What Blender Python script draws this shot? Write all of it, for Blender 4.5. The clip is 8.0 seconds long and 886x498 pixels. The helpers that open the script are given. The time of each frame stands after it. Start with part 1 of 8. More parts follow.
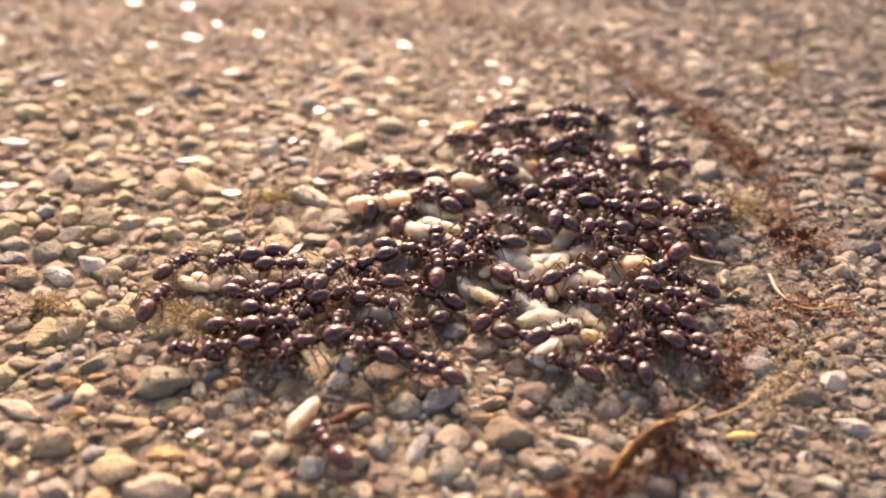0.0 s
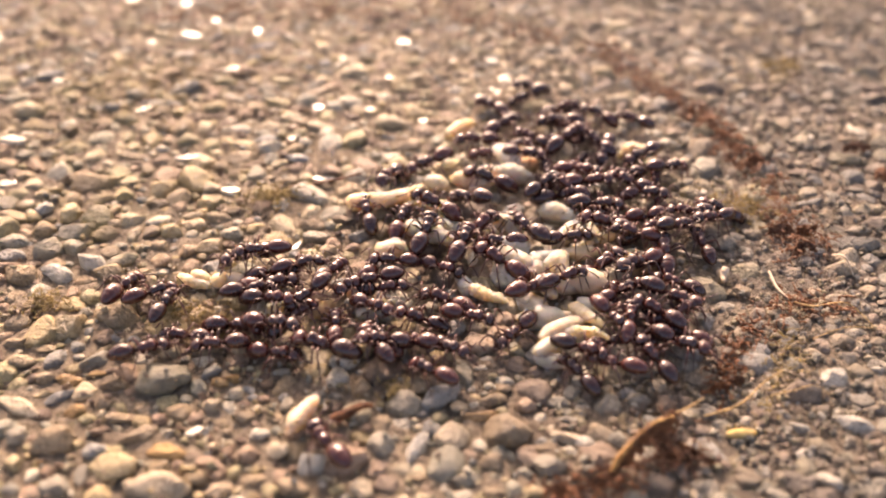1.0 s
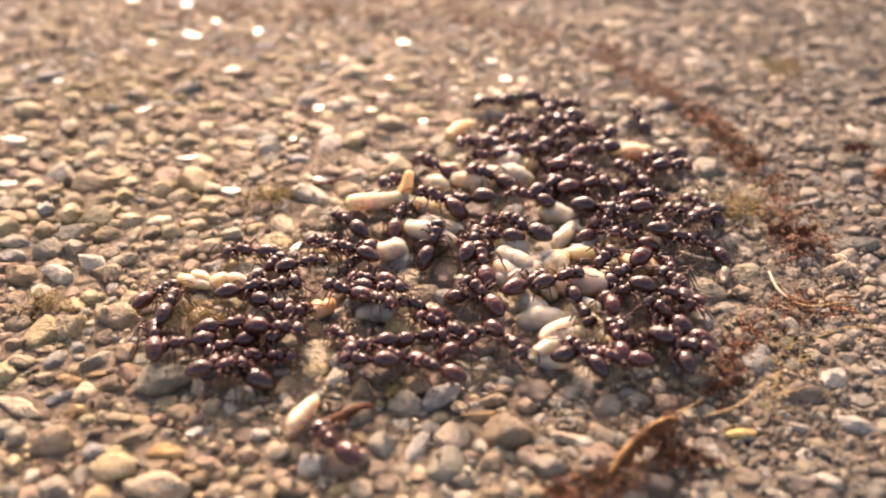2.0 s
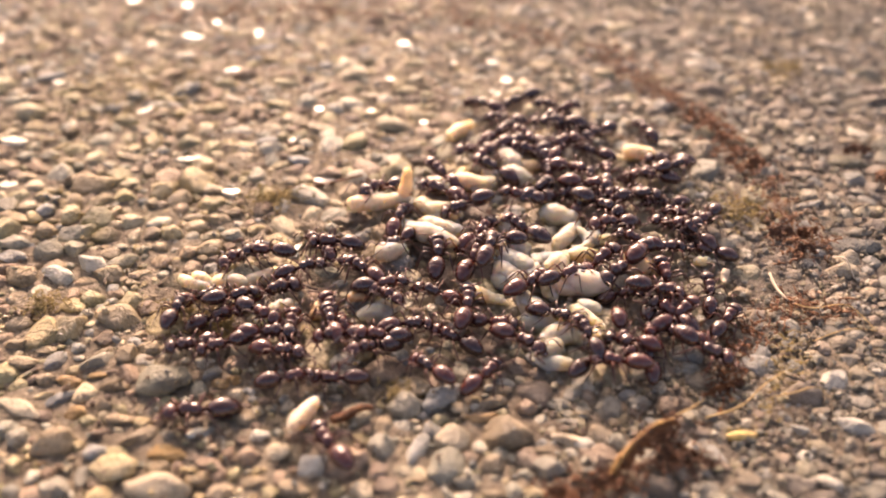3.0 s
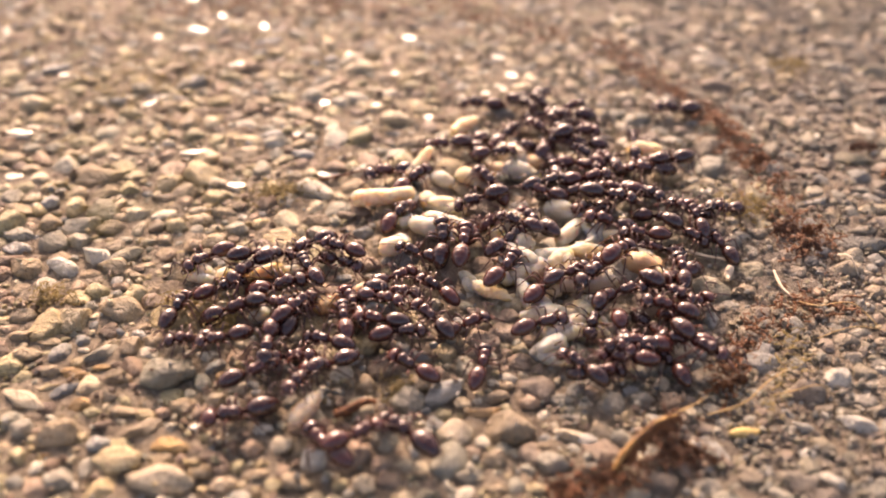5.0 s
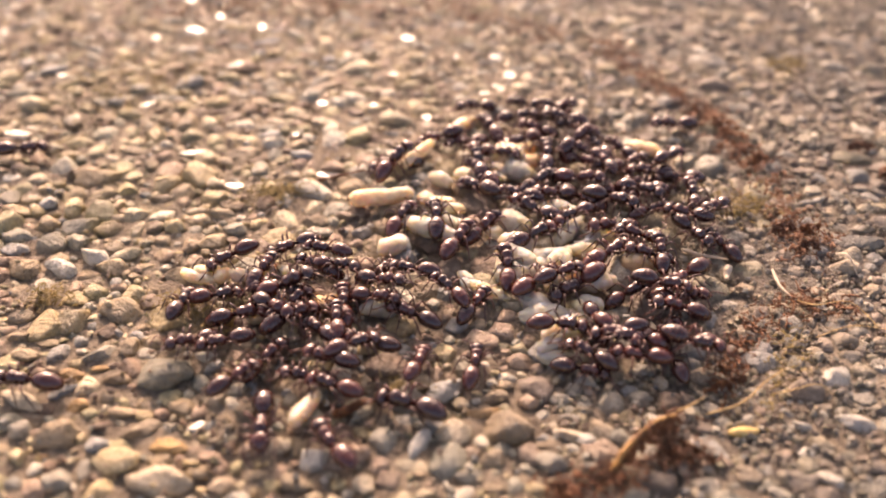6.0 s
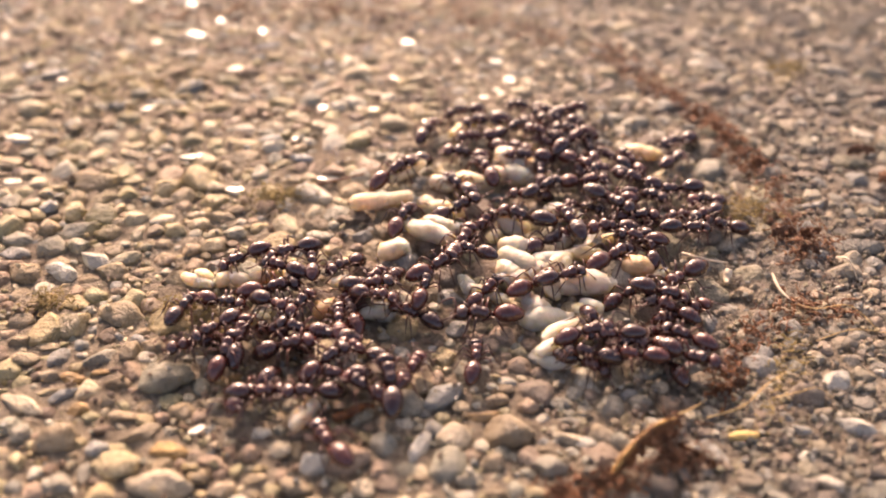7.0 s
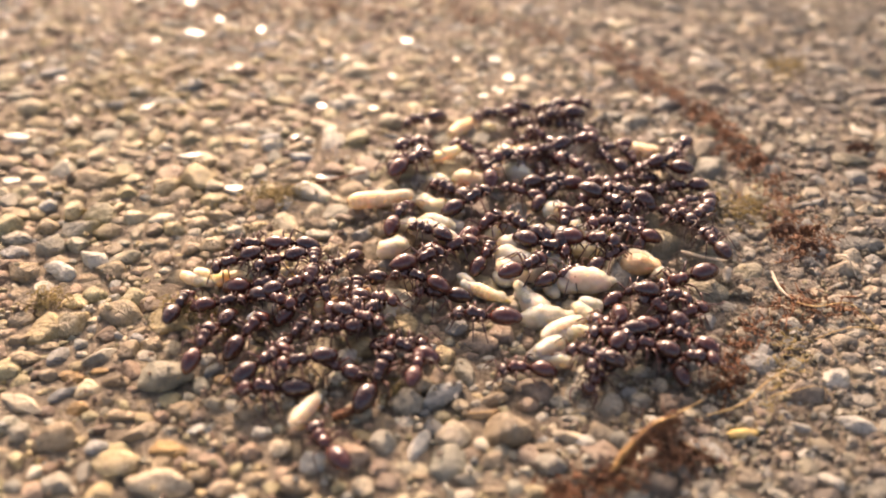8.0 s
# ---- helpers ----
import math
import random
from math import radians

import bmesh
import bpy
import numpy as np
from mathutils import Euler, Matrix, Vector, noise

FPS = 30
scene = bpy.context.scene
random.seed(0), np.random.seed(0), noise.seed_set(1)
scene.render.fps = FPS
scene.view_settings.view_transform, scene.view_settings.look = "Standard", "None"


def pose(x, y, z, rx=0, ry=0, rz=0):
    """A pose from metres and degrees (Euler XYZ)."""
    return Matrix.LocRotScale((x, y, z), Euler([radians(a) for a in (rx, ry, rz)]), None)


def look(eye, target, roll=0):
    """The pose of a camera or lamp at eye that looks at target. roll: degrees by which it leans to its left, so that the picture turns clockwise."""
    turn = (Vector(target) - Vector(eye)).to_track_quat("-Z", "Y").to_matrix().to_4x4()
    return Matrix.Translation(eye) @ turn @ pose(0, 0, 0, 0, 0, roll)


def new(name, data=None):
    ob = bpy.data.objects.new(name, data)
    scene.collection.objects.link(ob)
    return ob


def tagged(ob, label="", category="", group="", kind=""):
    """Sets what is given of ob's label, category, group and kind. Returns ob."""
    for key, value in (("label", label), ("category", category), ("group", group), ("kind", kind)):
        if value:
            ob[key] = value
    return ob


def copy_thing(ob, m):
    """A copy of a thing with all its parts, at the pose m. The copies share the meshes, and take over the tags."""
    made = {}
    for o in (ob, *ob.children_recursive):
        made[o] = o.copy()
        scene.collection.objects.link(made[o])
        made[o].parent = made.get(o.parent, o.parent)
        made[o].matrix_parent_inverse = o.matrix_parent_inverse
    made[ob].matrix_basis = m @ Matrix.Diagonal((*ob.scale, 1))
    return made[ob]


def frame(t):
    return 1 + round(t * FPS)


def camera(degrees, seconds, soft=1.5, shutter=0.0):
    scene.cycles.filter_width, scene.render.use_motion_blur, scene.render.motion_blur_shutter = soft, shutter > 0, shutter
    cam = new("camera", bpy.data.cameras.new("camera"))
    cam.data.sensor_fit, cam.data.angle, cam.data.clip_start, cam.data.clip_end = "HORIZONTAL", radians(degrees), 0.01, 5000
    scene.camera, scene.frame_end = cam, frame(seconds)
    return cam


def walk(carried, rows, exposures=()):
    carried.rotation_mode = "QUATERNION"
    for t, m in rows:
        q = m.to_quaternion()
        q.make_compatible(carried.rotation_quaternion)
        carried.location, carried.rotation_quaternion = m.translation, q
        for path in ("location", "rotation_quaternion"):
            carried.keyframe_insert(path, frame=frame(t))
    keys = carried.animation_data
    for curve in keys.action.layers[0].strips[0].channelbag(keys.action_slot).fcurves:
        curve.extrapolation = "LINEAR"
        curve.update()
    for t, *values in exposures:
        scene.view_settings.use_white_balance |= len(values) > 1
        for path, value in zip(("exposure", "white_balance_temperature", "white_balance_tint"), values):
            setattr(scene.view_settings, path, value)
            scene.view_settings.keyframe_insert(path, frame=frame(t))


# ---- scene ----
MM = 0.001

# ---- camera: a phone held low over a pavement, looking down at ants ----
cam = camera(55, 8.0, soft=2.0)
cam.data.dof.use_dof = True
cam.data.dof.focus_distance = 0.054
cam.data.dof.aperture_fstop = 25
cam.data.dof.aperture_blades = 0
walk(cam, [
    (0, look((0.000000, -0.000009, 0.037510), (-0.000030, 0.038394, 0.005492), 0.002)),
    (0.5, look((0.000002, 0.000021, 0.037492), (0.000001, 0.038269, 0.005287), -0.001)),
    (1, look((-0.000001, 0.000022, 0.037493), (-0.000005, 0.038317, 0.005345), -0.004)),
    (1.5, look((0.000002, 0.000011, 0.037501), (-0.000000, 0.038301, 0.005347), -0.007)),
    (3, look((0.000002, 0.000009, 0.037499), (-0.000037, 0.038370, 0.005430), 0.017)),
    (3.5, look((0.000001, 0.000010, 0.037493), (-0.000041, 0.038321, 0.005364), 0.025)),
    (4, look((0.000002, -0.000015, 0.037503), (-0.000062, 0.038340, 0.005426), 0.000)),
    (4.5, look((0.000001, -0.000008, 0.037503), (-0.000299, 0.038161, 0.005207), 0.208)),
    (6, look((0.000001, 0.000005, 0.037492), (-0.000182, 0.038182, 0.005205), 0.134)),
    (6.5, look((0.000001, -0.000001, 0.037500), (-0.000191, 0.038215, 0.005259), 0.132)),
    (7, look((0.000003, -0.000025, 0.037513), (-0.000193, 0.038296, 0.005396), 0.122)),
    (7.5, look((0.000004, -0.000013, 0.037502), (-0.000184, 0.038248, 0.005314), 0.105)),
    (8, look((-0.000001, -0.000014, 0.037502), (-0.000152, 0.038247, 0.005314), 0.083)),
], exposures=[(0, 1.29, 8200, 29), (4, 1.29, 8200, 28), (6.5, 1.29, 8200, 31), (8, 1.29, 8200, 23)])

# ---- light: a low evening sun ahead of the camera, and the sky ----
SUN_TURN, SUN_HEIGHT = -12, 32
world = bpy.data.worlds.new("sky")
scene.world = world
world.use_nodes = True
sky = world.node_tree.nodes.new("ShaderNodeTexSky")
sky.sky_type, sky.sun_disc = "NISHITA", False
sky.sun_elevation, sky.sun_rotation = radians(SUN_HEIGHT), radians(SUN_TURN)
sky.air_density, sky.dust_density, sky.ozone_density = 0.7, 6.0, 0.3
back = world.node_tree.nodes["Background"]
back.inputs["Strength"].default_value = 0.15
world.node_tree.links.new(sky.outputs["Color"], back.inputs["Color"])
sun = new("sun", bpy.data.lights.new("sun", "SUN"))
sun.data.energy, sun.data.angle, sun.data.color = 2.2, radians(0.6), (1.0, 0.815, 0.72)
toward = Vector((math.sin(radians(SUN_TURN)) * math.cos(radians(SUN_HEIGHT)),
                 math.cos(radians(SUN_TURN)) * math.cos(radians(SUN_HEIGHT)), math.sin(radians(SUN_HEIGHT))))
sun.matrix_world = look(toward, (0, 0, 0))


# ---- materials ----
def nodes_of(name):
    mat = bpy.data.materials.new(name)
    mat.use_nodes = True
    nt = mat.node_tree
    return mat, nt, nt.nodes["Principled BSDF"], nt.nodes.new, nt.links.new


def set_in(node, **values):
    for key, value in values.items():
        node.inputs[key.replace("_", " ")].default_value = value


def grain(nt, scale, detail=4.0, rough=0.6):
    """Noise at a size of 1 / scale metres."""
    geo = nt.nodes.new("ShaderNodeNewGeometry")
    tex = nt.nodes.new("ShaderNodeTexNoise")
    set_in(tex, Scale=scale, Detail=detail, Roughness=rough)
    nt.links.new(geo.outputs["Position"], tex.inputs["Vector"])
    return tex


def ramp(nt, source, stops, mode="LINEAR"):
    node = nt.nodes.new("ShaderNodeValToRGB")
    node.color_ramp.interpolation = mode
    els = node.color_ramp.elements
    while len(els) < len(stops):
        els.new(0.5)
    for el, (at, col) in zip(els, stops):
        el.position, el.color = at, (*col, 1)
    nt.links.new(source, node.inputs["Fac"])
    return node


def mixed(nt, kind, fac, a, b):
    node = nt.nodes.new("ShaderNodeMix")
    node.data_type, node.blend_type = "RGBA", kind
    for value, slot in ((fac, 0), (a, 6), (b, 7)):
        if isinstance(value, (float, int)):
            node.inputs[slot].default_value = value
        elif isinstance(value, tuple):
            node.inputs[slot].default_value = (*value, 1)
        else:
            nt.links.new(value, node.inputs[slot])
    return node.outputs[2]


def bumped(nt, bsdf, height, distance, strength=1.0):
    node = nt.nodes.new("ShaderNodeBump")
    set_in(node, Strength=strength, Distance=distance)
    nt.links.new(height, node.inputs["Height"])
    nt.links.new(node.outputs["Normal"], bsdf.inputs["Normal"])


def stone_material(name, stops, rough=0.5, per_island=False, spread=0.35, relief=0.0004, dirt_and_shade=0.86):
    """Pebble rock: one tone out of stops per stone, mottled and speckled, dusty on top."""
    mat, nt, bsdf, node, link = nodes_of(name)
    if per_island:
        pick = node("ShaderNodeNewGeometry").outputs["Random Per Island"]
    else:
        pick = node("ShaderNodeObjectInfo").outputs["Random"]
    stops = [(at, (r * 1.02, g * 1.045, b * 1.03)) for at, (r, g, b) in stops]
    tone = ramp(nt, pick, stops, "LINEAR" if len(stops) < 5 else "CONSTANT").outputs["Color"]
    mottle = grain(nt, 900, 5.0, 0.65)
    shade = ramp(nt, mottle.outputs["Fac"], [(0.28, (1 - spread,) * 3), (0.72, (1 + spread * 0.6, 1 + spread * 0.5, 1 + spread * 0.4))]).outputs["Color"]
    tone = mixed(nt, "MULTIPLY", 1.0, tone, shade)
    speck = grain(nt, 5200, 3.0, 0.7)
    dots = ramp(nt, speck.outputs["Fac"], [(0.36, (0.45, 0.38, 0.32)), (0.46, (1, 1, 1)), (0.62, (1, 1, 1)), (0.70, (1.5, 1.45, 1.35))]).outputs["Color"]
    tone = mixed(nt, "MULTIPLY", 0.6, tone, dots)
    dirt = ramp(nt, grain(nt, 420, 3.0, 0.5).outputs["Fac"], [(0.48, (0, 0, 0)), (0.66, (1, 1, 1))]).outputs["Color"]
    soft = node("ShaderNodeMath")
    soft.operation = "MULTIPLY"
    soft.inputs[1].default_value = 0.22
    link(dirt, soft.inputs[0])
    tone = mixed(nt, "MIX", soft.outputs[0], tone, (0.25, 0.20, 0.14))
    lichen = ramp(nt, grain(nt, 55, 3.0).outputs["Fac"], [(0.46, (0, 0, 0)), (0.66, (0.75, 0.75, 0.75))]).outputs["Color"]
    crust = node("ShaderNodeMath")
    crust.operation = "MULTIPLY"
    link(lichen, crust.inputs[0])
    link(ramp(nt, grain(nt, 520, 4.0).outputs["Fac"], [(0.40, (0.1, 0.1, 0.1)), (0.60, (1, 1, 1))]).outputs["Color"], crust.inputs[1])
    place = node("ShaderNodeSeparateXYZ")
    link(node("ShaderNodeNewGeometry").outputs["Position"], place.inputs[0])
    mossy = node("ShaderNodeMapRange")
    set_in(mossy, From_Min=-0.006, From_Max=-0.026, To_Min=0.12, To_Max=0.9)
    link(place.outputs["X"], mossy.inputs["Value"])
    grown = node("ShaderNodeMath")
    grown.operation = "MULTIPLY"
    link(crust.outputs[0], grown.inputs[0])
    link(mossy.outputs[0], grown.inputs[1])
    tone = mixed(nt, "MIX", grown.outputs[0], tone, (0.285, 0.245, 0.105))
    # stones turn greyer, in patches, from left of centre towards the right
    grey_side = node("ShaderNodeMapRange")
    set_in(grey_side, From_Min=-0.010, From_Max=0.006, To_Max=0.34)
    link(place.outputs["X"], grey_side.inputs["Value"])
    grey_tone = node("ShaderNodeMath")
    grey_tone.operation = "MULTIPLY"
    link(grey_side.outputs[0], grey_tone.inputs[0])
    link(ramp(nt, grain(nt, 380, 4.0).outputs["Fac"], [(0.34, (0.2, 0.2, 0.2)), (0.60, (1, 1, 1))]).outputs["Color"], grey_tone.inputs[1])
    tone = mixed(nt, "MIX", grey_tone.outputs[0], tone, (0.270, 0.260, 0.220))
    # right-side dirt plus darkening for vignette and shade, both painted into the tone
    side = node("ShaderNodeMapRange")
    set_in(side, From_Min=0.004, From_Max=0.030, To_Max=dirt_and_shade)
    link(place.outputs["X"], side.inputs["Value"])
    film = node("ShaderNodeMath")
    film.operation = "MULTIPLY"
    link(side.outputs[0], film.inputs[0])
    link(ramp(nt, grain(nt, 170, 4.0).outputs["Fac"], [(0.40, (0.22, 0.22, 0.22)), (0.60, (1, 1, 1))]).outputs["Color"], film.inputs[1])
    tone = mixed(nt, "MIX", film.outputs[0], tone, (0.140, 0.134, 0.112))
    link(tone, bsdf.inputs["Base Color"])
    gloss = ramp(nt, mottle.outputs["Fac"], [(0.3, (rough - 0.14,) * 3), (0.7, (rough + 0.2,) * 3)]).outputs["Color"]
    link(gloss, bsdf.inputs["Roughness"])
    set_in(bsdf, IOR=1.5)
    add = node("ShaderNodeMath")
    add.operation = "MULTIPLY_ADD"
    add.inputs[1].default_value = 0.5
    link(speck.outputs["Fac"], add.inputs[0])
    link(grain(nt, 1700, 4.0, 0.6).outputs["Fac"], add.inputs[2])
    bumped(nt, bsdf, add.outputs[0], relief, 1.0)
    return mat


def plain_material(name, low, high, scale, rough, bump=0.0, subsurface=0.0, radius=0.0005):
    mat, nt, bsdf, node, link = nodes_of(name)
    tex = grain(nt, scale)
    link(ramp(nt, tex.outputs["Fac"], [(0.3, low), (0.7, high)]).outputs["Color"], bsdf.inputs["Base Color"])
    set_in(bsdf, Roughness=rough)
    if subsurface:
        set_in(bsdf, Subsurface_Weight=subsurface, Subsurface_Scale=radius, Subsurface_Radius=(1.0, 0.75, 0.45))
    if bump:
        bumped(nt, bsdf, grain(nt, scale * 3).outputs["Fac"], bump)
    return mat


TONES = {
    "t": [(0.0, (0.246, 0.183, 0.109)), (0.5, (0.355, 0.274, 0.171)), (1.0, (0.295, 0.239, 0.162))],
    "b": [(0.0, (0.414, 0.345, 0.237)), (0.5, (0.512, 0.447, 0.323)), (1.0, (0.463, 0.365, 0.247))],
    "g": [(0.0, (0.236, 0.223, 0.180)), (0.5, (0.325, 0.315, 0.257)), (1.0, (0.276, 0.259, 0.204))],
    "G": [(0.0, (0.217, 0.213, 0.166)), (1.0, (0.256, 0.249, 0.190))],
    "u": [(0.0, (0.227, 0.239, 0.233)), (0.5, (0.325, 0.340, 0.328)), (1.0, (0.266, 0.274, 0.257))],
    "w": [(0.0, (0.611, 0.589, 0.484)), (0.5, (0.709, 0.690, 0.580)), (1.0, (0.571, 0.538, 0.437))],
    "o": [(0.0, (0.335, 0.203, 0.081)), (0.5, (0.414, 0.274, 0.114)), (1.0, (0.295, 0.183, 0.085))],
    "r": [(0.0, (0.305, 0.203, 0.138)), (0.5, (0.384, 0.284, 0.204)), (1.0, (0.335, 0.239, 0.166))],
    "d": [(0.0, (0.128, 0.086, 0.057)), (0.5, (0.177, 0.127, 0.085)), (1.0, (0.153, 0.117, 0.081))],
    "c": [(0.0, (0.53, 0.53, 0.47)), (0.5, (0.62, 0.61, 0.54)), (1.0, (0.57, 0.55, 0.47))],
    "y": [(0.0, (0.433, 0.355, 0.204)), (0.5, (0.522, 0.447, 0.275)), (1.0, (0.453, 0.365, 0.223))],
}
ROUGH = {"w": 0.20, "c": 0.30, "u": 0.36, "y": 0.28, "b": 0.40}
STONE = {key: stone_material("stone_" + key, stops, ROUGH.get(key, 0.5), relief=0.00006 if key == "w" else 0.0004, dirt_and_shade={"c": 0.2, "w": 0.2, "y": 0.3, "u": 0.4, "g": 0.65}.get(key, 0.86)) for key, stops in TONES.items()}
ALL_TONES = [(0.0, (0.30, 0.235, 0.145)), (0.12, (0.33, 0.295, 0.170)), (0.24, (0.22, 0.150, 0.100)), (0.34, (0.49, 0.425, 0.290)),
             (0.46, (0.27, 0.270, 0.215)), (0.56, (0.34, 0.250, 0.180)), (0.66, (0.23, 0.245, 0.240)), (0.74, (0.15, 0.105, 0.075)),
             (0.82, (0.41, 0.330, 0.180)), (0.90, (0.55, 0.52, 0.42))]
GRAVEL = stone_material("stone_mixed", ALL_TONES, 0.48, per_island=True)
GRIT = stone_material("stone_grit", ALL_TONES, 0.6, per_island=True)


def cement_material():
    mat, nt, bsdf, node, link = nodes_of("weathered_cement")
    big = ramp(nt, grain(nt, 130, 4.0).outputs["Fac"], [(0.3, (0.23, 0.19, 0.14)), (0.5, (0.35, 0.305, 0.23)), (0.72, (0.44, 0.39, 0.30))]).outputs["Color"]
    fine = grain(nt, 3200, 6.0, 0.7)
    tone = mixed(nt, "MULTIPLY", 0.9, big, ramp(nt, fine.outputs["Fac"], [(0.3, (0.4, 0.36, 0.32)), (0.7, (1.4, 1.35, 1.3))]).outputs["Color"])
    moss = ramp(nt, grain(nt, 75, 3.0).outputs["Fac"], [(0.60, (0, 0, 0)), (0.74, (0.55, 0.55, 0.55))]).outputs["Color"]
    tone = mixed(nt, "MIX", moss, tone, (0.15, 0.135, 0.045))
    soil = ramp(nt, grain(nt, 45, 4.0).outputs["Fac"], [(0.46, (0, 0, 0)), (0.62, (0.5, 0.5, 0.5))]).outputs["Color"]
    tone = mixed(nt, "MIX", soil, tone, (0.20, 0.160, 0.115))
    place = node("ShaderNodeSeparateXYZ")
    link(node("ShaderNodeNewGeometry").outputs["Position"], place.inputs[0])
    # dirt band that also paints the right side's lesser haze into the cement colour
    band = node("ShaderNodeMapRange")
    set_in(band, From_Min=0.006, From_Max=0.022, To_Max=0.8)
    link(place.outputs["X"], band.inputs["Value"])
    band_patches = ramp(nt, grain(nt, 110, 4.0).outputs["Fac"], [(0.36, (0, 0, 0)), (0.56, (1, 1, 1))]).outputs["Color"]
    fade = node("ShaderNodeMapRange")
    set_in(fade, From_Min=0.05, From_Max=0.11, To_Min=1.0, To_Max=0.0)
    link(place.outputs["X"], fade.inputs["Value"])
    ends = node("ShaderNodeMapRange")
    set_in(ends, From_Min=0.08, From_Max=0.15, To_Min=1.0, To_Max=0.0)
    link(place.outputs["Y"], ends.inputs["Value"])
    dirt_and_shade = band
    for factor in (fade.outputs[0], ends.outputs[0], band_patches):
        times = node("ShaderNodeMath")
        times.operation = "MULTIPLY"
        link(dirt_and_shade.outputs[0], times.inputs[0])
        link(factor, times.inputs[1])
        dirt_and_shade = times
    tone = mixed(nt, "MIX", dirt_and_shade.outputs[0], tone, (0.160, 0.142, 0.118))
    link(tone, bsdf.inputs["Base Color"])
    set_in(bsdf, Roughness=0.85)
    bumped(nt, bsdf, fine.outputs["Fac"], 0.0009, 1.0)
    return mat


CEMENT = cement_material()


def ant_material(name, low, high, rough, sculpt):
    mat, nt, bsdf, node, link = nodes_of(name)
    tex = grain(nt, 1500, 3.0)
    tone = ramp(nt, tex.outputs["Fac"], [(0.3, low), (0.7, high)]).outputs["Color"]
    own = ramp(nt, node("ShaderNodeObjectInfo").outputs["Random"], [(0.0, (0.50, 0.58, 0.65)), (0.6, (0.85, 0.92, 1.0)), (1.0, (1.25, 1.1, 1.1))]).outputs["Color"]
    link(mixed(nt, "MULTIPLY", 1.0, tone, own), bsdf.inputs["Base Color"])
    set_in(bsdf, Roughness=rough, IOR=1.66)
    coord = node("ShaderNodeTexCoord")
    hair = node("ShaderNodeTexNoise")
    set_in(hair, Scale=7500.0, Detail=4.0, Roughness=0.6)
    link(coord.outputs["Object"], hair.inputs["Vector"])
    bumped(nt, bsdf, hair.outputs["Fac"], sculpt, 0.6)
    return mat


ANT_SHELL = ant_material("ant_shell", (0.040, 0.0122, 0.0096), (0.078, 0.0230, 0.016), 0.165, 0.000006)
ANT_BODY = ant_material("ant_sculptured_shell", (0.040, 0.0122, 0.0096), (0.078, 0.0230, 0.016), 0.22, 0.00002)
ANT_LIMB = ant_material("ant_limb", (0.060, 0.020, 0.013), (0.12, 0.042, 0.025), 0.34, 0.000004)
ANT_EYE = plain_material("ant_eye", (0.006, 0.005, 0.005), (0.012, 0.010, 0.010), 4000, 0.15)
LARVA = plain_material("larva_skin", (0.47, 0.41, 0.275), (0.62, 0.55, 0.405), 1100, 0.5, 0.00008, 1.0, 0.0019)
PUPA = plain_material("pupa_skin", (0.42, 0.365, 0.28), (0.57, 0.505, 0.40), 1100, 0.5, 0.00008, 1.0, 0.0019)
PALE = plain_material("egg_skin", (0.31, 0.31, 0.26), (0.44, 0.435, 0.37), 1100, 0.5, 0.00008, 1.0, 0.0022)
AMBER = plain_material("amber_larva_skin", (0.46, 0.31, 0.165), (0.58, 0.43, 0.26), 1100, 0.5, 0.00010, 0.8, 0.0012)
STRAW = plain_material("dry_straw", (0.42, 0.27, 0.10), (0.60, 0.43, 0.19), 1800, 0.5, 0.00008)
PALE_STRAW = plain_material("pale_straw", (0.55, 0.46, 0.32), (0.70, 0.61, 0.46), 1800, 0.5, 0.00006)
ROOT = plain_material("rusty_root_fibre", (0.105, 0.045, 0.024), (0.28, 0.135, 0.062), 2200, 0.7, 0.0001)
MOSS = plain_material("olive_moss", (0.17, 0.125, 0.045), (0.33, 0.25, 0.09), 900, 0.75)
SEED = plain_material("yellow_husk", (0.50, 0.36, 0.12), (0.68, 0.53, 0.22), 1500, 0.5, 0.00012, 0.3)
LIT_STALK = plain_material("lit_orange_stalk", (0.16, 0.06, 0.02), (0.66, 0.40, 0.13), 900, 0.5, 0.0004)
RUST = plain_material("dry_rust_leaf", (0.10, 0.035, 0.013), (0.30, 0.115, 0.036), 1900, 0.55, 0.0004)
BARK = plain_material("brown_leaf_scrap", (0.065, 0.028, 0.014), (0.20, 0.085, 0.035), 1700, 0.6, 0.0003)


# ---- mesh helpers ----
def mesh_of(name, verts, faces, material, smooth=True):
    me = bpy.data.meshes.new(name)
    me.from_pydata([tuple(v) for v in verts], [], [tuple(f) for f in faces])
    me.materials.append(material)
    if smooth:
        me.polygons.foreach_set("use_smooth", [True] * len(me.polygons))
    me.update()
    return me


def part_mesh(name, me, parent, at=(0, 0, 0), label=""):
    ob = new(name, me)
    ob.parent, ob.location = parent, at
    return tagged(ob, label) if label else ob


def ball(level):
    """Points and faces of a unit icosphere, as arrays."""
    bm = bmesh.new()
    bmesh.ops.create_icosphere(bm, subdivisions=level, radius=1.0)
    bm.verts.ensure_lookup_table()
    v = np.array([x.co[:] for x in bm.verts])
    f = np.array([[x.index for x in fa.verts] for fa in bm.faces])
    bm.free()
    return v, f


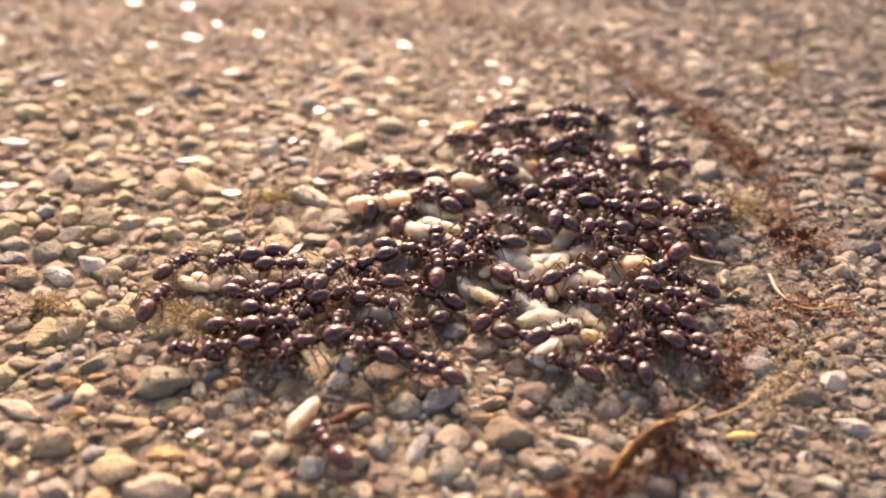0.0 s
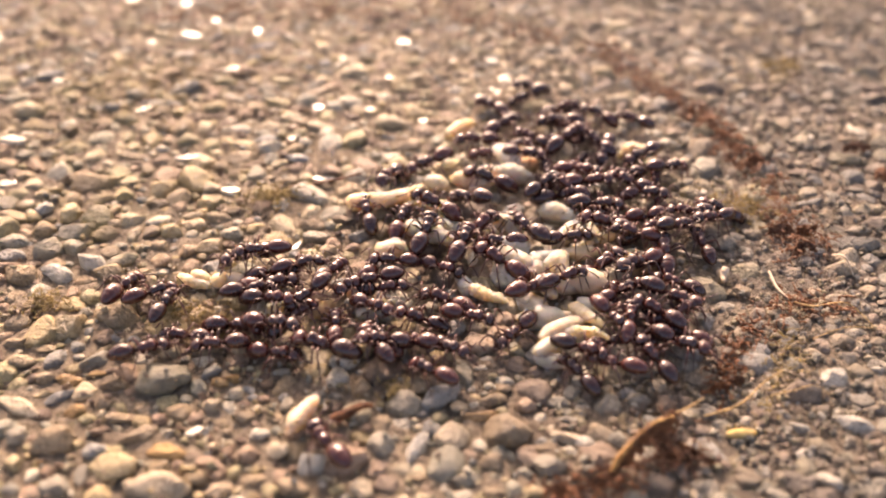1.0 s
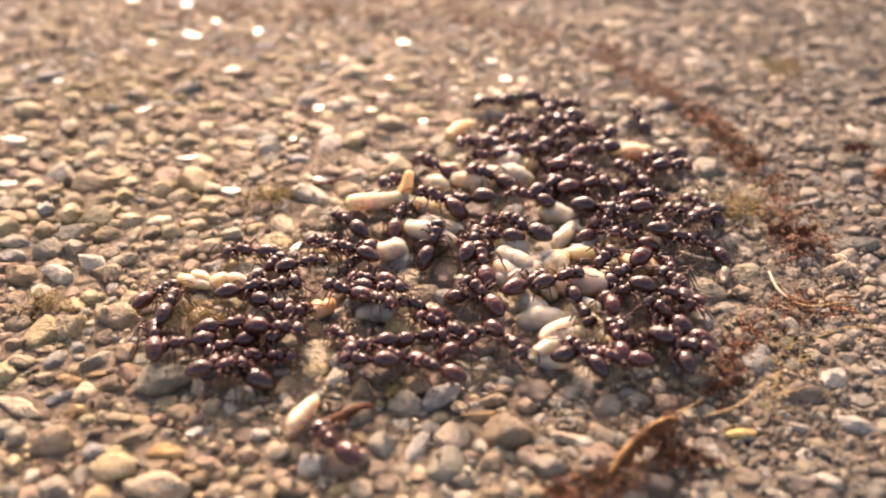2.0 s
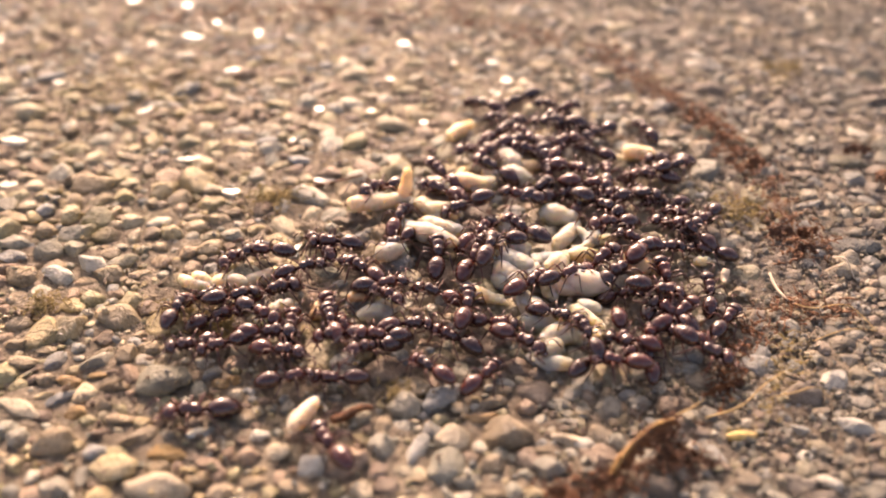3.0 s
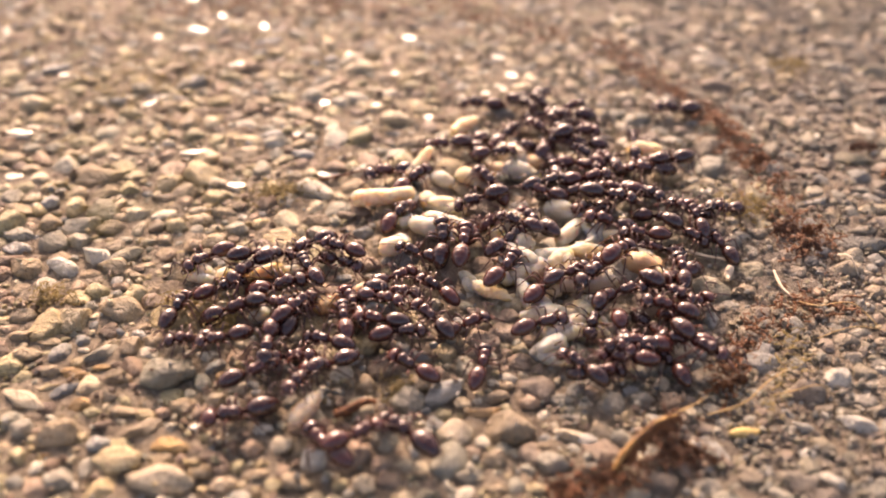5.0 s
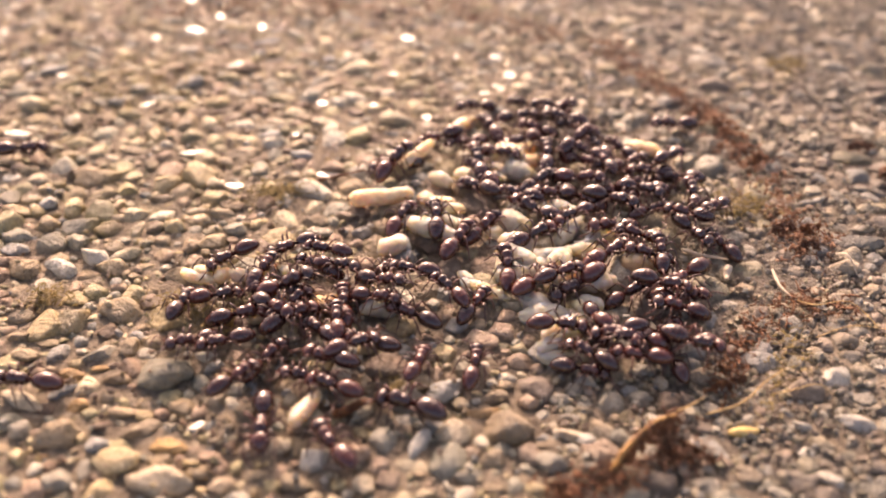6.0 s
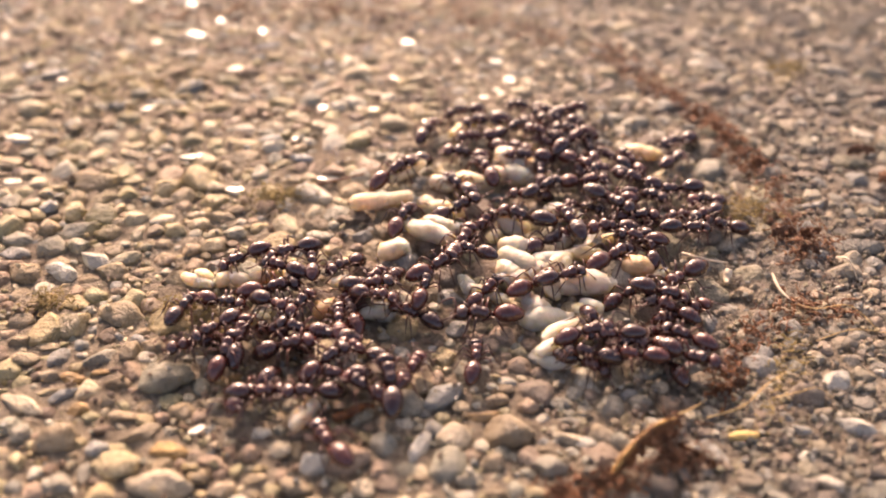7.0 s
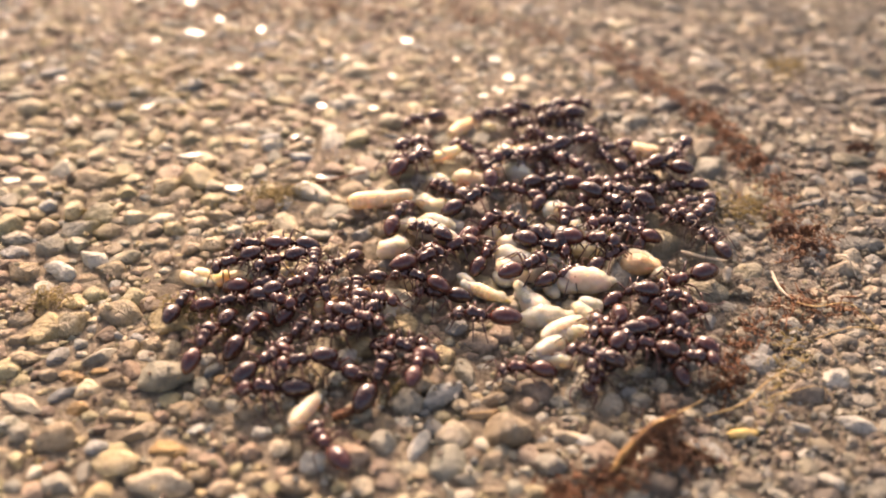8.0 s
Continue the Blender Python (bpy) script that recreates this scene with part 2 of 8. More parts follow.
def tube(path, radii, sides=7, caps=True):
    """A round-section limb along a path; returns points and faces."""
    path = [Vector(p) for p in path]
    verts, faces = [], []
    side = None
    for i, p in enumerate(path):
        way = (path[min(i + 1, len(path) - 1)] - path[max(i - 1, 0)]).normalized()
        if side is None:
            side = way.cross(Vector((0.13, 0.31, 0.94)))
            if side.length < 1e-4:
                side = way.cross(Vector((1, 0, 0)))
        side = (side - way * side.dot(way)).normalized()
        other = way.cross(side)
        for k in range(sides):
            a = 2 * math.pi * k / sides
            verts.append(p + (side * math.cos(a) + other * math.sin(a)) * radii[i])
    for i in range(len(path) - 1):
        for k in range(sides):
            n = (k + 1) % sides
            faces.append((i * sides + k, i * sides + n, (i + 1) * sides + n, (i + 1) * sides + k))
    if caps:
        faces.append(tuple(range(sides - 1, -1, -1)))
        faces.append(tuple((len(path) - 1) * sides + k for k in range(sides)))
    return verts, faces


def loft(stations, sides=16):
    """A body along x from rings (x, z, half width, half height); closed with points at both ends."""
    verts, faces = [], []
    for x, z, ry, rz in stations:
        for k in range(sides):
            a = 2 * math.pi * k / sides
            verts.append((x, math.cos(a) * ry, z + math.sin(a) * rz))
    n = len(stations)
    for i in range(n - 1):
        for k in range(sides):
            m = (k + 1) % sides
            faces.append((i * sides + k, (i + 1) * sides + k, (i + 1) * sides + m, i * sides + m))
    verts.append((stations[0][0], 0, stations[0][1]))
    verts.append((stations[-1][0], 0, stations[-1][1]))
    for k in range(sides):
        m = (k + 1) % sides
        faces.append((n * sides, k, m))
        faces.append((n * sides + 1, (n - 1) * sides + m, (n - 1) * sides + k))
    return verts, faces


def join(*pieces):
    verts, faces = [], []
    for v, f in pieces:
        base = len(verts)
        verts += [tuple(p) for p in v]
        faces += [tuple(i + base for i in x) for x in f]
    return verts, faces


def scaled(piece, k, at=(0, 0, 0)):
    return [tuple((c - o) * k for c, o in zip(p, at)) for p in piece[0]], piece[1]


# ---- pavement: one sheet of weathered cement, fine round the ants, that runs out to the horizon ----
def spread_axis(low, high, step, reach):
    mid = list(np.arange(low, high + step / 2, step))
    out, gap, at = [], step, high
    while at < reach:
        gap *= 1.45
        at += gap
        out.append(at)
    down, gap, at = [], step, low
    while at > -reach:
        gap *= 1.45
        at -= gap
        down.append(at)
    return np.array(down[::-1] + mid + out)


BED = 0.14


def dirt_at(x, y):
    """Depth of the dirt that lies over the cement, in millimetres."""
    return 0.20 * math.exp(-((x - 19) / 8) ** 2 - ((y - 33) / 7) ** 2) + 0.20 * math.exp(-((x - 24) / 5) ** 2 - ((y - 50) / 10) ** 2)


def build_pavement():
    xs, ys = spread_axis(-62, 62, 0.38, 300000), spread_axis(14, 110, 0.38, 300000)
    nx, ny = len(xs), len(ys)
    verts = []
    for y in ys:
        for x in xs:
            p = Vector((x, y, 0))
            z = 0.0
            if abs(x) < 90 and -10 < y < 150:
                z = 0.20 * noise.noise(p * 0.30) + 0.22 * noise.noise(p * 0.9 + Vector((7, 3, 1))) + 0.20 * noise.noise(p * 2.1) + 0.08 * noise.noise(p * 5.0)
            verts.append((x * MM, y * MM, (z + BED + dirt_at(x, y)) * MM))
    faces = [(j * nx + i, j * nx + i + 1, (j + 1) * nx + i + 1, (j + 1) * nx + i) for j in range(ny - 1) for i in range(nx - 1)]
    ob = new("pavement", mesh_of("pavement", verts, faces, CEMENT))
    return tagged(ob, "weathered exposed-aggregate concrete pavement full of small pebbles", "pavement", kind="structure")


pavement = build_pavement()

# ---- pebbles set in the cement ----
rng = np.random.default_rng(11)
BALL2, BALL3, BALL1 = ball(2), ball(3), ball(1)


def stone_points(base, seed, facets, flat=False):
    """A unit pebble: an uneven ball, broken flat on some sides; flat ones have a level face on top."""
    r = np.random.default_rng(seed)
    v = base[0].copy()
    off = Vector(r.uniform(-50, 50, 3))
    for i, p in enumerate(v):
        q = Vector(p)
        v[i] = p * (1 + 0.30 * noise.noise(q * 1.2 + off) + 0.15 * noise.noise(q * 2.9 + off) + 0.08 * noise.noise(q * 6.0 + off))
    for _ in range(facets):
        n = r.normal(size=3)
        n[2] = abs(n[2]) * 0.8
        n /= np.linalg.norm(n)
        d = r.uniform(0.50, 0.84)
        over = v @ n - d
        v -= np.outer(np.where(over > 0, over * 0.95, 0), n)
    if flat:
        v[:, 2] = np.minimum(v[:, 2], 0.42 + 0.02 * v[:, 0])
    v /= np.abs(v).max(axis=0)
    return v


SHAPES = [stone_points(BALL3, 100 + k, (3, 6, 9, 5)[k % 4]) for k in range(16)]
SHAPES2 = [stone_points(BALL2, 300 + k, (3, 6, 9, 5)[k % 4]) for k in range(24)]
SHAPES_FLAT = [stone_points(BALL3, 500 + k, 5, True) for k in range(6)]
STONE_MESHES = {}
laid = []


def stone(x, y, a, b, c, tone, turn=None):
    """A pebble bedded in the cement: place, half sizes across, along and up, in millimetres, tone, and turn in degrees."""
    k = len(laid)
    level = tone == "w"
    c *= 1.0 if level else 1.45 - 0.4 * min(1, max(0, (y - 48) / 14))
    shapes = SHAPES_FLAT if level else SHAPES
    shape = (k * 7 + k // 5) % len(shapes)
    if (shape, tone) not in STONE_MESHES:
        STONE_MESHES[shape, tone] = mesh_of("pebble", shapes[shape], BALL3[1], STONE[tone])
    ob = new("pebble", STONE_MESHES[shape, tone])
    ob.parent = pavement
    if turn is None:
        turn = ((k * 37) % 23 - 11) * 1.2
    rise = BED + c * (0.28 if not level else 0.5)
    lean = (0, 0) if level else ((k * 13) % 17 - 8, (k * 29) % 21 - 10)
    ob.matrix_basis = pose(x * MM, y * MM, rise * MM, *lean, turn + (180 if k % 2 else 0)) @ Matrix.Diagonal((a * MM * 1.04, b * MM * 1.04, c * MM, 1))
    reach = max(a, b) if abs(turn) > 25 else a
    laid.append((x, y, reach if abs(turn) > 25 else a, (a + b) / 2 if abs(turn) > 25 else b, rise, c))


stone(-42.04, 83.46, 0.88, 0.64, 0.36, "y")
stone(-39.97, 77.82, 0.67, 0.44, 0.24, "b")
stone(-32.47, 84.73, 0.77, 0.55, 0.31, "w")
stone(-26.31, 83.61, 0.70, 0.76, 0.39, "w")
stone(-22.65, 79.74, 0.51, 0.72, 0.28, "w")
stone(-24.40, 76.47, 1.15, 0.76, 0.42, "w")
stone(-27.96, 75.03, 0.59, 0.57, 0.32, "w")
stone(-30.49, 74.79, 0.81, 0.57, 0.32, "b")
stone(-37.47, 71.03, 0.52, 0.40, 0.23, "y")
stone(-38.11, 69.94, 0.77, 0.79, 0.43, "u")
stone(-34.18, 67.53, 0.60, 0.45, 0.25, "w")
stone(-26.78, 69.95, 0.88, 0.54, 0.30, "y")
stone(-31.69, 66.82, 1.50, 0.45, 0.25, "t")
stone(-33.71, 64.08, 0.97, 0.35, 0.20, "b")
stone(-25.35, 62.77, 0.85, 0.40, 0.24, "w", 50)
stone(-27.10, 63.89, 0.97, 0.42, 0.23, "g")
stone(-30.61, 62.03, 0.71, 0.42, 0.23, "y")
stone(-30.31, 64.85, 1.22, 0.37, 0.21, "d")
stone(-21.94, 62.49, 0.86, 0.49, 0.27, "y")
stone(-28.06, 60.68, 1.03, 0.47, 0.26, "t")
stone(-34.47, 57.92, 1.27, 0.66, 0.37, "w")
stone(-31.08, 56.05, 0.89, 0.50, 0.28, "g")
stone(-32.48, 59.97, 0.84, 0.47, 0.26, "t")
stone(-30.42, 59.37, 0.92, 0.60, 0.34, "d")
stone(-24.71, 57.10, 0.67, 0.45, 0.25, "y")
stone(-24.31, 55.66, 1.10, 0.50, 0.28, "d")
stone(-20.07, 55.50, 1.32, 0.40, 0.23, "w")
stone(-22.93, 59.80, 0.93, 0.67, 0.38, "t")
stone(-18.58, 58.95, 0.69, 0.39, 0.22, "d")
stone(-19.90, 65.34, 0.54, 0.44, 0.24, "r")
stone(-24.20, 63.89, 1.94, 0.42, 0.23, "u")
stone(-27.52, 65.34, 0.34, 0.64, 0.19, "d")
stone(-29.20, 55.10, 1.32, 0.44, 0.24, "t")
stone(-32.64, 57.26, 0.68, 0.32, 0.18, "b")
stone(-32.60, 52.01, 0.76, 0.49, 0.27, "w")
stone(-30.56, 51.87, 0.85, 0.66, 0.37, "b")
stone(-28.22, 52.45, 0.77, 0.54, 0.30, "d")
stone(-25.99, 51.87, 1.65, 1.06, 0.59, "t")
stone(-29.57, 50.65, 0.92, 0.40, 0.23, "y")
stone(-30.28, 49.34, 0.74, 0.45, 0.25, "b")
stone(-28.69, 48.80, 0.73, 0.67, 0.38, "u")
stone(-25.29, 49.89, 1.20, 0.57, 0.32, "t")
stone(-25.03, 48.53, 1.14, 0.45, 0.25, "t")
stone(-23.61, 48.80, 0.37, 0.81, 0.21, "b")
stone(-31.70, 49.41, 0.82, 0.74, 0.41, "g")
stone(-30.48, 47.93, 1.13, 0.62, 0.35, "t")
stone(-26.76, 48.13, 0.81, 0.94, 0.45, "y")
stone(-20.91, 49.41, 0.90, 0.50, 0.28, "d")
stone(-23.14, 47.22, 0.68, 0.39, 0.22, "b")
stone(-18.99, 49.08, 0.57, 0.64, 0.32, "r")
stone(-17.94, 48.08, 0.89, 0.39, 0.22, "b")
stone(-17.25, 51.51, 0.93, 0.64, 0.36, "b")
stone(-18.06, 47.16, 0.68, 0.27, 0.15, "b")
stone(-18.91, 46.20, 0.82, 0.74, 0.46, "y")
stone(-17.43, 45.83, 0.47, 0.47, 0.26, "g")
stone(-20.28, 46.21, 0.79, 0.59, 0.33, "d")
stone(-21.55, 45.83, 0.51, 0.91, 0.29, "b")
stone(-25.55, 46.08, 1.26, 0.86, 0.48, "g")
stone(-28.00, 46.33, 0.99, 0.76, 0.42, "t")
stone(-23.43, 45.83, 1.06, 0.69, 0.39, "d")
stone(-29.49, 45.09, 1.09, 0.64, 0.36, "g")
stone(-29.22, 43.71, 1.14, 0.62, 0.35, "u")
stone(-26.88, 44.30, 1.08, 0.89, 0.50, "g")
stone(-25.02, 44.48, 0.85, 0.72, 0.40, "g")
stone(-22.57, 44.01, 0.76, 0.50, 0.28, "t")
stone(-22.03, 44.79, 0.46, 0.37, 0.21, "g")
stone(-21.51, 43.01, 1.14, 0.51, 0.30, "g", 25)
stone(-23.68, 43.00, 1.25, 0.72, 0.52, "c", -30)
stone(-25.17, 41.69, 1.25, 0.62, 0.50, "c", -29)
stone(-27.62, 41.70, 1.11, 0.89, 0.50, "t")
stone(-19.91, 41.99, 0.82, 0.39, 0.22, "t")
stone(-20.24, 41.16, 0.55, 0.34, 0.19, "t")
stone(-19.28, 44.61, 0.69, 0.57, 0.32, "t")
stone(-20.59, 44.49, 0.38, 0.42, 0.22, "b")
stone(-18.90, 43.13, 0.76, 0.55, 0.31, "r")
stone(-23.70, 39.97, 0.51, 0.54, 0.28, "r")
stone(-21.02, 40.07, 0.62, 0.39, 0.22, "r")
stone(-22.89, 36.90, 0.92, 0.95, 0.60, "y")
stone(-22.39, 38.16, 0.53, 0.37, 0.21, "g")
stone(-20.23, 37.76, 1.47, 0.99, 0.56, "t")
stone(-18.81, 39.55, 0.47, 0.47, 0.26, "t")
stone(-25.89, 39.02, 0.89, 0.60, 0.34, "t")
stone(-26.30, 37.31, 0.87, 0.59, 0.33, "t")
stone(-25.63, 35.58, 0.85, 0.40, 0.27, "t")
stone(-23.94, 35.12, 1.01, 0.30, 0.20, "t")
stone(-24.74, 34.12, 0.80, 0.50, 0.33, "t")
stone(-22.78, 34.21, 0.81, 0.47, 0.28, "u", 62)
stone(-20.45, 34.21, 1.18, 0.53, 0.32, "g", 38)
stone(-18.79, 34.80, 0.60, 0.76, 0.40, "t")
stone(-17.55, 35.21, 0.68, 0.55, 0.37, "t")
stone(-18.57, 36.44, 0.52, 0.30, 0.17, "t")
stone(-16.05, 32.75, 1.78, 1.30, 0.80, "G", 4)
stone(-13.44, 33.33, 0.78, 0.38, 0.23, "u", 42)
stone(-22.87, 32.80, 0.65, 0.45, 0.30, "t")
stone(-21.51, 32.63, 0.81, 0.37, 0.24, "o")
stone(-19.97, 33.20, 0.67, 0.22, 0.13, "o", 11)
stone(-18.87, 32.25, 0.97, 0.44, 0.29, "t")
stone(-17.81, 31.71, 0.32, 0.27, 0.18, "r")
stone(-21.63, 31.38, 0.93, 0.35, 0.21, "u", 32)
stone(-23.76, 30.73, 1.59, 0.50, 0.30, "b", -26)
stone(-22.67, 31.63, 0.64, 0.23, 0.15, "y")
stone(-20.48, 30.33, 0.72, 0.50, 0.33, "o")
stone(-18.92, 31.05, 0.47, 0.47, 0.31, "t")
stone(-12.81, 30.74, 0.63, 0.54, 0.35, "b")
stone(-12.78, 32.47, 0.58, 0.35, 0.23, "o")
stone(-17.71, 29.94, 0.87, 0.37, 0.24, "t")
stone(-15.64, 29.75, 0.46, 0.34, 0.22, "r")
stone(-16.56, 28.60, 1.24, 0.59, 0.35, "t", 27)
stone(-20.86, 28.30, 1.21, 0.89, 0.59, "t")
stone(-22.97, 28.67, 0.61, 0.64, 0.40, "g")
stone(-18.66, 29.01, 0.67, 0.34, 0.22, "d")
stone(-18.48, 27.75, 0.69, 0.60, 0.40, "u")
stone(-22.42, 26.85, 0.53, 0.54, 0.35, "y")
stone(-21.01, 27.03, 0.60, 0.17, 0.10, "o", 16)
stone(-17.18, 26.61, 1.35, 0.77, 0.51, "y")
stone(-14.65, 27.64, 1.26, 0.54, 0.35, "o")
stone(-13.60, 28.98, 0.62, 0.31, 0.18, "w", 34)
stone(-14.95, 28.86, 0.46, 0.34, 0.22, "g")
stone(-12.18, 26.86, 0.96, 0.40, 0.24, "r", -20)
stone(-14.60, 25.38, 1.72, 0.81, 0.53, "b")
stone(-19.83, 25.37, 0.86, 0.66, 0.43, "g")
stone(-11.49, 25.25, 0.80, 0.47, 0.31, "b")
stone(-22.02, 25.31, 0.52, 0.45, 0.30, "g")
stone(-12.34, 28.05, 0.45, 0.25, 0.17, "b")
stone(-18.74, 26.16, 0.38, 0.62, 0.25, "g")
stone(-12.13, 35.13, 0.54, 0.54, 0.35, "b")
stone(-5.80, 33.95, 0.92, 0.62, 0.45, "c", 12)
stone(-12.19, 32.77, 0.52, 0.35, 0.23, "o")
stone(-11.81, 31.63, 0.57, 0.42, 0.28, "b")
stone(-10.87, 29.94, 0.62, 0.44, 0.29, "t")
stone(-10.35, 30.54, 0.38, 0.34, 0.22, "b")
stone(-9.93, 28.85, 0.67, 0.44, 0.31, "c", -8)
stone(-11.67, 28.94, 0.37, 0.28, 0.19, "t")
stone(-10.28, 27.47, 0.60, 0.59, 0.39, "r")
stone(-8.82, 27.68, 0.72, 0.49, 0.32, "b")
stone(-8.66, 30.82, 0.47, 0.49, 0.31, "g")
stone(-8.02, 28.87, 0.55, 0.39, 0.25, "r")
stone(-6.80, 26.85, 0.78, 0.62, 0.50, "c", 5)
stone(-4.64, 31.85, 0.64, 0.66, 0.42, "t")
stone(-2.20, 30.74, 1.01, 0.86, 0.57, "g")
stone(-0.20, 31.35, 1.40, 0.75, 0.50, "u", 32)
stone(-0.55, 32.82, 0.46, 0.66, 0.30, "r")
stone(-1.49, 27.76, 1.15, 0.50, 0.45, "c", 61)
stone(-1.54, 29.76, 0.28, 0.22, 0.14, "b")
stone(-4.16, 25.32, 0.66, 0.59, 0.39, "b")
stone(-7.62, 25.45, 0.86, 0.52, 0.34, "t")
stone(-3.30, 27.94, 0.75, 0.69, 0.45, "g")
stone(-1.30, 25.93, 0.73, 0.30, 0.20, "t")
stone(-9.33, 33.25, 0.59, 0.32, 0.21, "g")
stone(-7.17, 31.55, 0.57, 0.30, 0.20, "g")
stone(-10.18, 32.39, 0.55, 0.27, 0.18, "d")
stone(-9.72, 25.92, 0.73, 0.44, 0.29, "t")
stone(-6.04, 31.43, 0.48, 0.27, 0.18, "g")
stone(1.21, 33.00, 1.19, 0.57, 0.34, "G", -67)
stone(0.36, 31.98, 0.42, 0.42, 0.28, "b")
stone(0.95, 30.67, 0.57, 0.40, 0.27, "b")
stone(2.70, 31.15, 0.95, 0.42, 0.28, "t")
stone(2.03, 30.03, 1.00, 0.34, 0.22, "o")
stone(3.36, 28.80, 1.46, 0.99, 0.65, "t")
stone(0.46, 28.58, 0.97, 0.87, 0.45, "b")
stone(4.64, 30.75, 0.60, 0.52, 0.34, "r")
stone(6.33, 31.03, 0.73, 0.42, 0.28, "g")
stone(9.14, 30.75, 0.79, 0.87, 0.52, "g")
stone(6.99, 28.51, 1.21, 0.39, 0.25, "b")
stone(5.42, 27.95, 0.90, 0.25, 0.17, "t")
stone(0.60, 27.15, 0.21, 0.23, 0.14, "w")
stone(5.44, 26.63, 0.94, 0.57, 0.38, "g")
stone(7.47, 26.42, 0.82, 0.50, 0.33, "g")
stone(2.52, 26.98, 0.68, 0.57, 0.38, "t")
stone(1.26, 25.93, 0.78, 0.44, 0.29, "g")
stone(2.59, 25.19, 0.63, 0.28, 0.19, "t")
stone(4.68, 25.26, 0.72, 0.39, 0.25, "y")
stone(10.54, 25.60, 0.92, 0.71, 0.47, "d")
stone(10.93, 31.08, 0.73, 0.57, 0.38, "g")
stone(12.25, 32.19, 0.45, 0.52, 0.30, "b")
stone(3.38, 32.06, 0.61, 0.35, 0.23, "t")
stone(6.67, 29.76, 0.84, 0.28, 0.19, "g")
stone(11.33, 29.84, 0.37, 0.25, 0.17, "w")
stone(14.39, 34.60, 1.15, 0.74, 0.42, "u")
stone(15.80, 33.53, 0.49, 0.28, 0.19, "b")
stone(13.96, 30.24, 0.71, 0.31, 0.19, "g", -34)
stone(18.57, 34.60, 0.74, 0.82, 0.49, "u")
stone(13.32, 28.32, 0.62, 0.30, 0.18, "r", -37)
stone(14.30, 27.60, 1.20, 0.60, 0.24, "u", -65)
stone(12.32, 26.49, 0.41, 0.54, 0.27, "g")
stone(15.63, 26.29, 0.64, 0.49, 0.32, "t")
stone(17.96, 27.20, 0.42, 0.39, 0.25, "r")
stone(19.33, 29.20, 0.76, 0.38, 0.32, "c", -28)
stone(20.29, 31.66, 1.28, 0.91, 0.60, "d")
stone(22.50, 32.50, 0.78, 0.46, 0.28, "b", -46)
stone(21.80, 31.41, 0.45, 0.28, 0.19, "w")
stone(19.26, 27.56, 0.54, 0.25, 0.17, "g")
stone(19.75, 25.72, 1.00, 0.46, 0.38, "c", -24)
stone(22.48, 29.39, 1.20, 0.60, 0.42, "c", -25)
stone(25.36, 33.58, 0.66, 0.50, 0.33, "b")
stone(24.57, 32.41, 0.58, 0.34, 0.22, "b")
stone(23.94, 30.36, 0.72, 0.44, 0.29, "t")
stone(23.85, 34.24, 0.60, 0.55, 0.37, "b")
stone(23.95, 35.62, 0.95, 0.52, 0.34, "t")
stone(26.12, 35.53, 0.61, 0.40, 0.27, "t")
stone(22.19, 26.64, 0.82, 0.35, 0.23, "d")
stone(22.26, 25.61, 0.58, 0.45, 0.30, "g")
stone(13.39, 25.47, 0.81, 0.44, 0.29, "g")
stone(17.90, 26.08, 0.81, 0.39, 0.25, "d")
stone(17.80, 30.76, 0.79, 0.42, 0.28, "g")
stone(22.82, 31.58, 0.29, 0.34, 0.19, "w")
stone(17.32, 28.07, 0.42, 0.25, 0.17, "t")
stone(23.04, 28.07, 0.54, 0.44, 0.29, "r")
stone(18.78, 50.83, 0.75, 0.40, 0.23, "w")
stone(18.36, 41.74, 0.44, 0.96, 0.25, "b")
stone(19.15, 44.88, 0.89, 0.67, 0.38, "g")
stone(20.55, 44.04, 0.50, 0.81, 0.28, "g")
stone(19.19, 40.00, 0.76, 0.60, 0.34, "t")
stone(21.56, 45.86, 0.78, 0.57, 0.32, "t")
stone(22.86, 41.91, 0.67, 0.49, 0.27, "b")
stone(23.75, 40.11, 0.65, 0.44, 0.24, "b")
stone(26.20, 42.19, 1.16, 0.79, 0.44, "b")
stone(28.07, 44.95, 1.86, 0.69, 0.39, "g")
stone(25.02, 43.92, 0.88, 0.52, 0.29, "u")
stone(24.88, 39.21, 1.00, 0.52, 0.29, "t")
stone(28.99, 46.37, 1.06, 0.44, 0.24, "b")
stone(30.30, 48.78, 1.22, 0.57, 0.32, "y")
stone(27.38, 46.49, 0.67, 0.44, 0.24, "t")
stone(26.46, 49.45, 1.44, 0.45, 0.25, "u")
stone(21.74, 43.16, 0.53, 0.35, 0.20, "b")
stone(25.04, 37.69, 0.98, 0.37, 0.21, "t")
stone(23.99, 37.20, 0.59, 0.49, 0.27, "b")
stone(22.43, 37.19, 0.42, 0.59, 0.23, "b")
stone(19.54, 38.04, 0.60, 0.54, 0.30, "r")
stone(27.51, 41.91, 0.45, 0.30, 0.17, "b")
stone(27.37, 40.11, 0.62, 0.57, 0.32, "t")
stone(27.75, 53.38, 1.63, 0.49, 0.27, "r")
stone(30.59, 51.19, 0.84, 0.30, 0.17, "g")
stone(16.23, 37.44, 0.63, 0.79, 0.35, "u")
stone(-18.12, 77.49, 0.44, 0.91, 0.25, "w")
stone(-19.11, 69.90, 1.09, 0.34, 0.21, "w", 22)
stone(-12.18, 76.75, 0.66, 0.50, 0.28, "y")
stone(-3.72, 74.95, 0.70, 0.64, 0.36, "w")
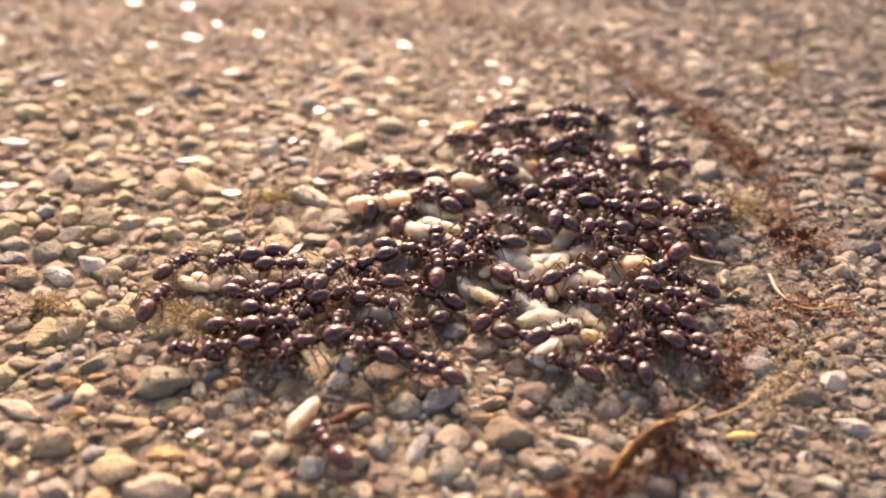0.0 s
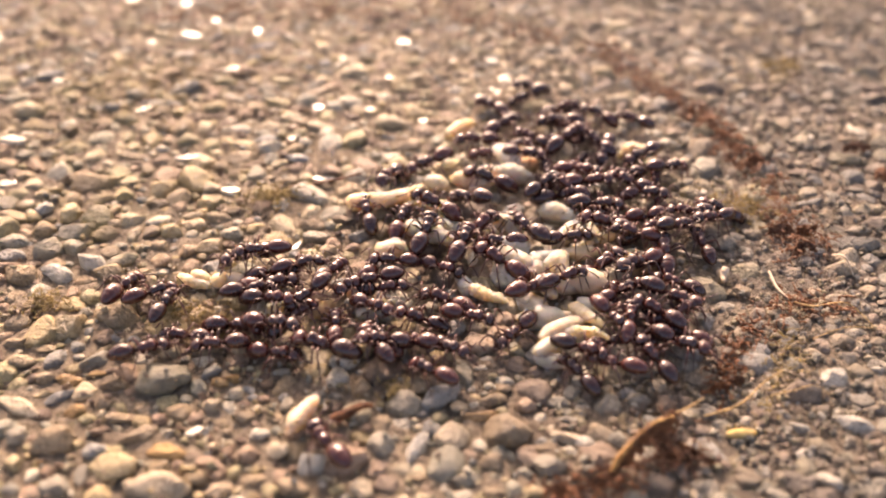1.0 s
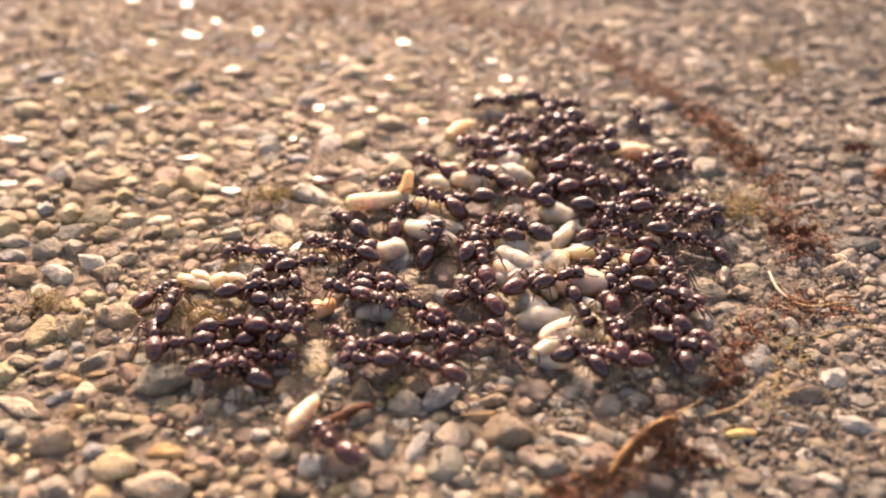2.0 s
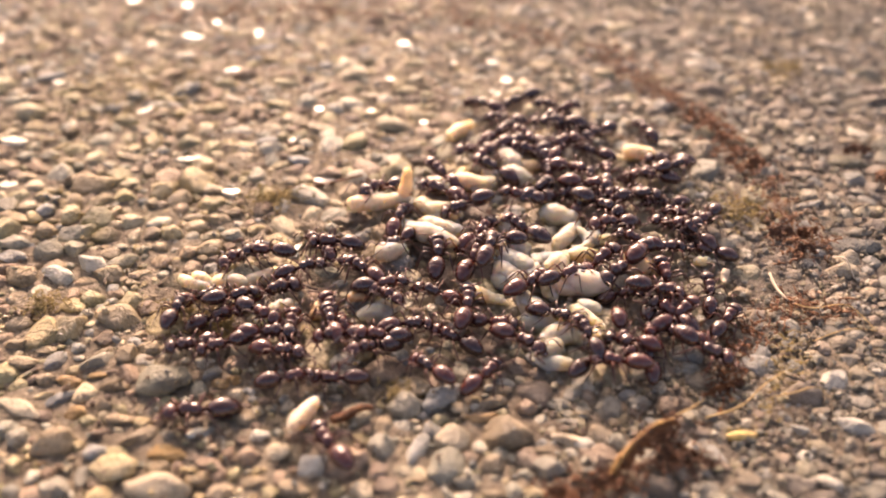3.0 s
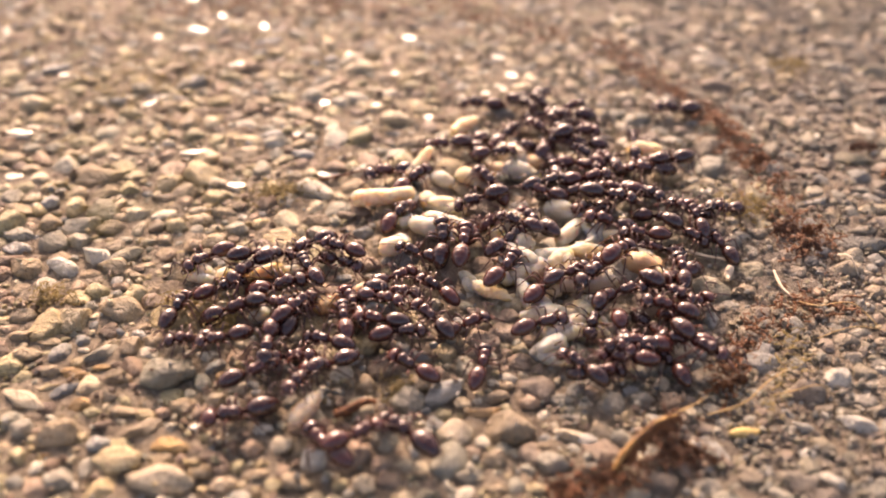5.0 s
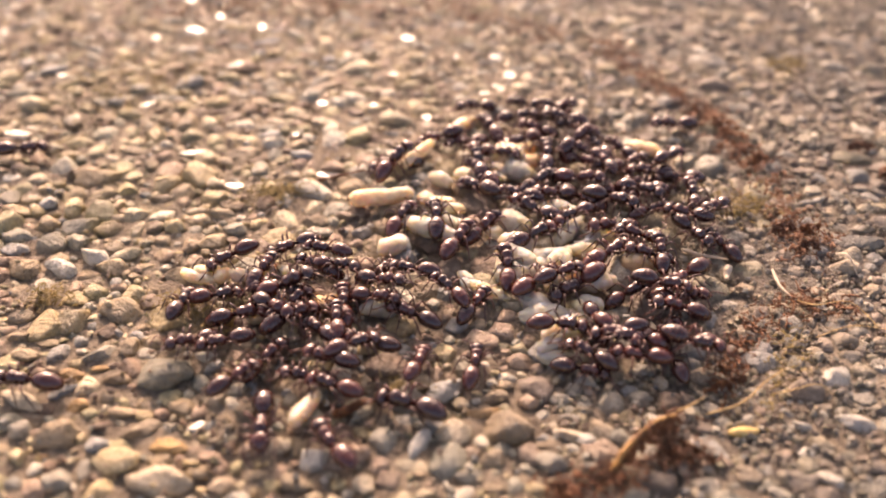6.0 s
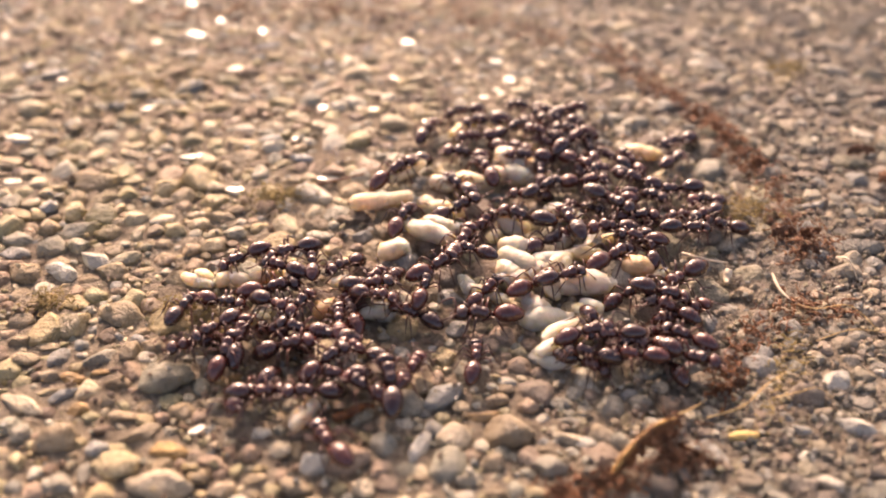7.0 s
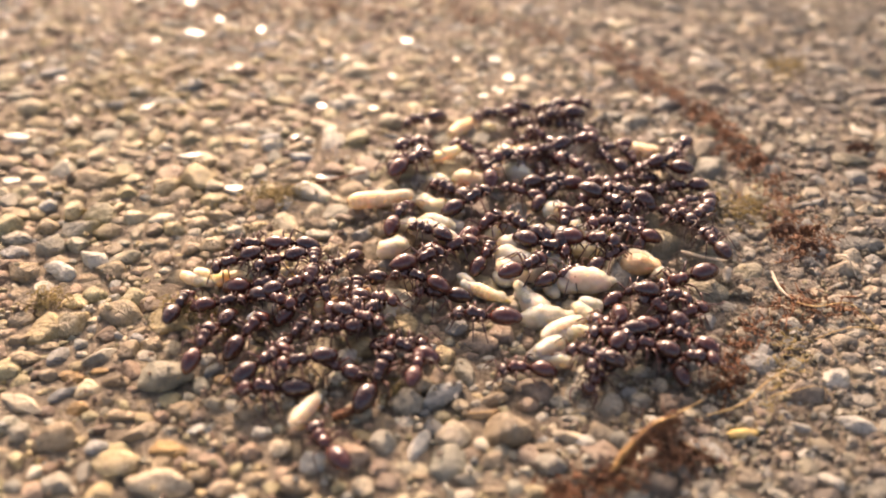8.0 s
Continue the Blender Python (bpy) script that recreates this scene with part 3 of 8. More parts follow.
stone(-11.45, 74.13, 0.80, 0.49, 0.27, "b")
stone(-8.56, 71.53, 0.94, 0.47, 0.26, "b")
stone(-10.85, 70.98, 0.68, 0.62, 0.35, "u")
stone(-10.83, 66.09, 1.34, 0.44, 0.24, "b")
stone(-10.58, 63.01, 0.48, 0.45, 0.25, "w")
stone(-6.13, 62.28, 1.57, 0.50, 0.28, "y")
stone(-6.33, 65.40, 0.98, 0.42, 0.23, "b")
stone(-9.92, 60.04, 1.30, 0.59, 0.33, "b")
stone(-12.24, 58.33, 0.55, 0.28, 0.16, "w")
stone(-4.28, 58.33, 1.00, 0.45, 0.25, "u")
stone(-2.87, 57.09, 1.35, 0.55, 0.31, "t")
stone(-6.33, 55.25, 0.66, 0.55, 0.31, "b")
stone(-1.93, 55.33, 0.84, 0.60, 0.34, "d")
stone(-1.16, 63.67, 0.58, 0.42, 0.23, "y")
stone(-1.68, 60.92, 0.42, 0.37, 0.21, "w")
stone(-11.17, 55.33, 1.10, 0.55, 0.31, "u")
stone(-16.18, 57.50, 1.26, 0.44, 0.24, "y")
stone(-14.11, 53.19, 0.77, 0.86, 0.43, "g")
stone(-11.75, 52.30, 0.93, 0.52, 0.29, "b")
stone(-8.91, 52.67, 0.94, 0.32, 0.18, "w")
stone(-15.83, 51.01, 0.84, 0.52, 0.29, "w")
stone(-15.17, 48.60, 0.93, 0.39, 0.22, "t")
stone(-14.54, 54.48, 0.96, 0.42, 0.23, "d")
stone(-12.84, 54.71, 0.79, 0.37, 0.21, "y")
stone(-9.30, 46.97, 0.99, 0.57, 0.32, "t")
stone(-6.96, 47.49, 0.88, 0.47, 0.26, "d")
stone(-10.10, 44.67, 0.62, 0.29, 0.17, "w", 63)
stone(-8.76, 45.71, 0.98, 0.62, 0.35, "g")
stone(-7.80, 44.07, 0.65, 0.50, 0.28, "t")
stone(-5.94, 45.71, 0.78, 0.57, 0.32, "u")
stone(-3.16, 42.90, 1.32, 0.82, 0.46, "u")
stone(1.81, 67.60, 1.00, 0.44, 0.24, "y")
stone(6.69, 82.27, 0.69, 0.62, 0.35, "y")
stone(6.55, 75.31, 0.81, 0.52, 0.29, "y")
stone(5.59, 67.90, 0.55, 0.62, 0.31, "w")
stone(10.81, 72.08, 0.63, 0.47, 0.26, "b")
stone(9.96, 68.84, 0.31, 0.44, 0.17, "y")
stone(4.48, 71.31, 0.63, 0.50, 0.28, "w")
stone(4.72, 65.59, 0.39, 0.45, 0.22, "w")
stone(3.22, 64.91, 0.44, 0.32, 0.18, "w")
stone(16.37, 67.60, 0.75, 0.44, 0.24, "u")
stone(17.30, 64.43, 0.34, 0.49, 0.19, "w")
stone(23.61, 72.99, 0.58, 0.55, 0.31, "w")
stone(30.36, 80.28, 0.74, 0.71, 0.40, "y")
stone(37.03, 81.60, 0.52, 0.79, 0.29, "y")
stone(40.09, 79.00, 0.67, 0.60, 0.34, "b")
stone(36.05, 75.31, 0.97, 0.59, 0.33, "t")
stone(38.23, 72.42, 1.05, 0.49, 0.27, "b")
stone(17.45, 74.13, 0.43, 0.71, 0.24, "y")
stone(28.19, 65.11, 0.59, 0.50, 0.28, "y")
stone(24.73, 57.92, 0.59, 0.45, 0.25, "b")
stone(24.69, 59.44, 0.65, 0.40, 0.23, "w")
stone(29.71, 58.59, 0.27, 0.60, 0.15, "w")
stone(33.43, 60.04, 0.28, 0.45, 0.16, "w")
stone(32.49, 58.08, 1.13, 0.40, 0.23, "o")
stone(27.28, 54.55, 1.09, 0.44, 0.24, "b")
stone(21.91, 55.72, 0.88, 0.50, 0.28, "g")
stone(19.37, 58.25, 0.55, 0.35, 0.20, "w")
stone(20.04, 60.31, 0.70, 0.40, 0.23, "u")
stone(24.63, 62.74, 1.50, 0.70, 0.30, "g")
stone(33.41, 64.62, 0.97, 0.57, 0.32, "b")
stone(34.54, 72.42, 1.21, 0.64, 0.36, "d")
stone(33.11, 56.12, 0.67, 0.39, 0.22, "u")
stone(0.55, 36.78, 0.83, 0.64, 0.36, "u")
stone(-4.36, 38.01, 0.88, 0.52, 0.29, "G")
stone(20.60, 48.30, 0.60, 0.40, 0.22, "t")
stone(22.00, 47.60, 0.70, 0.42, 0.22, "g")
stone(21.50, 49.10, 0.75, 0.40, 0.20, "t")
stone(20.00, 47.20, 0.55, 0.40, 0.22, "g")
stone(22.90, 48.70, 0.60, 0.40, 0.20, "u")
stone(6.90, 81.89, 0.55, 0.41, 0.25, "w")
stone(5.52, 67.57, 0.50, 0.38, 0.23, "w")
stone(10.17, 68.82, 0.40, 0.30, 0.18, "w")
stone(17.05, 73.56, 0.40, 0.30, 0.18, "w")
stone(23.82, 72.88, 0.50, 0.38, 0.23, "w")
stone(30.24, 79.93, 0.60, 0.45, 0.27, "w")
stone(17.55, 64.12, 0.35, 0.26, 0.16, "w")
stone(36.92, 80.98, 0.50, 0.38, 0.23, "w")
stone(-6.22, 62.79, 0.50, 0.38, 0.23, "w")
stone(4.31, 66.26, 0.35, 0.26, 0.16, "w")
stone(0.78, 71.51, 0.40, 0.30, 0.18, "w")
stone(-9.18, 71.84, 0.45, 0.34, 0.20, "w")
stone(16.35, 79.66, 0.50, 0.38, 0.23, "w")
stone(9.66, 77.38, 0.50, 0.38, 0.23, "w")
stone(-4.81, 68.29, 0.40, 0.30, 0.18, "w")
stone(11.05, 25.52, 1.09, 0.77, 0.43, "d")
stone(13.34, 25.35, 0.86, 0.53, 0.29, "g")
stone(15.70, 26.00, 0.73, 0.60, 0.33, "t")
stone(18.20, 33.65, 1.25, 0.76, 0.42, "u")
stone(25.27, 33.39, 0.59, 0.53, 0.29, "c")
stone(22.40, 32.72, 0.98, 0.78, 0.44, "c", 10)
stone(7.51, 28.27, 0.66, 0.48, 0.27, "c")
stone(13.25, 28.13, 0.51, 0.42, 0.23, "c")
stone(17.43, 30.35, 0.78, 0.48, 0.26, "r")
stone(14.66, 30.27, 0.69, 0.55, 0.30, "g")
stone(25.01, 36.32, 0.75, 0.53, 0.29, "g")
stone(23.80, 36.80, 0.69, 0.46, 0.25, "g")
stone(21.91, 25.26, 0.75, 0.47, 0.26, "G")
stone(22.20, 26.45, 0.88, 0.52, 0.29, "d")
stone(18.35, 25.66, 0.87, 0.60, 0.33, "d")
stone(17.82, 27.15, 0.50, 0.44, 0.24, "r")
stone(19.15, 27.41, 0.54, 0.41, 0.23, "c")
stone(11.44, 33.21, 0.72, 0.52, 0.29, "g")
stone(7.18, 31.72, 0.64, 0.54, 0.30, "g")
stone(10.38, 31.72, 0.58, 0.43, 0.24, "u")
stone(20.95, 30.43, 0.75, 0.45, 0.25, "t")
stone(23.40, 31.12, 0.82, 0.49, 0.27, "g")
stone(16.98, 25.06, 0.69, 0.41, 0.23, "g")
stone(16.34, 31.31, 0.51, 0.35, 0.19, "u")
stone(-16.25, 47.72, 1.20, 0.67, 0.37, "t")
stone(-15.91, 44.58, 1.00, 0.72, 0.39, "t")
stone(-17.49, 47.01, 0.87, 0.60, 0.33, "b")
stone(-14.73, 46.06, 0.86, 0.64, 0.35, "g")
stone(-17.25, 44.22, 0.77, 0.71, 0.39, "r")
stone(-14.36, 43.75, 0.69, 0.50, 0.28, "t")
stone(14.32, 33.66, 0.75, 0.60, 0.34, "g", -20)
stone(12.03, 29.53, 0.60, 0.35, 0.24, "c", 10)


def lay_gravel():
    """The rest of the pebbles: thrown at random, kept where they find room, larger ones first."""
    cells = {}

    def put(s):
        for i in range(int((s[0] - s[2]) // 3), int((s[0] + s[2]) // 3) + 1):
            for j in range(int((s[1] - s[3]) // 3), int((s[1] + s[3]) // 3) + 1):
                cells.setdefault((i, j), []).append(s)

    for s in laid:
        put(s)
    blocks = {2: [], 3: []}
    count = 0
    for size, tries in ((1.35, 2400), (1.05, 6500), (0.8, 13000), (0.6, 20000), (0.42, 42000), (0.3, 40000)):
        xs, ys = rng.uniform(-76, 76, tries), rng.uniform(12, 132, tries)
        sizes = size * rng.uniform(0.82, 1.25, tries)
        shape = rng.uniform(0.5, 0.95, tries)
        for x, y, a, k in zip(xs, ys, sizes, shape):
            if abs(x) > 14 + y * 0.62:
                continue
            bare = x > 8 + (y - 24) * 0.10 and y < 62
            if bare and rng.random() < (0.3 if a > 0.5 else 0.62):
                continue
            far = min(1.0, max(0.0, (y - 52) / 22))
            a *= 1 - 0.10 * far
            b = a * k * (1.25 - 0.55 * far)
            clear = True
            for s in cells.get((int(x // 3), int(y // 3)), ()):
                dx, dy = (x - s[0]) / (a + s[2]), (y - s[1]) / (b + s[3])
                if dx * dx + dy * dy < (0.62 if a < 0.55 else 0.54):
                    clear = False
                    break
            if not clear:
                continue
            c = (0.66 - 0.06 * far) * min(a, b)
            rise = BED + c * rng.uniform(-0.35, 0.25)
            s = (x, y, a, b, rise, c)
            put(s)
            laid.append(s)
            level = 3 if (y < 58 and a > 0.75) else 2
            pts = (SHAPES if level == 3 else SHAPES2)[count % (16 if level == 3 else 24)]
            m = np.array(Euler((rng.normal(0, 0.16), rng.normal(0, 0.16), rng.uniform(0, 6.28) if k > 0.7 and far < 0.5 else rng.normal(0, 0.4))).to_matrix())
            blocks[level].append((pts * (a, b, c)) @ m.T + (x, y, rise))
            count += 1
    for level, base in ((2, BALL2), (3, BALL3)):
        v = np.concatenate(blocks[level]) * MM
        n = len(base[0])
        f = np.concatenate([base[1] + n * i for i in range(len(blocks[level]))])
        ob = new("gravel", mesh_of("gravel", v, f.tolist(), GRAVEL))
        ob.parent = pavement
        tagged(ob, "mixed small pebbles bedded in the cement", kind="stuff")


lay_gravel()

# height of the stones, for all that stands on them
STEP, X0, Y0 = 0.25, -76.0, 12.0
field = np.array([[BED + dirt_at(X0 + i * STEP, Y0 + j * STEP) for i in range(int(154 / STEP))] for j in range(int(122 / STEP))])
for sx, sy, sa, sb, rise, sc in laid:
    i0, i1 = int((sx - sa - X0) / STEP), int((sx + sa - X0) / STEP) + 1
    j0, j1 = int((sy - sb - Y0) / STEP), int((sy + sb - Y0) / STEP) + 1
    i0, j0 = max(i0, 0), max(j0, 0)
    win = field[j0:j1 + 1, i0:i1 + 1]
    if win.size:
        jj, ii = np.mgrid[j0:j0 + win.shape[0], i0:i0 + win.shape[1]]
        u = 1 - ((ii * STEP + X0 - sx) / sa) ** 2 - ((jj * STEP + Y0 - sy) / sb) ** 2
        np.maximum(win, rise + sc * 0.92 * np.sqrt(np.maximum(u, 0)) * (u > 0), out=win)


def top_at(x, y, r=0.0):
    """Height of the stones round a place, in millimetres."""
    best = []
    for dx, dy in ((0, 0), (r, 0), (-r, 0), (0, r), (0, -r)):
        j, i = int((y + dy - Y0) / STEP), int((x + dx - X0) / STEP)
        if 0 <= j < field.shape[0] and 0 <= i < field.shape[1]:
            best.append(field[j, i])
    return sum(best) / len(best) if best else 0.0


def lay_grit():
    """Sand and crumbs in the joints and over the dirt on the right side of the pavement."""
    blocks = []
    for k in range(85000):
        y = 20 + 80 * rng.random() ** 1.6
        x = rng.uniform(-1, 1) * (12 + y * 0.6)
        if x < 6 and rng.random() < 0.5:
            continue
        a = 0.07 + 0.20 * rng.random() ** 3
        z = top_at(x, y)
        if z > BED + dirt_at(x, y) + 0.10 and rng.random() < 0.96:
            continue
        m = np.array(Euler(rng.uniform(0, 6, 3)).to_matrix())
        blocks.append((BALL1[0] * rng.uniform(0.6, 1.3, 3) * a * (1 + 0.25 * rng.normal(size=(len(BALL1[0]), 1)))) @ m.T + (x, y, z + a * 0.4))
    v = np.concatenate(blocks) * MM
    n = len(BALL1[0])
    f = np.concatenate([BALL1[1] + n * i for i in range(len(blocks))])
    ob = new("grit", mesh_of("grit", v, f.tolist(), GRIT, smooth=False))
    tagged(ob, "loose sand grains and crumbs between the pebbles", "grit", kind="stuff")


lay_grit()


# ---- dry litter ----
def stem(name, label, category, points, radius, material, ends=(0.6, 0.35)):
    """A dry stalk along points in millimetres (x, y, height over the stones)."""
    pts = [Vector((x, y, top_at(x, y) + z)) for x, y, z in points]
    fine, rad = [], []
    n = 8
    for i in range(len(pts) - 1):
        p0, p1, p2, p3 = pts[max(i - 1, 0)], pts[i], pts[i + 1], pts[min(i + 2, len(pts) - 1)]
        for k in range(n):
            t = k / n
            fine.append(0.5 * (2 * p1 + (p2 - p0) * t + (2 * p0 - 5 * p1 + 4 * p2 - p3) * t * t + (3 * p1 - p0 - 3 * p2 + p3) * t ** 3))
    fine.append(pts[-1])
    for k, p in enumerate(fine):
        t = k / (len(fine) - 1)
        rad.append(radius * (ends[0] + (1 - ends[0]) * min(1, t * 4)) * (1 - (1 - ends[1]) * t) * (1 + 0.05 * math.sin(k * 1.7)))
    v, f = tube(fine, rad, 7)
    ob = new(name, mesh_of(name, [p * MM for p in v], f, material))
    return tagged(ob, label, category)


def fibres(name, label, category, line, width, count, length, radius, material, seed, lift=0.35):
    """A tangle of short curled fibres strewn along a line of places."""
    r = np.random.default_rng(seed)
    pieces = []
    for _ in range(count):
        i = r.integers(0, len(line) - 1)
        t = r.random()
        x = line[i][0] * (1 - t) + line[i + 1][0] * t + r.normal() * width
        y = line[i][1] * (1 - t) + line[i + 1][1] * t + r.normal() * width
        a, z = r.uniform(0, 6.28), top_at(x, y) + abs(r.normal()) * lift
        step, up = length * r.uniform(0.5, 1.4) / 5, r.normal() * 0.3
        curl = r.normal() * 0.55
        pts = []
        for k in range(6):
            pts.append((x, y, max(z, 0.05)))
            x, y, z = x + math.cos(a) * step, y + math.sin(a) * step, z + up * step - 0.05 * k * step
            a += curl + r.normal() * 0.35
        w = radius * r.uniform(0.5, 1.5)
        pieces.append(tube(pts, [w * (1 - 0.12 * k) for k in range(6)], 4))
    v, f = join(*pieces)
    ob = new(name, mesh_of(name, [tuple(c * MM for c in p) for p in v], f, material))
    return tagged(ob, label, category, kind="stuff")


def leaf_sheet(name, label, category, edge, hem, material, seed, bulge=0.3, ragged=0.35):
    """A dry leaf between two edges of places (x, y, height over the stones): a thin ragged curled sheet with veins."""
    r = random.Random(seed)

    def along(line, t):
        t *= len(line) - 1
        i = min(int(t), len(line) - 2)
        p, q = (Vector((x, y, top_at(x, y, 0.6) + z)) for x, y, z in (line[i], line[i + 1]))
        return p.lerp(q, t - i)

    n, m = 40, 14
    rag = [r.uniform(ragged, 1.15) for _ in range(n + 1)]
    upper, lower = [], []
    for i in range(n + 1):
        t = i / n
        a, b = along(edge, t), along(hem, t)
        for j in range(m + 1):
            u = j / m * (rag[i] * 0.6 + rag[max(i - 1, 0)] * 0.4)
            p = a.lerp(b, u)
            p.z += bulge * math.sin(math.pi * min(u, 1)) + 0.16 * noise.noise(Vector((t * 7, u * 4, seed))) + 0.08 * noise.noise(Vector((t * 22, u * 9, seed))) + 0.04 * math.cos(t * 42 + u * 5)
            p += Vector((0.12 * noise.noise(Vector((t * 9, seed, u * 4))), 0.08 * noise.noise(Vector((seed, t * 9, u * 4))), 0))
            upper.append(p)
            lower.append(p - Vector((0, 0, 0.07)))
    w, base = m + 1, len(upper)
    faces = []
    for i in range(n):
        for j in range(m):
            k = i * w + j
            faces.append((k, k + 1, k + w + 1, k + w))
            faces.append((base + k, base + k + w, base + k + w + 1, base + k + 1))
    rim = [i * w for i in range(n + 1)] + [n * w + j for j in range(1, w)] + [i * w + m for i in range(n - 1, -1, -1)] + [j for j in range(m - 1, 0, -1)]
    for a, b in zip(rim, rim[1:] + rim[:1]):
        faces.append((a, b, base + b, base + a))
    ob = new(name, mesh_of(name, [p * MM for p in upper + lower], faces, material))
    return tagged(ob, label, category)


fibres("root_fibres", "rust-brown rotted root fibres strewn over the pebbles", "root fibres", [(14.5, 74.0), (17.0, 69.0), (19.3, 65.0), (21.7, 60.8), (22.9, 56.6), (23.6, 52.7)], 0.90, 330, 1.00, 0.075, ROOT, 40)
fibres("root_fibres", "rust-orange crumbled leaf litter strewn over the pebbles", "leaf litter", [(20.6, 62.4), (21.9, 59.8), (22.9, 56.4), (23.5, 53.0)], 0.55, 130, 0.60, 0.100, RUST, 46)
fibres("root_fibres", "rust-brown rotted root fibres strewn over the pebbles", "root fibres", [(24.0, 53.6), (23.6, 47.9), (24.0, 46.0), (25.3, 45.1), (23.3, 43.6)], 0.88, 315, 0.60, 0.062, ROOT, 41)
fibres("root_fibres", "rust-brown rotted root fibres strewn over the pebbles", "root fibres", [(22.4, 38.6), (19.2, 37.0), (17.6, 35.1), (16.5, 33.2), (15.5, 31.3)], 0.55, 190, 0.80, 0.060, RUST, 42)
fibres("root_fibres", "rust-brown rotted root fibres strewn over the pebbles", "root fibres", [(12.4, 29.3), (11.2, 27.8), (13.4, 27.0), (10.1, 26.6)], 0.40, 230, 0.90, 0.055, BARK, 43)
fibres("root_fibres", "rust-brown rotted root fibres strewn over the pebbles", "root fibres", [(9.7, 26.1), (7.6, 25.3), (5.4, 24.9)], 0.50, 260, 0.45, 0.062, RUST, 44)
fibres("root_fibres", "rust-brown rotted root fibres strewn over the pebbles", "root fibres", [(21.0, 39.2), (23.4, 38.4), (25.1, 38.2)], 0.50, 120, 0.60, 0.062, ROOT, 45)
fibres("root_fibres", "brown rotted litter strewn over the far pebbles", "root fibres", [(-30.6, 81.5), (-16.4, 82.0), (0.9, 81.5), (10.5, 74.8)], 1.30, 230, 1.20, 0.080, ROOT, 60)
fibres("moss_tuft", "olive-yellow moss tufts in the joints between the pebbles", "moss", [(20.4, 48.4), (22.1, 48.8)], 1.00, 200, 0.50, 0.045, MOSS, 80)
fibres("moss_tuft", "olive-yellow moss tufts in the joints between the pebbles", "moss", [(-17.7, 38.1), (-13.3, 37.1)], 0.60, 210, 0.45, 0.045, MOSS, 81)
fibres("moss_tuft", "olive-yellow moss tufts in the joints between the pebbles", "moss", [(-14.2, 49.9), (-10.9, 50.2)], 0.70, 220, 0.55, 0.045, MOSS, 82)
fibres("moss_tuft", "olive-yellow moss tufts in the joints between the pebbles", "moss", [(-13.7, 37.4), (-13.1, 36.1)], 0.30, 120, 0.55, 0.045, MOSS, 83)
fibres("moss_tuft", "olive-yellow moss tufts in the joints between the pebbles", "moss", [(-3.3, 31.6), (-2.4, 31.8)], 0.35, 40, 0.55, 0.045, MOSS, 84)
fibres("moss_tuft", "olive-yellow moss tufts in the joints between the pebbles", "moss", [(19.3, 33.0), (20.8, 33.4)], 0.45, 45, 0.50, 0.040, MOSS, 85)
fibres("moss_tuft", "olive-yellow moss tufts in the joints between the pebbles", "moss", [(20.2, 34.8), (20.8, 35.7)], 0.40, 35, 0.50, 0.040, MOSS, 86)
fibres("moss_tuft", "olive-yellow moss tufts in the joints between the pebbles", "moss", [(17.3, 29.5), (19.1, 31.7)], 0.35, 30, 0.50, 0.040, MOSS, 87)
fibres("moss_tuft", "olive-yellow moss tufts in the joints between the pebbles", "moss", [(29.6, 68.7), (31.8, 70.9)], 1.00, 160, 0.55, 0.045, MOSS, 88)
fibres("moss_tuft", "olive-yellow moss tufts in the joints between the pebbles", "moss", [(-28.2, 63.7), (-23.1, 68.7)], 3.00, 260, 0.55, 0.045, MOSS, 89)
fibres("moss_tuft", "olive-yellow moss tufts in the joints between the pebbles", "moss", [(-25.6, 38.6), (-24.7, 39.1)], 0.50, 110, 0.55, 0.045, MOSS, 90)
stem("plant_stem", "thin straw-coloured dry stem lying on the pebbles", "plant stem", [(14.3, 29.8, 0.30), (16.4, 30.5, 0.45), (17.9, 31.7, 0.60), (19.3, 32.6, 0.70)], 0.074, STRAW)
stem("husk_sliver", "pale curved straw sliver standing off the pebbles", "straw sliver", [(21.0, 41.1, 0.90), (21.1, 39.8, 0.75), (21.4, 38.9, 0.60), (21.8, 38.5, 0.45)], 0.118, PALE_STRAW)
stem("straw_bit", "grey weathered straw bit lying beside the ants", "straw bit", [(15.8, 43.7, 0.35), (16.9, 43.0, 0.40), (18.6, 42.6, 0.30)], 0.150, PALE_STRAW)
stem("straw_bit", "thin grey straw bit leaning on a pebble", "straw bit", [(25.8, 43.0, 0.60), (26.3, 42.3, 0.40), (26.8, 41.4, 0.10)], 0.098, PALE_STRAW)
stem("rootlet", "thin pale dry rootlet curled on the dirt", "rootlet", [(18.0, 30.8, 0.50), (19.3, 31.1, 0.70), (20.5, 31.1, 0.70), (21.5, 31.0, 0.50)], 0.050, STRAW)
stem("rootlet", "thin brown dry rootlet trailing over pebbles", "rootlet", [(21.8, 38.4, 0.50), (22.9, 38.0, 0.60), (25.1, 38.4, 0.60), (26.1, 36.5, 0.50)], 0.064, STRAW)
stem("rootlet", "thin brown dry rootlet trailing over pebbles", "rootlet", [(22.0, 35.4, 0.50), (24.2, 35.9, 0.60), (26.4, 35.9, 0.50)], 0.047, STRAW)
stem("straw_bit", "short yellow straw bit on the root fibres", "straw bit", [(12.7, 29.9, 0.30), (13.6, 30.3, 0.40), (14.5, 30.9, 0.40)], 0.080, STRAW)
stem("twig", "thin weathered brown twig lying among far pebbles", "twig", [(-11.9, 51.3, 0.10), (-9.0, 51.8, 0.20), (-6.1, 52.5, 0.20)], 0.208, BARK)
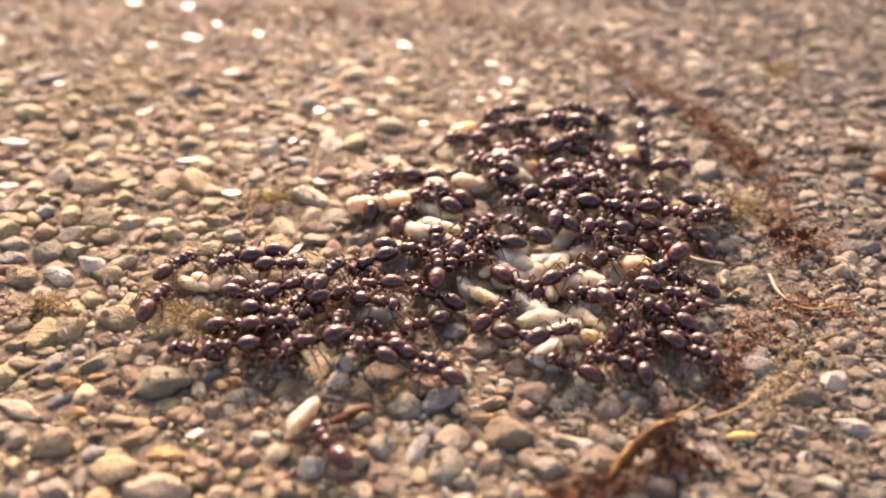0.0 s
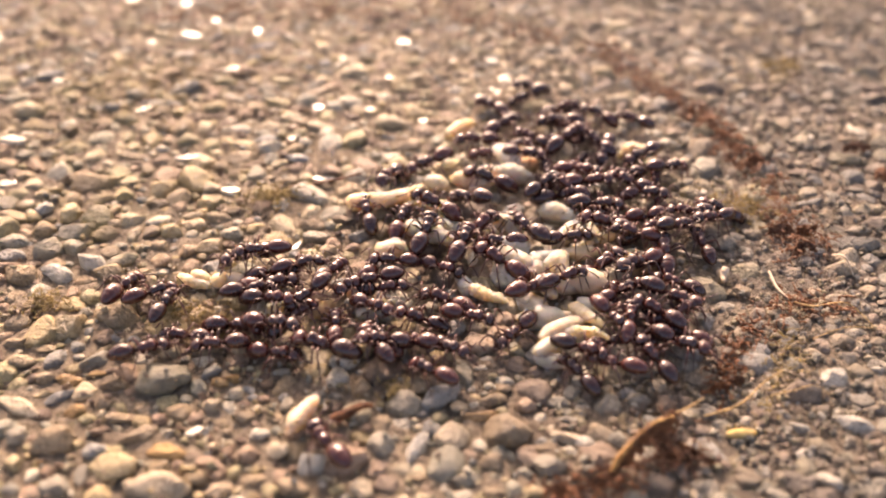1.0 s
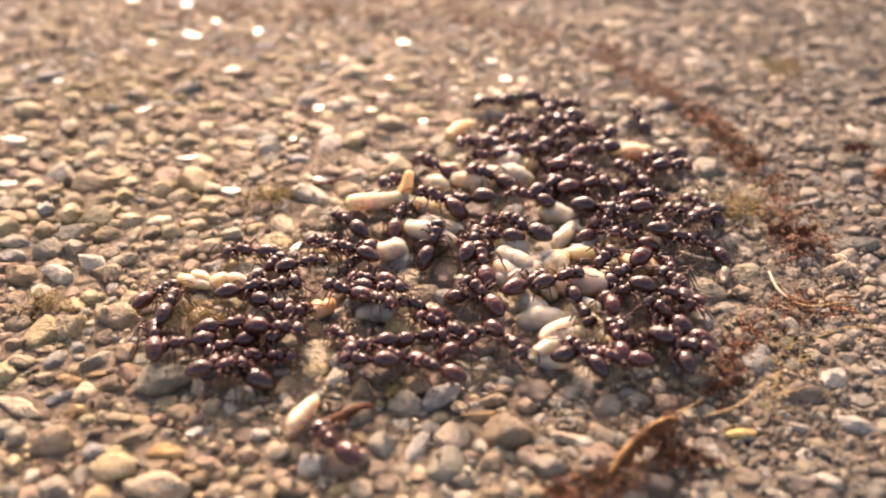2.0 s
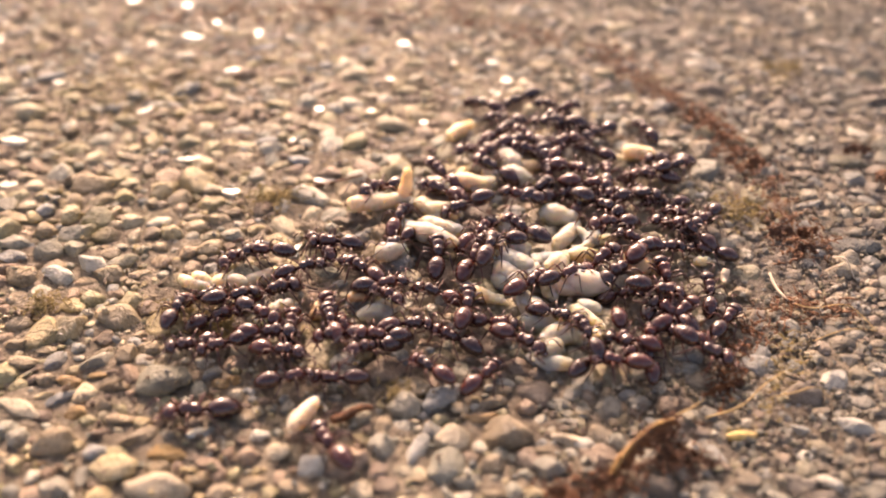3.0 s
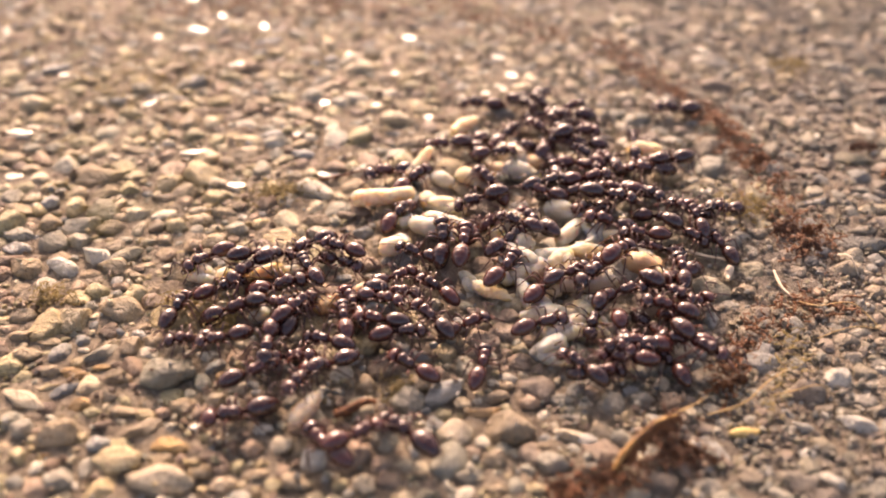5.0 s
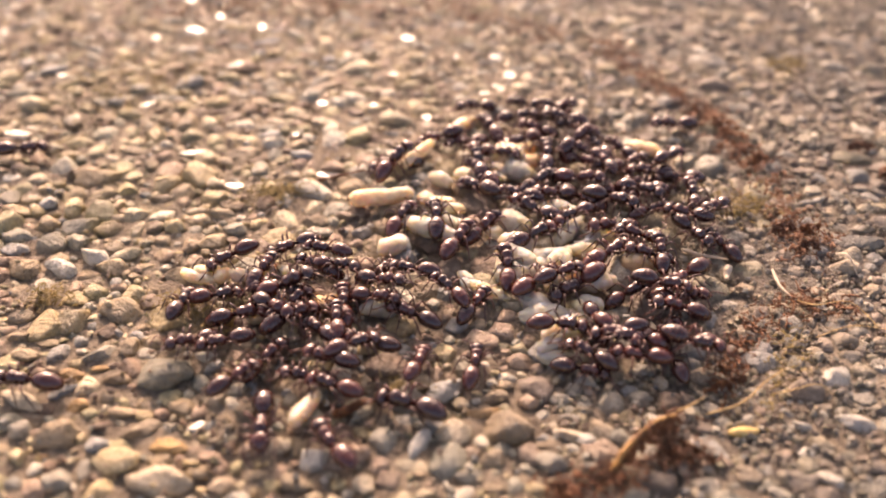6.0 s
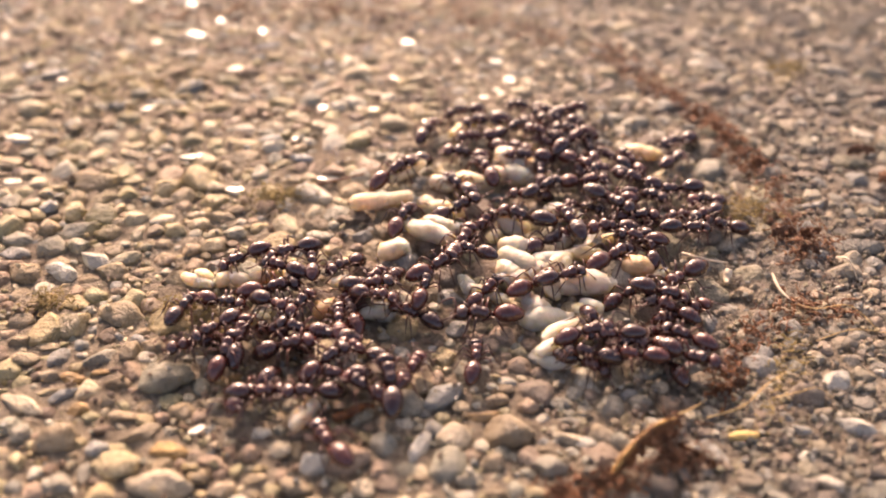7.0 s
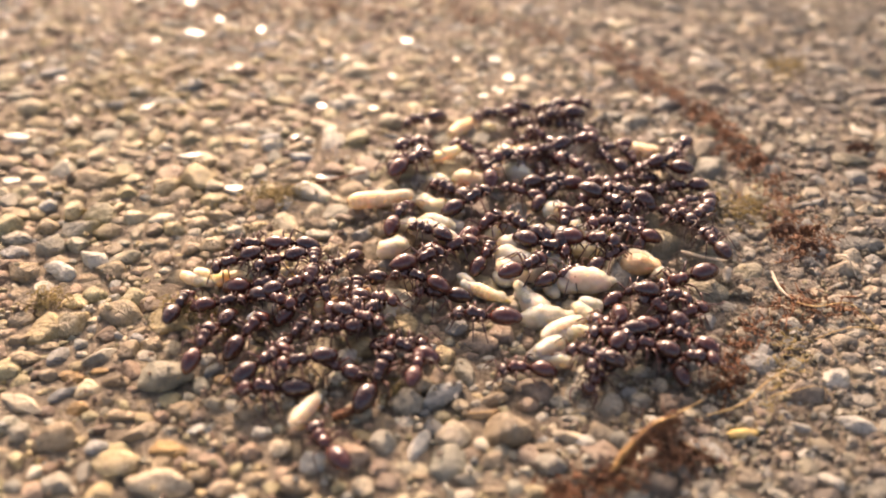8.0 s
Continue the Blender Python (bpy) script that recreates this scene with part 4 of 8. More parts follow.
stem("leaf_scrap", "curled rust-orange leaf scrap on the pebbles", "leaf scrap", [(-6.1, 29.5, 0.30), (-5.3, 29.9, 0.35), (-4.5, 30.1, 0.40), (-3.9, 30.3, 0.30)], 0.36, RUST)
stem("husk_curl", "white curled husk among the far pebbles", "husk", [(-8.4, 55.7, 1.00), (-8.7, 55.6, 0.80), (-8.5, 55.4, 0.50), (-8.7, 55.2, 0.20)], 0.178, PALE_STRAW)
leaf_sheet("dry_leaf", "curled orange-rust dry leaf propped on the dirt", "leaf", [(8.5, 25.9, 0.50), (9.1, 26.5, 1.10), (9.9, 27.1, 1.60), (11.0, 28.0, 1.70), (12.4, 29.0, 1.20)], [(8.8, 25.9, 0.20), (9.6, 26.2, 0.30), (10.6, 27.0, 0.40), (11.7, 28.0, 0.40), (12.8, 28.9, 0.30)], RUST, 3, 0.05, 0.10)
# added stalk; the leaf's sunlit edge is put into its orange colour
stem("plant_stem", "orange-brown dry stalk coloured as the sunlit upper edge of the leaf", "plant stem", [(8.5, 25.9, 0.30), (9.0, 26.4, 1.20), (9.8, 27.1, 1.75), (10.9, 27.9, 1.85), (12.3, 29.0, 1.30)], 0.21, LIT_STALK)
leaf_sheet("leaf_scrap", "dark rust-brown leaf scrap lying beside the leaf", "leaf scrap", [(12.3, 27.8, 0.70), (13.1, 27.2, 0.80), (14.1, 26.7, 0.40)], [(12.4, 27.9, 0.10), (13.2, 27.3, 0.10), (13.9, 26.5, 0.10)], RUST, 5, 0.10)
leaf_sheet("leaf_scrap", "dark rust-brown leaf scrap lying beside the leaf", "leaf scrap", [(10.9, 26.9, 0.50), (11.6, 27.0, 0.60), (12.2, 27.0, 0.40)], [(11.0, 26.8, 0.10), (11.6, 26.8, 0.10), (12.3, 26.7, 0.10)], RUST, 6, 0.10)
leaf_sheet("leaf_scrap", "crumbled rust-brown leaf scrap on the pebbles", "leaf scrap", [(7.3, 25.6, 0.50), (7.9, 25.7, 0.70), (8.7, 25.9, 0.60)], [(7.4, 25.3, 0.10), (8.1, 25.3, 0.10), (8.8, 25.6, 0.10)], BARK, 8, 0.10)
leaf_sheet("leaf_scrap", "crumbled rust-brown leaf scrap on the pebbles", "leaf scrap", [(5.2, 25.3, 0.40), (5.8, 25.3, 0.60), (6.4, 25.3, 0.40)], [(5.1, 24.8, 0.10), (5.8, 24.7, 0.10), (6.5, 24.9, 0.10)], BARK, 18, 0.10)
leaf_sheet("leaf_scrap", "crumbled rust-brown leaf scrap among root fibres", "leaf scrap", [(14.9, 31.5, 0.60), (15.4, 31.7, 0.80), (15.9, 31.9, 0.50)], [(14.9, 31.3, 0.10), (15.5, 31.4, 0.10), (16.0, 31.6, 0.10)], RUST, 9, 0.10)
leaf_sheet("leaf_scrap", "crumbled rust-brown leaf scrap among root fibres", "leaf scrap", [(16.1, 32.1, 0.50), (16.5, 32.3, 0.70), (17.1, 32.4, 0.40)], [(16.2, 31.9, 0.10), (16.6, 31.9, 0.10), (17.1, 32.1, 0.10)], BARK, 19, 0.10)
leaf_sheet("leaf_scrap", "chunky red-brown leaf scrap among root fibres", "leaf scrap", [(22.3, 45.7, 0.70), (23.0, 45.9, 1.00), (24.0, 46.0, 0.60)], [(22.4, 45.4, 0.10), (23.2, 45.2, 0.10), (24.1, 45.6, 0.10)], BARK, 10, 0.10)
leaf_sheet("leaf_scrap", "chunky red-brown leaf scrap among root fibres", "leaf scrap", [(24.2, 45.6, 0.70), (24.8, 45.7, 1.00), (25.8, 46.0, 0.60)], [(24.4, 45.4, 0.10), (24.9, 45.1, 0.10), (25.8, 45.7, 0.10)], RUST, 20, 0.10)
leaf_sheet("leaf_scrap", "chunky red-brown leaf scrap among root fibres", "leaf scrap", [(23.5, 43.9, 0.60), (24.1, 43.9, 0.90), (25.0, 44.0, 0.50)], [(23.6, 43.6, 0.10), (24.2, 43.5, 0.10), (25.1, 43.7, 0.10)], BARK, 11, 0.10)
leaf_sheet("leaf_scrap", "small rust-orange leaf scrap on far pebbles", "leaf scrap", [(23.0, 54.2, 0.60), (23.7, 54.2, 0.90), (24.6, 54.5, 0.50)], [(23.1, 53.7, 0.10), (23.8, 53.5, 0.10), (24.6, 53.8, 0.10)], RUST, 12, 0.10)
leaf_sheet("leaf_scrap", "small rust-orange leaf scrap on far pebbles", "leaf scrap", [(32.4, 52.8, 0.60), (32.9, 52.8, 0.90), (34.0, 53.3, 0.50)], [(32.2, 51.8, 0.10), (32.8, 51.6, 0.10), (33.6, 51.9, 0.10)], RUST, 13, 0.10)
leaf_sheet("leaf_scrap", "dark brown leaf scrap lying on far pebbles", "leaf scrap", [(31.0, 55.7, 0.60), (32.0, 56.1, 0.90), (33.4, 56.2, 0.50)], [(31.1, 55.4, 0.10), (32.0, 55.4, 0.10), (33.4, 55.9, 0.10)], BARK, 14, 0.10)
stem("straw_chip", "short bleached straw chip standing among the pebbles", "straw chip", [(18.4, 41.6, 0.50), (18.2, 41.2, 0.40), (18.1, 40.7, 0.30)], 0.333, PALE_STRAW)


# ---- ants ----
def smooth_profile(keys, n):
    """Rings between key rings, eased."""
    xs = np.array([k[0] for k in keys])
    out = []
    for t in np.linspace(0, 1, n):
        x = xs[0] + (xs[-1] - xs[0]) * t
        row = [x]
        for c in (1, 2, 3):
            row.append(float(np.interp(x, xs if xs[0] < xs[-1] else xs[::-1], [k[c] for k in (keys if xs[0] < xs[-1] else keys[::-1])])))
        out.append(row)
    for _ in range(2):
        out = [out[0]] + [[o[0]] + [(out[i - 1][c] + 2 * o[c] + out[i + 1][c]) / 4 for c in (1, 2, 3)] for i, o in enumerate(out) if 0 < i < n - 1] + [out[-1]]
    return out


WAIST, NECK = (-0.94, 0.0, 0.90), (0.64, 0.0, 1.01)


def ant_meshes():
    k = MM
    made = {}
    thorax = smooth_profile([(-0.80, 0.86, 0.10, 0.12), (-0.68, 0.92, 0.28, 0.31), (-0.40, 1.00, 0.35, 0.40), (-0.16, 1.02, 0.31, 0.34), (-0.02, 1.06, 0.34, 0.38),
                             (0.24, 1.12, 0.42, 0.42), (0.46, 1.08, 0.37, 0.34), (0.60, 1.03, 0.20, 0.18), (0.68, 1.02, 0.10, 0.10)], 24)
    made["thorax"] = mesh_of("thorax", *scaled(loft([(x, z, ry * 1.14, rz * 1.10) for x, z, ry, rz in thorax], 16), k), ANT_BODY)
    node = smooth_profile([(-0.98, 0.82, 0.07, 0.07), (-0.90, 0.86, 0.11, 0.12), (-0.84, 0.96, 0.17, 0.25), (-0.78, 0.93, 0.14, 0.20), (-0.68, 0.86, 0.08, 0.09)], 12)
    made["petiole"] = mesh_of("petiole", *scaled(loft(node, 12), k), ANT_BODY)
    rear = []
    for i in range(30):
        t = i / 29
        r = math.sin(math.pi * min(1, t * 0.985 + 0.012) ** 0.90) ** 0.50
        for groove in (0.30, 0.55, 0.76):
            r -= 0.055 * math.exp(-((t - groove) / 0.018) ** 2)
        rear.append((-0.92 - 1.95 * t, 0.90 + 0.12 * math.sin(math.pi * t) - 0.20 * t, 0.62 * max(r, 0.03), 0.595 * max(r, 0.03)))
    made["gaster"] = mesh_of("gaster", *scaled(loft(rear, 20), k, WAIST), ANT_SHELL)
    front = smooth_profile([(0.60, 0.98, 0.10, 0.10), (0.68, 1.00, 0.40, 0.30), (0.86, 0.99, 0.53, 0.39), (1.10, 0.94, 0.53, 0.40), (1.32, 0.88, 0.44, 0.33), (1.46, 0.83, 0.30, 0.22), (1.53, 0.80, 0.15, 0.11)], 20)
    made["head"] = mesh_of("head", *scaled(loft([(x, z, ry * 1.08, rz * 1.10) for x, z, ry, rz in front], 18), k, NECK), ANT_BODY)
    bead = (BALL2[0] * (0.10, 0.06, 0.09), BALL2[1])
    for s, name in ((1, "eye_l"), (-1, "eye_r")):
        made[name] = mesh_of("eye", *scaled((bead[0] + (1.02, 0.49 * s, 1.06), bead[1]), k, NECK), ANT_EYE)
        jaw = tube([(1.40, 0.17 * s, 0.78), (1.56, 0.19 * s, 0.72), (1.68, 0.10 * s, 0.68), (1.72, 0.02 * s, 0.67)], [0.08, 0.09, 0.06, 0.02], 8)
        made["jaw_l" if s > 0 else "jaw_r"] = mesh_of("mandible", *scaled(jaw, k, NECK), ANT_LIMB)
        feeler = tube([(0, 0, 0), (0.05, 0.16 * s, 0.12), (0.12, 0.45 * s, 0.26), (0.20, 0.66 * s, 0.30), (0.36, 0.74 * s, 0.24), (0.60, 0.74 * s, 0.06), (0.86, 0.66 * s, -0.16), (1.02, 0.60 * s, -0.30)],
                      [0.045, 0.040, 0.042, 0.048, 0.046, 0.054, 0.060, 0.028], 7)
        made["antenna_l" if s > 0 else "antenna_r"] = mesh_of("antenna", *scaled(feeler, k), ANT_LIMB)
    for place, (fx, knee, foot) in {"fore": (0.30, (0.50, 0.62, 0.42), (1.00, 1.02)), "mid": (-0.02, (0.02, 0.86, 0.48), (-0.02, 1.52)), "hind": (-0.34, (-0.52, 0.86, 0.55), (-1.35, 1.36))}.items():
        for s in (1, -1):
            hip = Vector((0, 0, 0))
            kn = Vector((knee[0], knee[1] * s, knee[2]))
            tip = Vector((foot[0], foot[1] * s, -0.72))
            ankle = kn.lerp(tip, 0.62) + Vector((0, 0, -0.10))
            path = [hip, Vector((0.0, 0.12 * s, -0.10)), Vector((knee[0] * 0.25, 0.26 * s, 0.02)), kn.lerp(hip, 0.35) + Vector((0, 0, 0.06)), kn, kn.lerp(ankle, 0.2), kn.lerp(ankle, 0.6), ankle,
                    ankle.lerp(tip, 0.5) + Vector((0, 0, -0.05)), tip]
            limb = tube(path, [0.09, 0.12, 0.060, 0.085, 0.050, 0.050, 0.055, 0.036, 0.026, 0.018], 7)
            made[f"{place}_{'l' if s > 0 else 'r'}"] = mesh_of("leg", *scaled(limb, k), ANT_LIMB)
    return made


ANT = ant_meshes()
HIPS = {"fore": (0.30, 0.14, 0.80), "mid": (-0.02, 0.14, 0.78), "hind": (-0.34, 0.12, 0.76)}
colony = []


def first_ant():
    ant = new("ant")
    tagged(ant, "dark brown-black worker ant crawling over the brood on the pebbles", "ant", "ants of the colony")
    part_mesh("thorax", ANT["thorax"], ant)
    part_mesh("petiole", ANT["petiole"], ant)
    part_mesh("gaster", ANT["gaster"], ant, [c * MM for c in WAIST], "glossy segmented abdomen")
    head = part_mesh("head", ANT["head"], ant, [c * MM for c in NECK])
    for s in ("l", "r"):
        part_mesh("eye", ANT["eye_" + s], head)
        part_mesh("mandible", ANT["jaw_" + s], head)
        part_mesh("antenna", ANT["antenna_" + s], head, (0.70 * MM, (0.16 if s == "l" else -0.16) * MM, 0.02 * MM), "elbowed thin brown feeler")
        for place, (hx, hy, hz) in HIPS.items():
            part_mesh("leg", ANT[f"{place}_{s}"], ant, (hx * MM, (hy if s == "l" else -hy) * MM, hz * MM), "thin jointed brown leg")
    return ant


def worker(size, x, y, turn, label=""):
    """One more ant of the colony, at a place in millimetres, heading by turn degrees; each holds its head and abdomen a little differently."""
    if not colony:
        ant = first_ant()
    else:
        ant = copy_thing(colony[0], pose(0, 0, 0))
    ant.scale = (size, size, size)
    ant.matrix_basis = pose(x * MM, y * MM, top_at(x, y, 0.9) * MM, 0, 0, turn) @ Matrix.Diagonal((size, size, size, 1))
    way = random.Random(len(colony) * 17 + 3)
    for o in ant.children:
        if o.name.startswith("gaster"):
            o.rotation_euler = (0, radians(way.uniform(-13, 12)), radians(way.uniform(-14, 14)))
        elif o.name.startswith("head"):
            o.rotation_euler = (0, radians(way.uniform(-8, 20)), radians(way.uniform(-18, 18)))
    colony.append(ant)
    return tagged(ant, label) if label else ant


# ---- brood ----
carried = []
heap = np.zeros_like(field)


def pile(x, y, turn, length, radius, top):
    """Note the height of a piece of brood, for the ants that climb over it."""
    c, sn = math.cos(radians(turn)), math.sin(radians(turn))
    j0, i0 = int((y - length - Y0) / STEP), int((x - length - X0) / STEP)
    n = int(2 * length / STEP) + 2
    jj, ii = np.mgrid[j0:j0 + n, i0:i0 + n]
    dx, dy = ii * STEP + X0 - x, jj * STEP + Y0 - y
    u = 1 - ((dx * c + dy * sn) / (length * 0.5)) ** 2 - ((dy * c - dx * sn) / (radius * 1.1)) ** 2
    win = heap[j0:j0 + n, i0:i0 + n]
    np.maximum(win, top * np.sqrt(np.maximum(u, 0)), out=win)


def climb_at(x, y):
    """How far an ant is lifted off the stones by the brood round a place, in millimetres."""
    got = [heap[int((y + dy - Y0) / STEP), int((x + dx - X0) / STEP)] for dx in (-0.9, 0, 0.9) for dy in (-0.9, 0, 0.9)
           if 0 <= int((y + dy - Y0) / STEP) < heap.shape[0] and 0 <= int((x + dx - X0) / STEP) < heap.shape[1]]
    return max(0.0, sum(got) / len(got) - 0.15) if got else 0.0


def grub_points(length, radius, bend, ringed, sides=14):
    """A grub along x, bent in its own plane by bend degrees; ringed ones taper to the head and show segments."""
    n = 40
    path, rad, a = [], [], -radians(bend) / 2
    x = y = 0.0
    for i in range(n + 1):
        t = i / n
        path.append(Vector((x, y, 0)))
        if ringed:
            r = (math.sin(math.pi * min(1, 0.03 + 0.94 * t)) ** 0.5) * (1.0 - 0.42 * t) * (1 + 0.06 * math.cos(2 * math.pi * 11 * t))
        else:
            r = math.sqrt(max(0.0, 1 - (2 * t - 1) ** 2)) ** 0.9 * (1 - 0.14 * t) + 0.01
        rad.append(max(radius * r, 0.01))
        x, y = x + math.cos(a) * length / n, y + math.sin(a) * length / n
        a += radians(bend) / n
    mid = (path[0] + path[-1]) / 2
    belly = path[n // 2]
    off = (mid + belly) / 2
    return tube([p - off for p in path], rad, sides)


def grub(name, label, category, x, y, turn, length, radius, bend, lift, material, ringed):
    """A larva or pupa lying on the stones: place, heading, length and half width in millimetres."""
    stretch = 1.0 / max(0.5, math.sin(radians(abs(bend)) / 2) / (radians(abs(bend)) / 2)) if bend else 1.0
    v, f = grub_points(length * min(stretch, 2.0), radius, bend, ringed)
    lump = random.Random(round(x * 100) + round(y * 100)).uniform(0, 40)
    v = [Vector(p) * (1 + 0.22 * noise.noise(Vector(p) * 0.9 + Vector((lump, 0, 0))) + 0.11 * noise.noise(Vector(p) * 2.4 + Vector((0, lump, 0)))) for p in v]
    ob = new(name, mesh_of(name, [p * MM for p in v], f, material))
    ob.matrix_basis = pose(x * MM, y * MM, (top_at(x, y, 0.5) + radius * 0.62 + lift * 0.5) * MM, 10 * math.sin(lump), 4 * math.cos(lump), turn)
    if "dragged" not in label and name.startswith("ant"):
        pile(x, y, turn, length, radius, radius * 1.5 + lift * 0.5)
    return tagged(ob, label, category, "brood of the ants" if name.startswith("ant") else "")


def large_larva(label, x, y, turn, length, radius, tilt=0.0):
    """A plump ringed larva with blunt ends, a slightly raised front and a small dark head."""
    path, rad = [], []
    for i in range(61):
        t = i / 60
        end = min(t, 1 - t) * length / radius
        r = (0.90 + 0.14 * math.sin(math.pi * min(1, t * 1.15))) * (1 - 0.20 * t) * (1 + 0.022 * math.cos(2 * math.pi * 11 * t))
        r *= math.sqrt(max(0.003, 1 - (1 - min(1, end)) ** 2))
        path.append((length * (t - 0.5), 0.10 * radius * math.sin(4 * t), 0.35 * radius * max(0, t - 0.6) / 0.4 + 0.06 * radius * math.sin(9 * t)))
        rad.append(max(radius * r, 0.01))
    larva = new("ant_larva", mesh_of("ant_larva", *scaled(tube(path, rad, 18), MM), LARVA))
    larva.matrix_basis = pose(x * MM, y * MM, (top_at(x, y, 0.5) + radius * 0.8) * MM, 0, -tilt, turn)
    tagged(larva, label, "larva", "brood of the ants")
    bead = (BALL2[0] * (0.16, 0.20, 0.18) * radius * 1.4 + (-length / 2 + 0.04, 0, 0.1 * radius), BALL2[1])
    part_mesh("head", mesh_of("larva_head", *scaled(bead, MM), ANT_LIMB), larva, label="small dark head")
    return larva


grub("ant_pupa", "smooth pale cream ant pupa lying among the ants", "pupa", 8.66, 39.93, 1, 4.11, 0.72, 12, 0.25, PUPA, False)
grub("ant_larva", "plump cream-yellow ant larva lying among the ants", "larva", 7.95, 35.41, 5, 3.97, 0.64, -95, 0.20, LARVA, True)
grub("ant_pupa", "translucent whitish ant pupa lying among the ants", "pupa", 6.49, 33.73, -6, 2.48, 0.48, 8, 0.10, PALE, False)
grub("ant_larva", "plump cream-yellow ant larva lying among the ants", "larva", 2.62, 39.36, -28, 3.16, 0.56, 25, 0.20, LARVA, True)
grub("ant_pupa", "translucent whitish ant pupa lying among the ants", "pupa", 4.73, 42.19, -39, 2.89, 0.88, 15, 0.05, PALE, False)
grub("ant_pupa", "plump cream-yellow ant larva lying among the ants", "pupa", 6.21, 42.35, 62, 1.68, 0.60, 10, 0.35, LARVA, False)
grub("ant_pupa", "plump cream-yellow ant larva lying among the ants", "pupa", 7.32, 42.24, 39, 1.98, 0.70, 10, 0.35, LARVA, False)
grub("ant_pupa", "translucent whitish ant pupa lying among the ants", "pupa", 8.37, 45.27, 52, 3.61, 0.59, 15, 0.30, PALE, False)
grub("ant_pupa", "translucent whitish ant pupa lying among the ants", "pupa", 8.07, 47.58, -25, 3.03, 0.81, 10, 0.00, PALE, False)
grub("ant_larva", "translucent whitish ant pupa lying among the ants", "larva", 9.29, 44.76, -104, 1.87, 0.48, -200, 0.25, PALE, True)
grub("ant_pupa", "smooth pale cream ant pupa lying among the ants", "pupa", 5.66, 38.13, -50, 2.49, 0.75, 10, 0.10, PUPA, False)
grub("ant_pupa", "smooth pale cream ant pupa lying among the ants", "pupa", 7.33, 37.42, -4, 2.80, 0.50, 12, 0.00, PUPA, False)
grub("ant_pupa", "plump cream-yellow ant larva lying among the ants", "pupa", 4.84, 46.11, -35, 2.19, 0.75, 10, 0.20, LARVA, False)
grub("ant_pupa", "amber-tinted ant larva lying among the ants", "pupa", 12.38, 41.51, -18, 2.12, 0.76, 15, 0.20, AMBER, False)
grub("ant_pupa", "plump cream-yellow ant larva lying among the ants", "pupa", 12.75, 42.80, -18, 1.86, 0.59, 15, 0.30, LARVA, False)
grub("ant_larva", "plump cream-yellow ant larva lying among the ants", "larva", 11.19, 44.87, 8, 1.82, 0.43, 20, 0.40, LARVA, True)
grub("ant_pupa", "translucent whitish ant pupa lying among the ants", "pupa", 8.98, 38.02, -23, 1.52, 0.55, 0, 0.10, PALE, False)
grub("ant_pupa", "plump cream-yellow ant larva lying among the ants", "pupa", -0.57, 48.30, 13, 2.31, 0.58, 15, 0.20, LARVA, False)
grub("ant_pupa", "translucent whitish ant pupa lying among the ants", "pupa", -0.56, 46.11, -28, 2.67, 0.75, 10, 0.00, PALE, False)
grub("ant_pupa", "translucent whitish ant pupa lying among the ants", "pupa", -0.40, 50.92, -27, 1.87, 0.67, 10, 0.10, PALE, False)
grub("ant_larva", "plump cream-yellow ant larva lying among the ants", "larva", 1.38, 58.93, 51, 3.28, 0.65, -30, 0.30, LARVA, True)
grub("ant_pupa", "amber-tinted ant larva lying among the ants", "pupa", 6.26, 53.54, 8, 2.19, 0.67, 10, 0.10, AMBER, False)
grub("ant_larva", "plump cream-yellow ant larva lying among the ants", "larva", 15.24, 55.33, -3, 2.95, 0.78, -40, 0.30, LARVA, True)
grub("ant_pupa", "plump cream-yellow ant larva lying among the ants", "pupa", 1.90, 51.19, -21, 2.75, 0.70, 10, 0.05, LARVA, False)
grub("ant_pupa", "smooth pale cream ant pupa lying among the ants", "pupa", 3.85, 52.57, -16, 2.09, 0.62, 10, 0.05, PUPA, False)
grub("ant_larva", "plump cream-yellow ant larva lying among the ants", "larva", -15.94, 40.57, -24, 2.38, 0.53, 20, 0.25, LARVA, True)
grub("ant_pupa", "plump cream-yellow ant larva lying among the ants", "pupa", -14.43, 40.68, 48, 1.32, 0.48, 15, 0.25, LARVA, False)
grub("ant_pupa", "smooth pale cream ant pupa lying among the ants", "pupa", -13.34, 40.68, -13, 1.48, 0.53, 10, 0.15, PUPA, False)
grub("ant_pupa", "amber-tinted ant larva lying among the ants", "pupa", -5.33, 39.09, 31, 1.42, 0.43, 15, 0.30, AMBER, False)
grub("ant_pupa", "amber-tinted ant larva lying among the ants", "pupa", -7.46, 38.07, 44, 1.75, 0.58, 10, 0.20, AMBER, False)
grub("ant_pupa", "translucent whitish ant pupa lying among the ants", "pupa", -4.11, 37.77, 21, 2.48, 0.58, 12, 0.05, PALE, False)
grub("ant_pupa", "translucent whitish ant pupa lying among the ants", "pupa", -11.53, 37.03, 30, 1.38, 0.50, 5, 0.00, PALE, False)
grub("ant_pupa", "smooth pale cream ant pupa lying among the ants", "pupa", -10.17, 38.17, 32, 1.90, 0.58, 5, 0.00, PUPA, False)
grub("ant_pupa", "smooth pale cream ant pupa lying among the ants", "pupa", -7.61, 29.62, 65, 2.49, 0.57, -18, 0.20, PUPA, False)
grub("ant_pupa", "translucent whitish ant pupa lying among the ants", "pupa", 6.10, 34.54, 35, 2.07, 0.63, 10, 0.10, PALE, False)
grub("ant_pupa", "translucent whitish ant pupa lying among the ants", "pupa", -2.63, 46.30, 41, 1.72, 0.52, 0, 0.00, PALE, False)
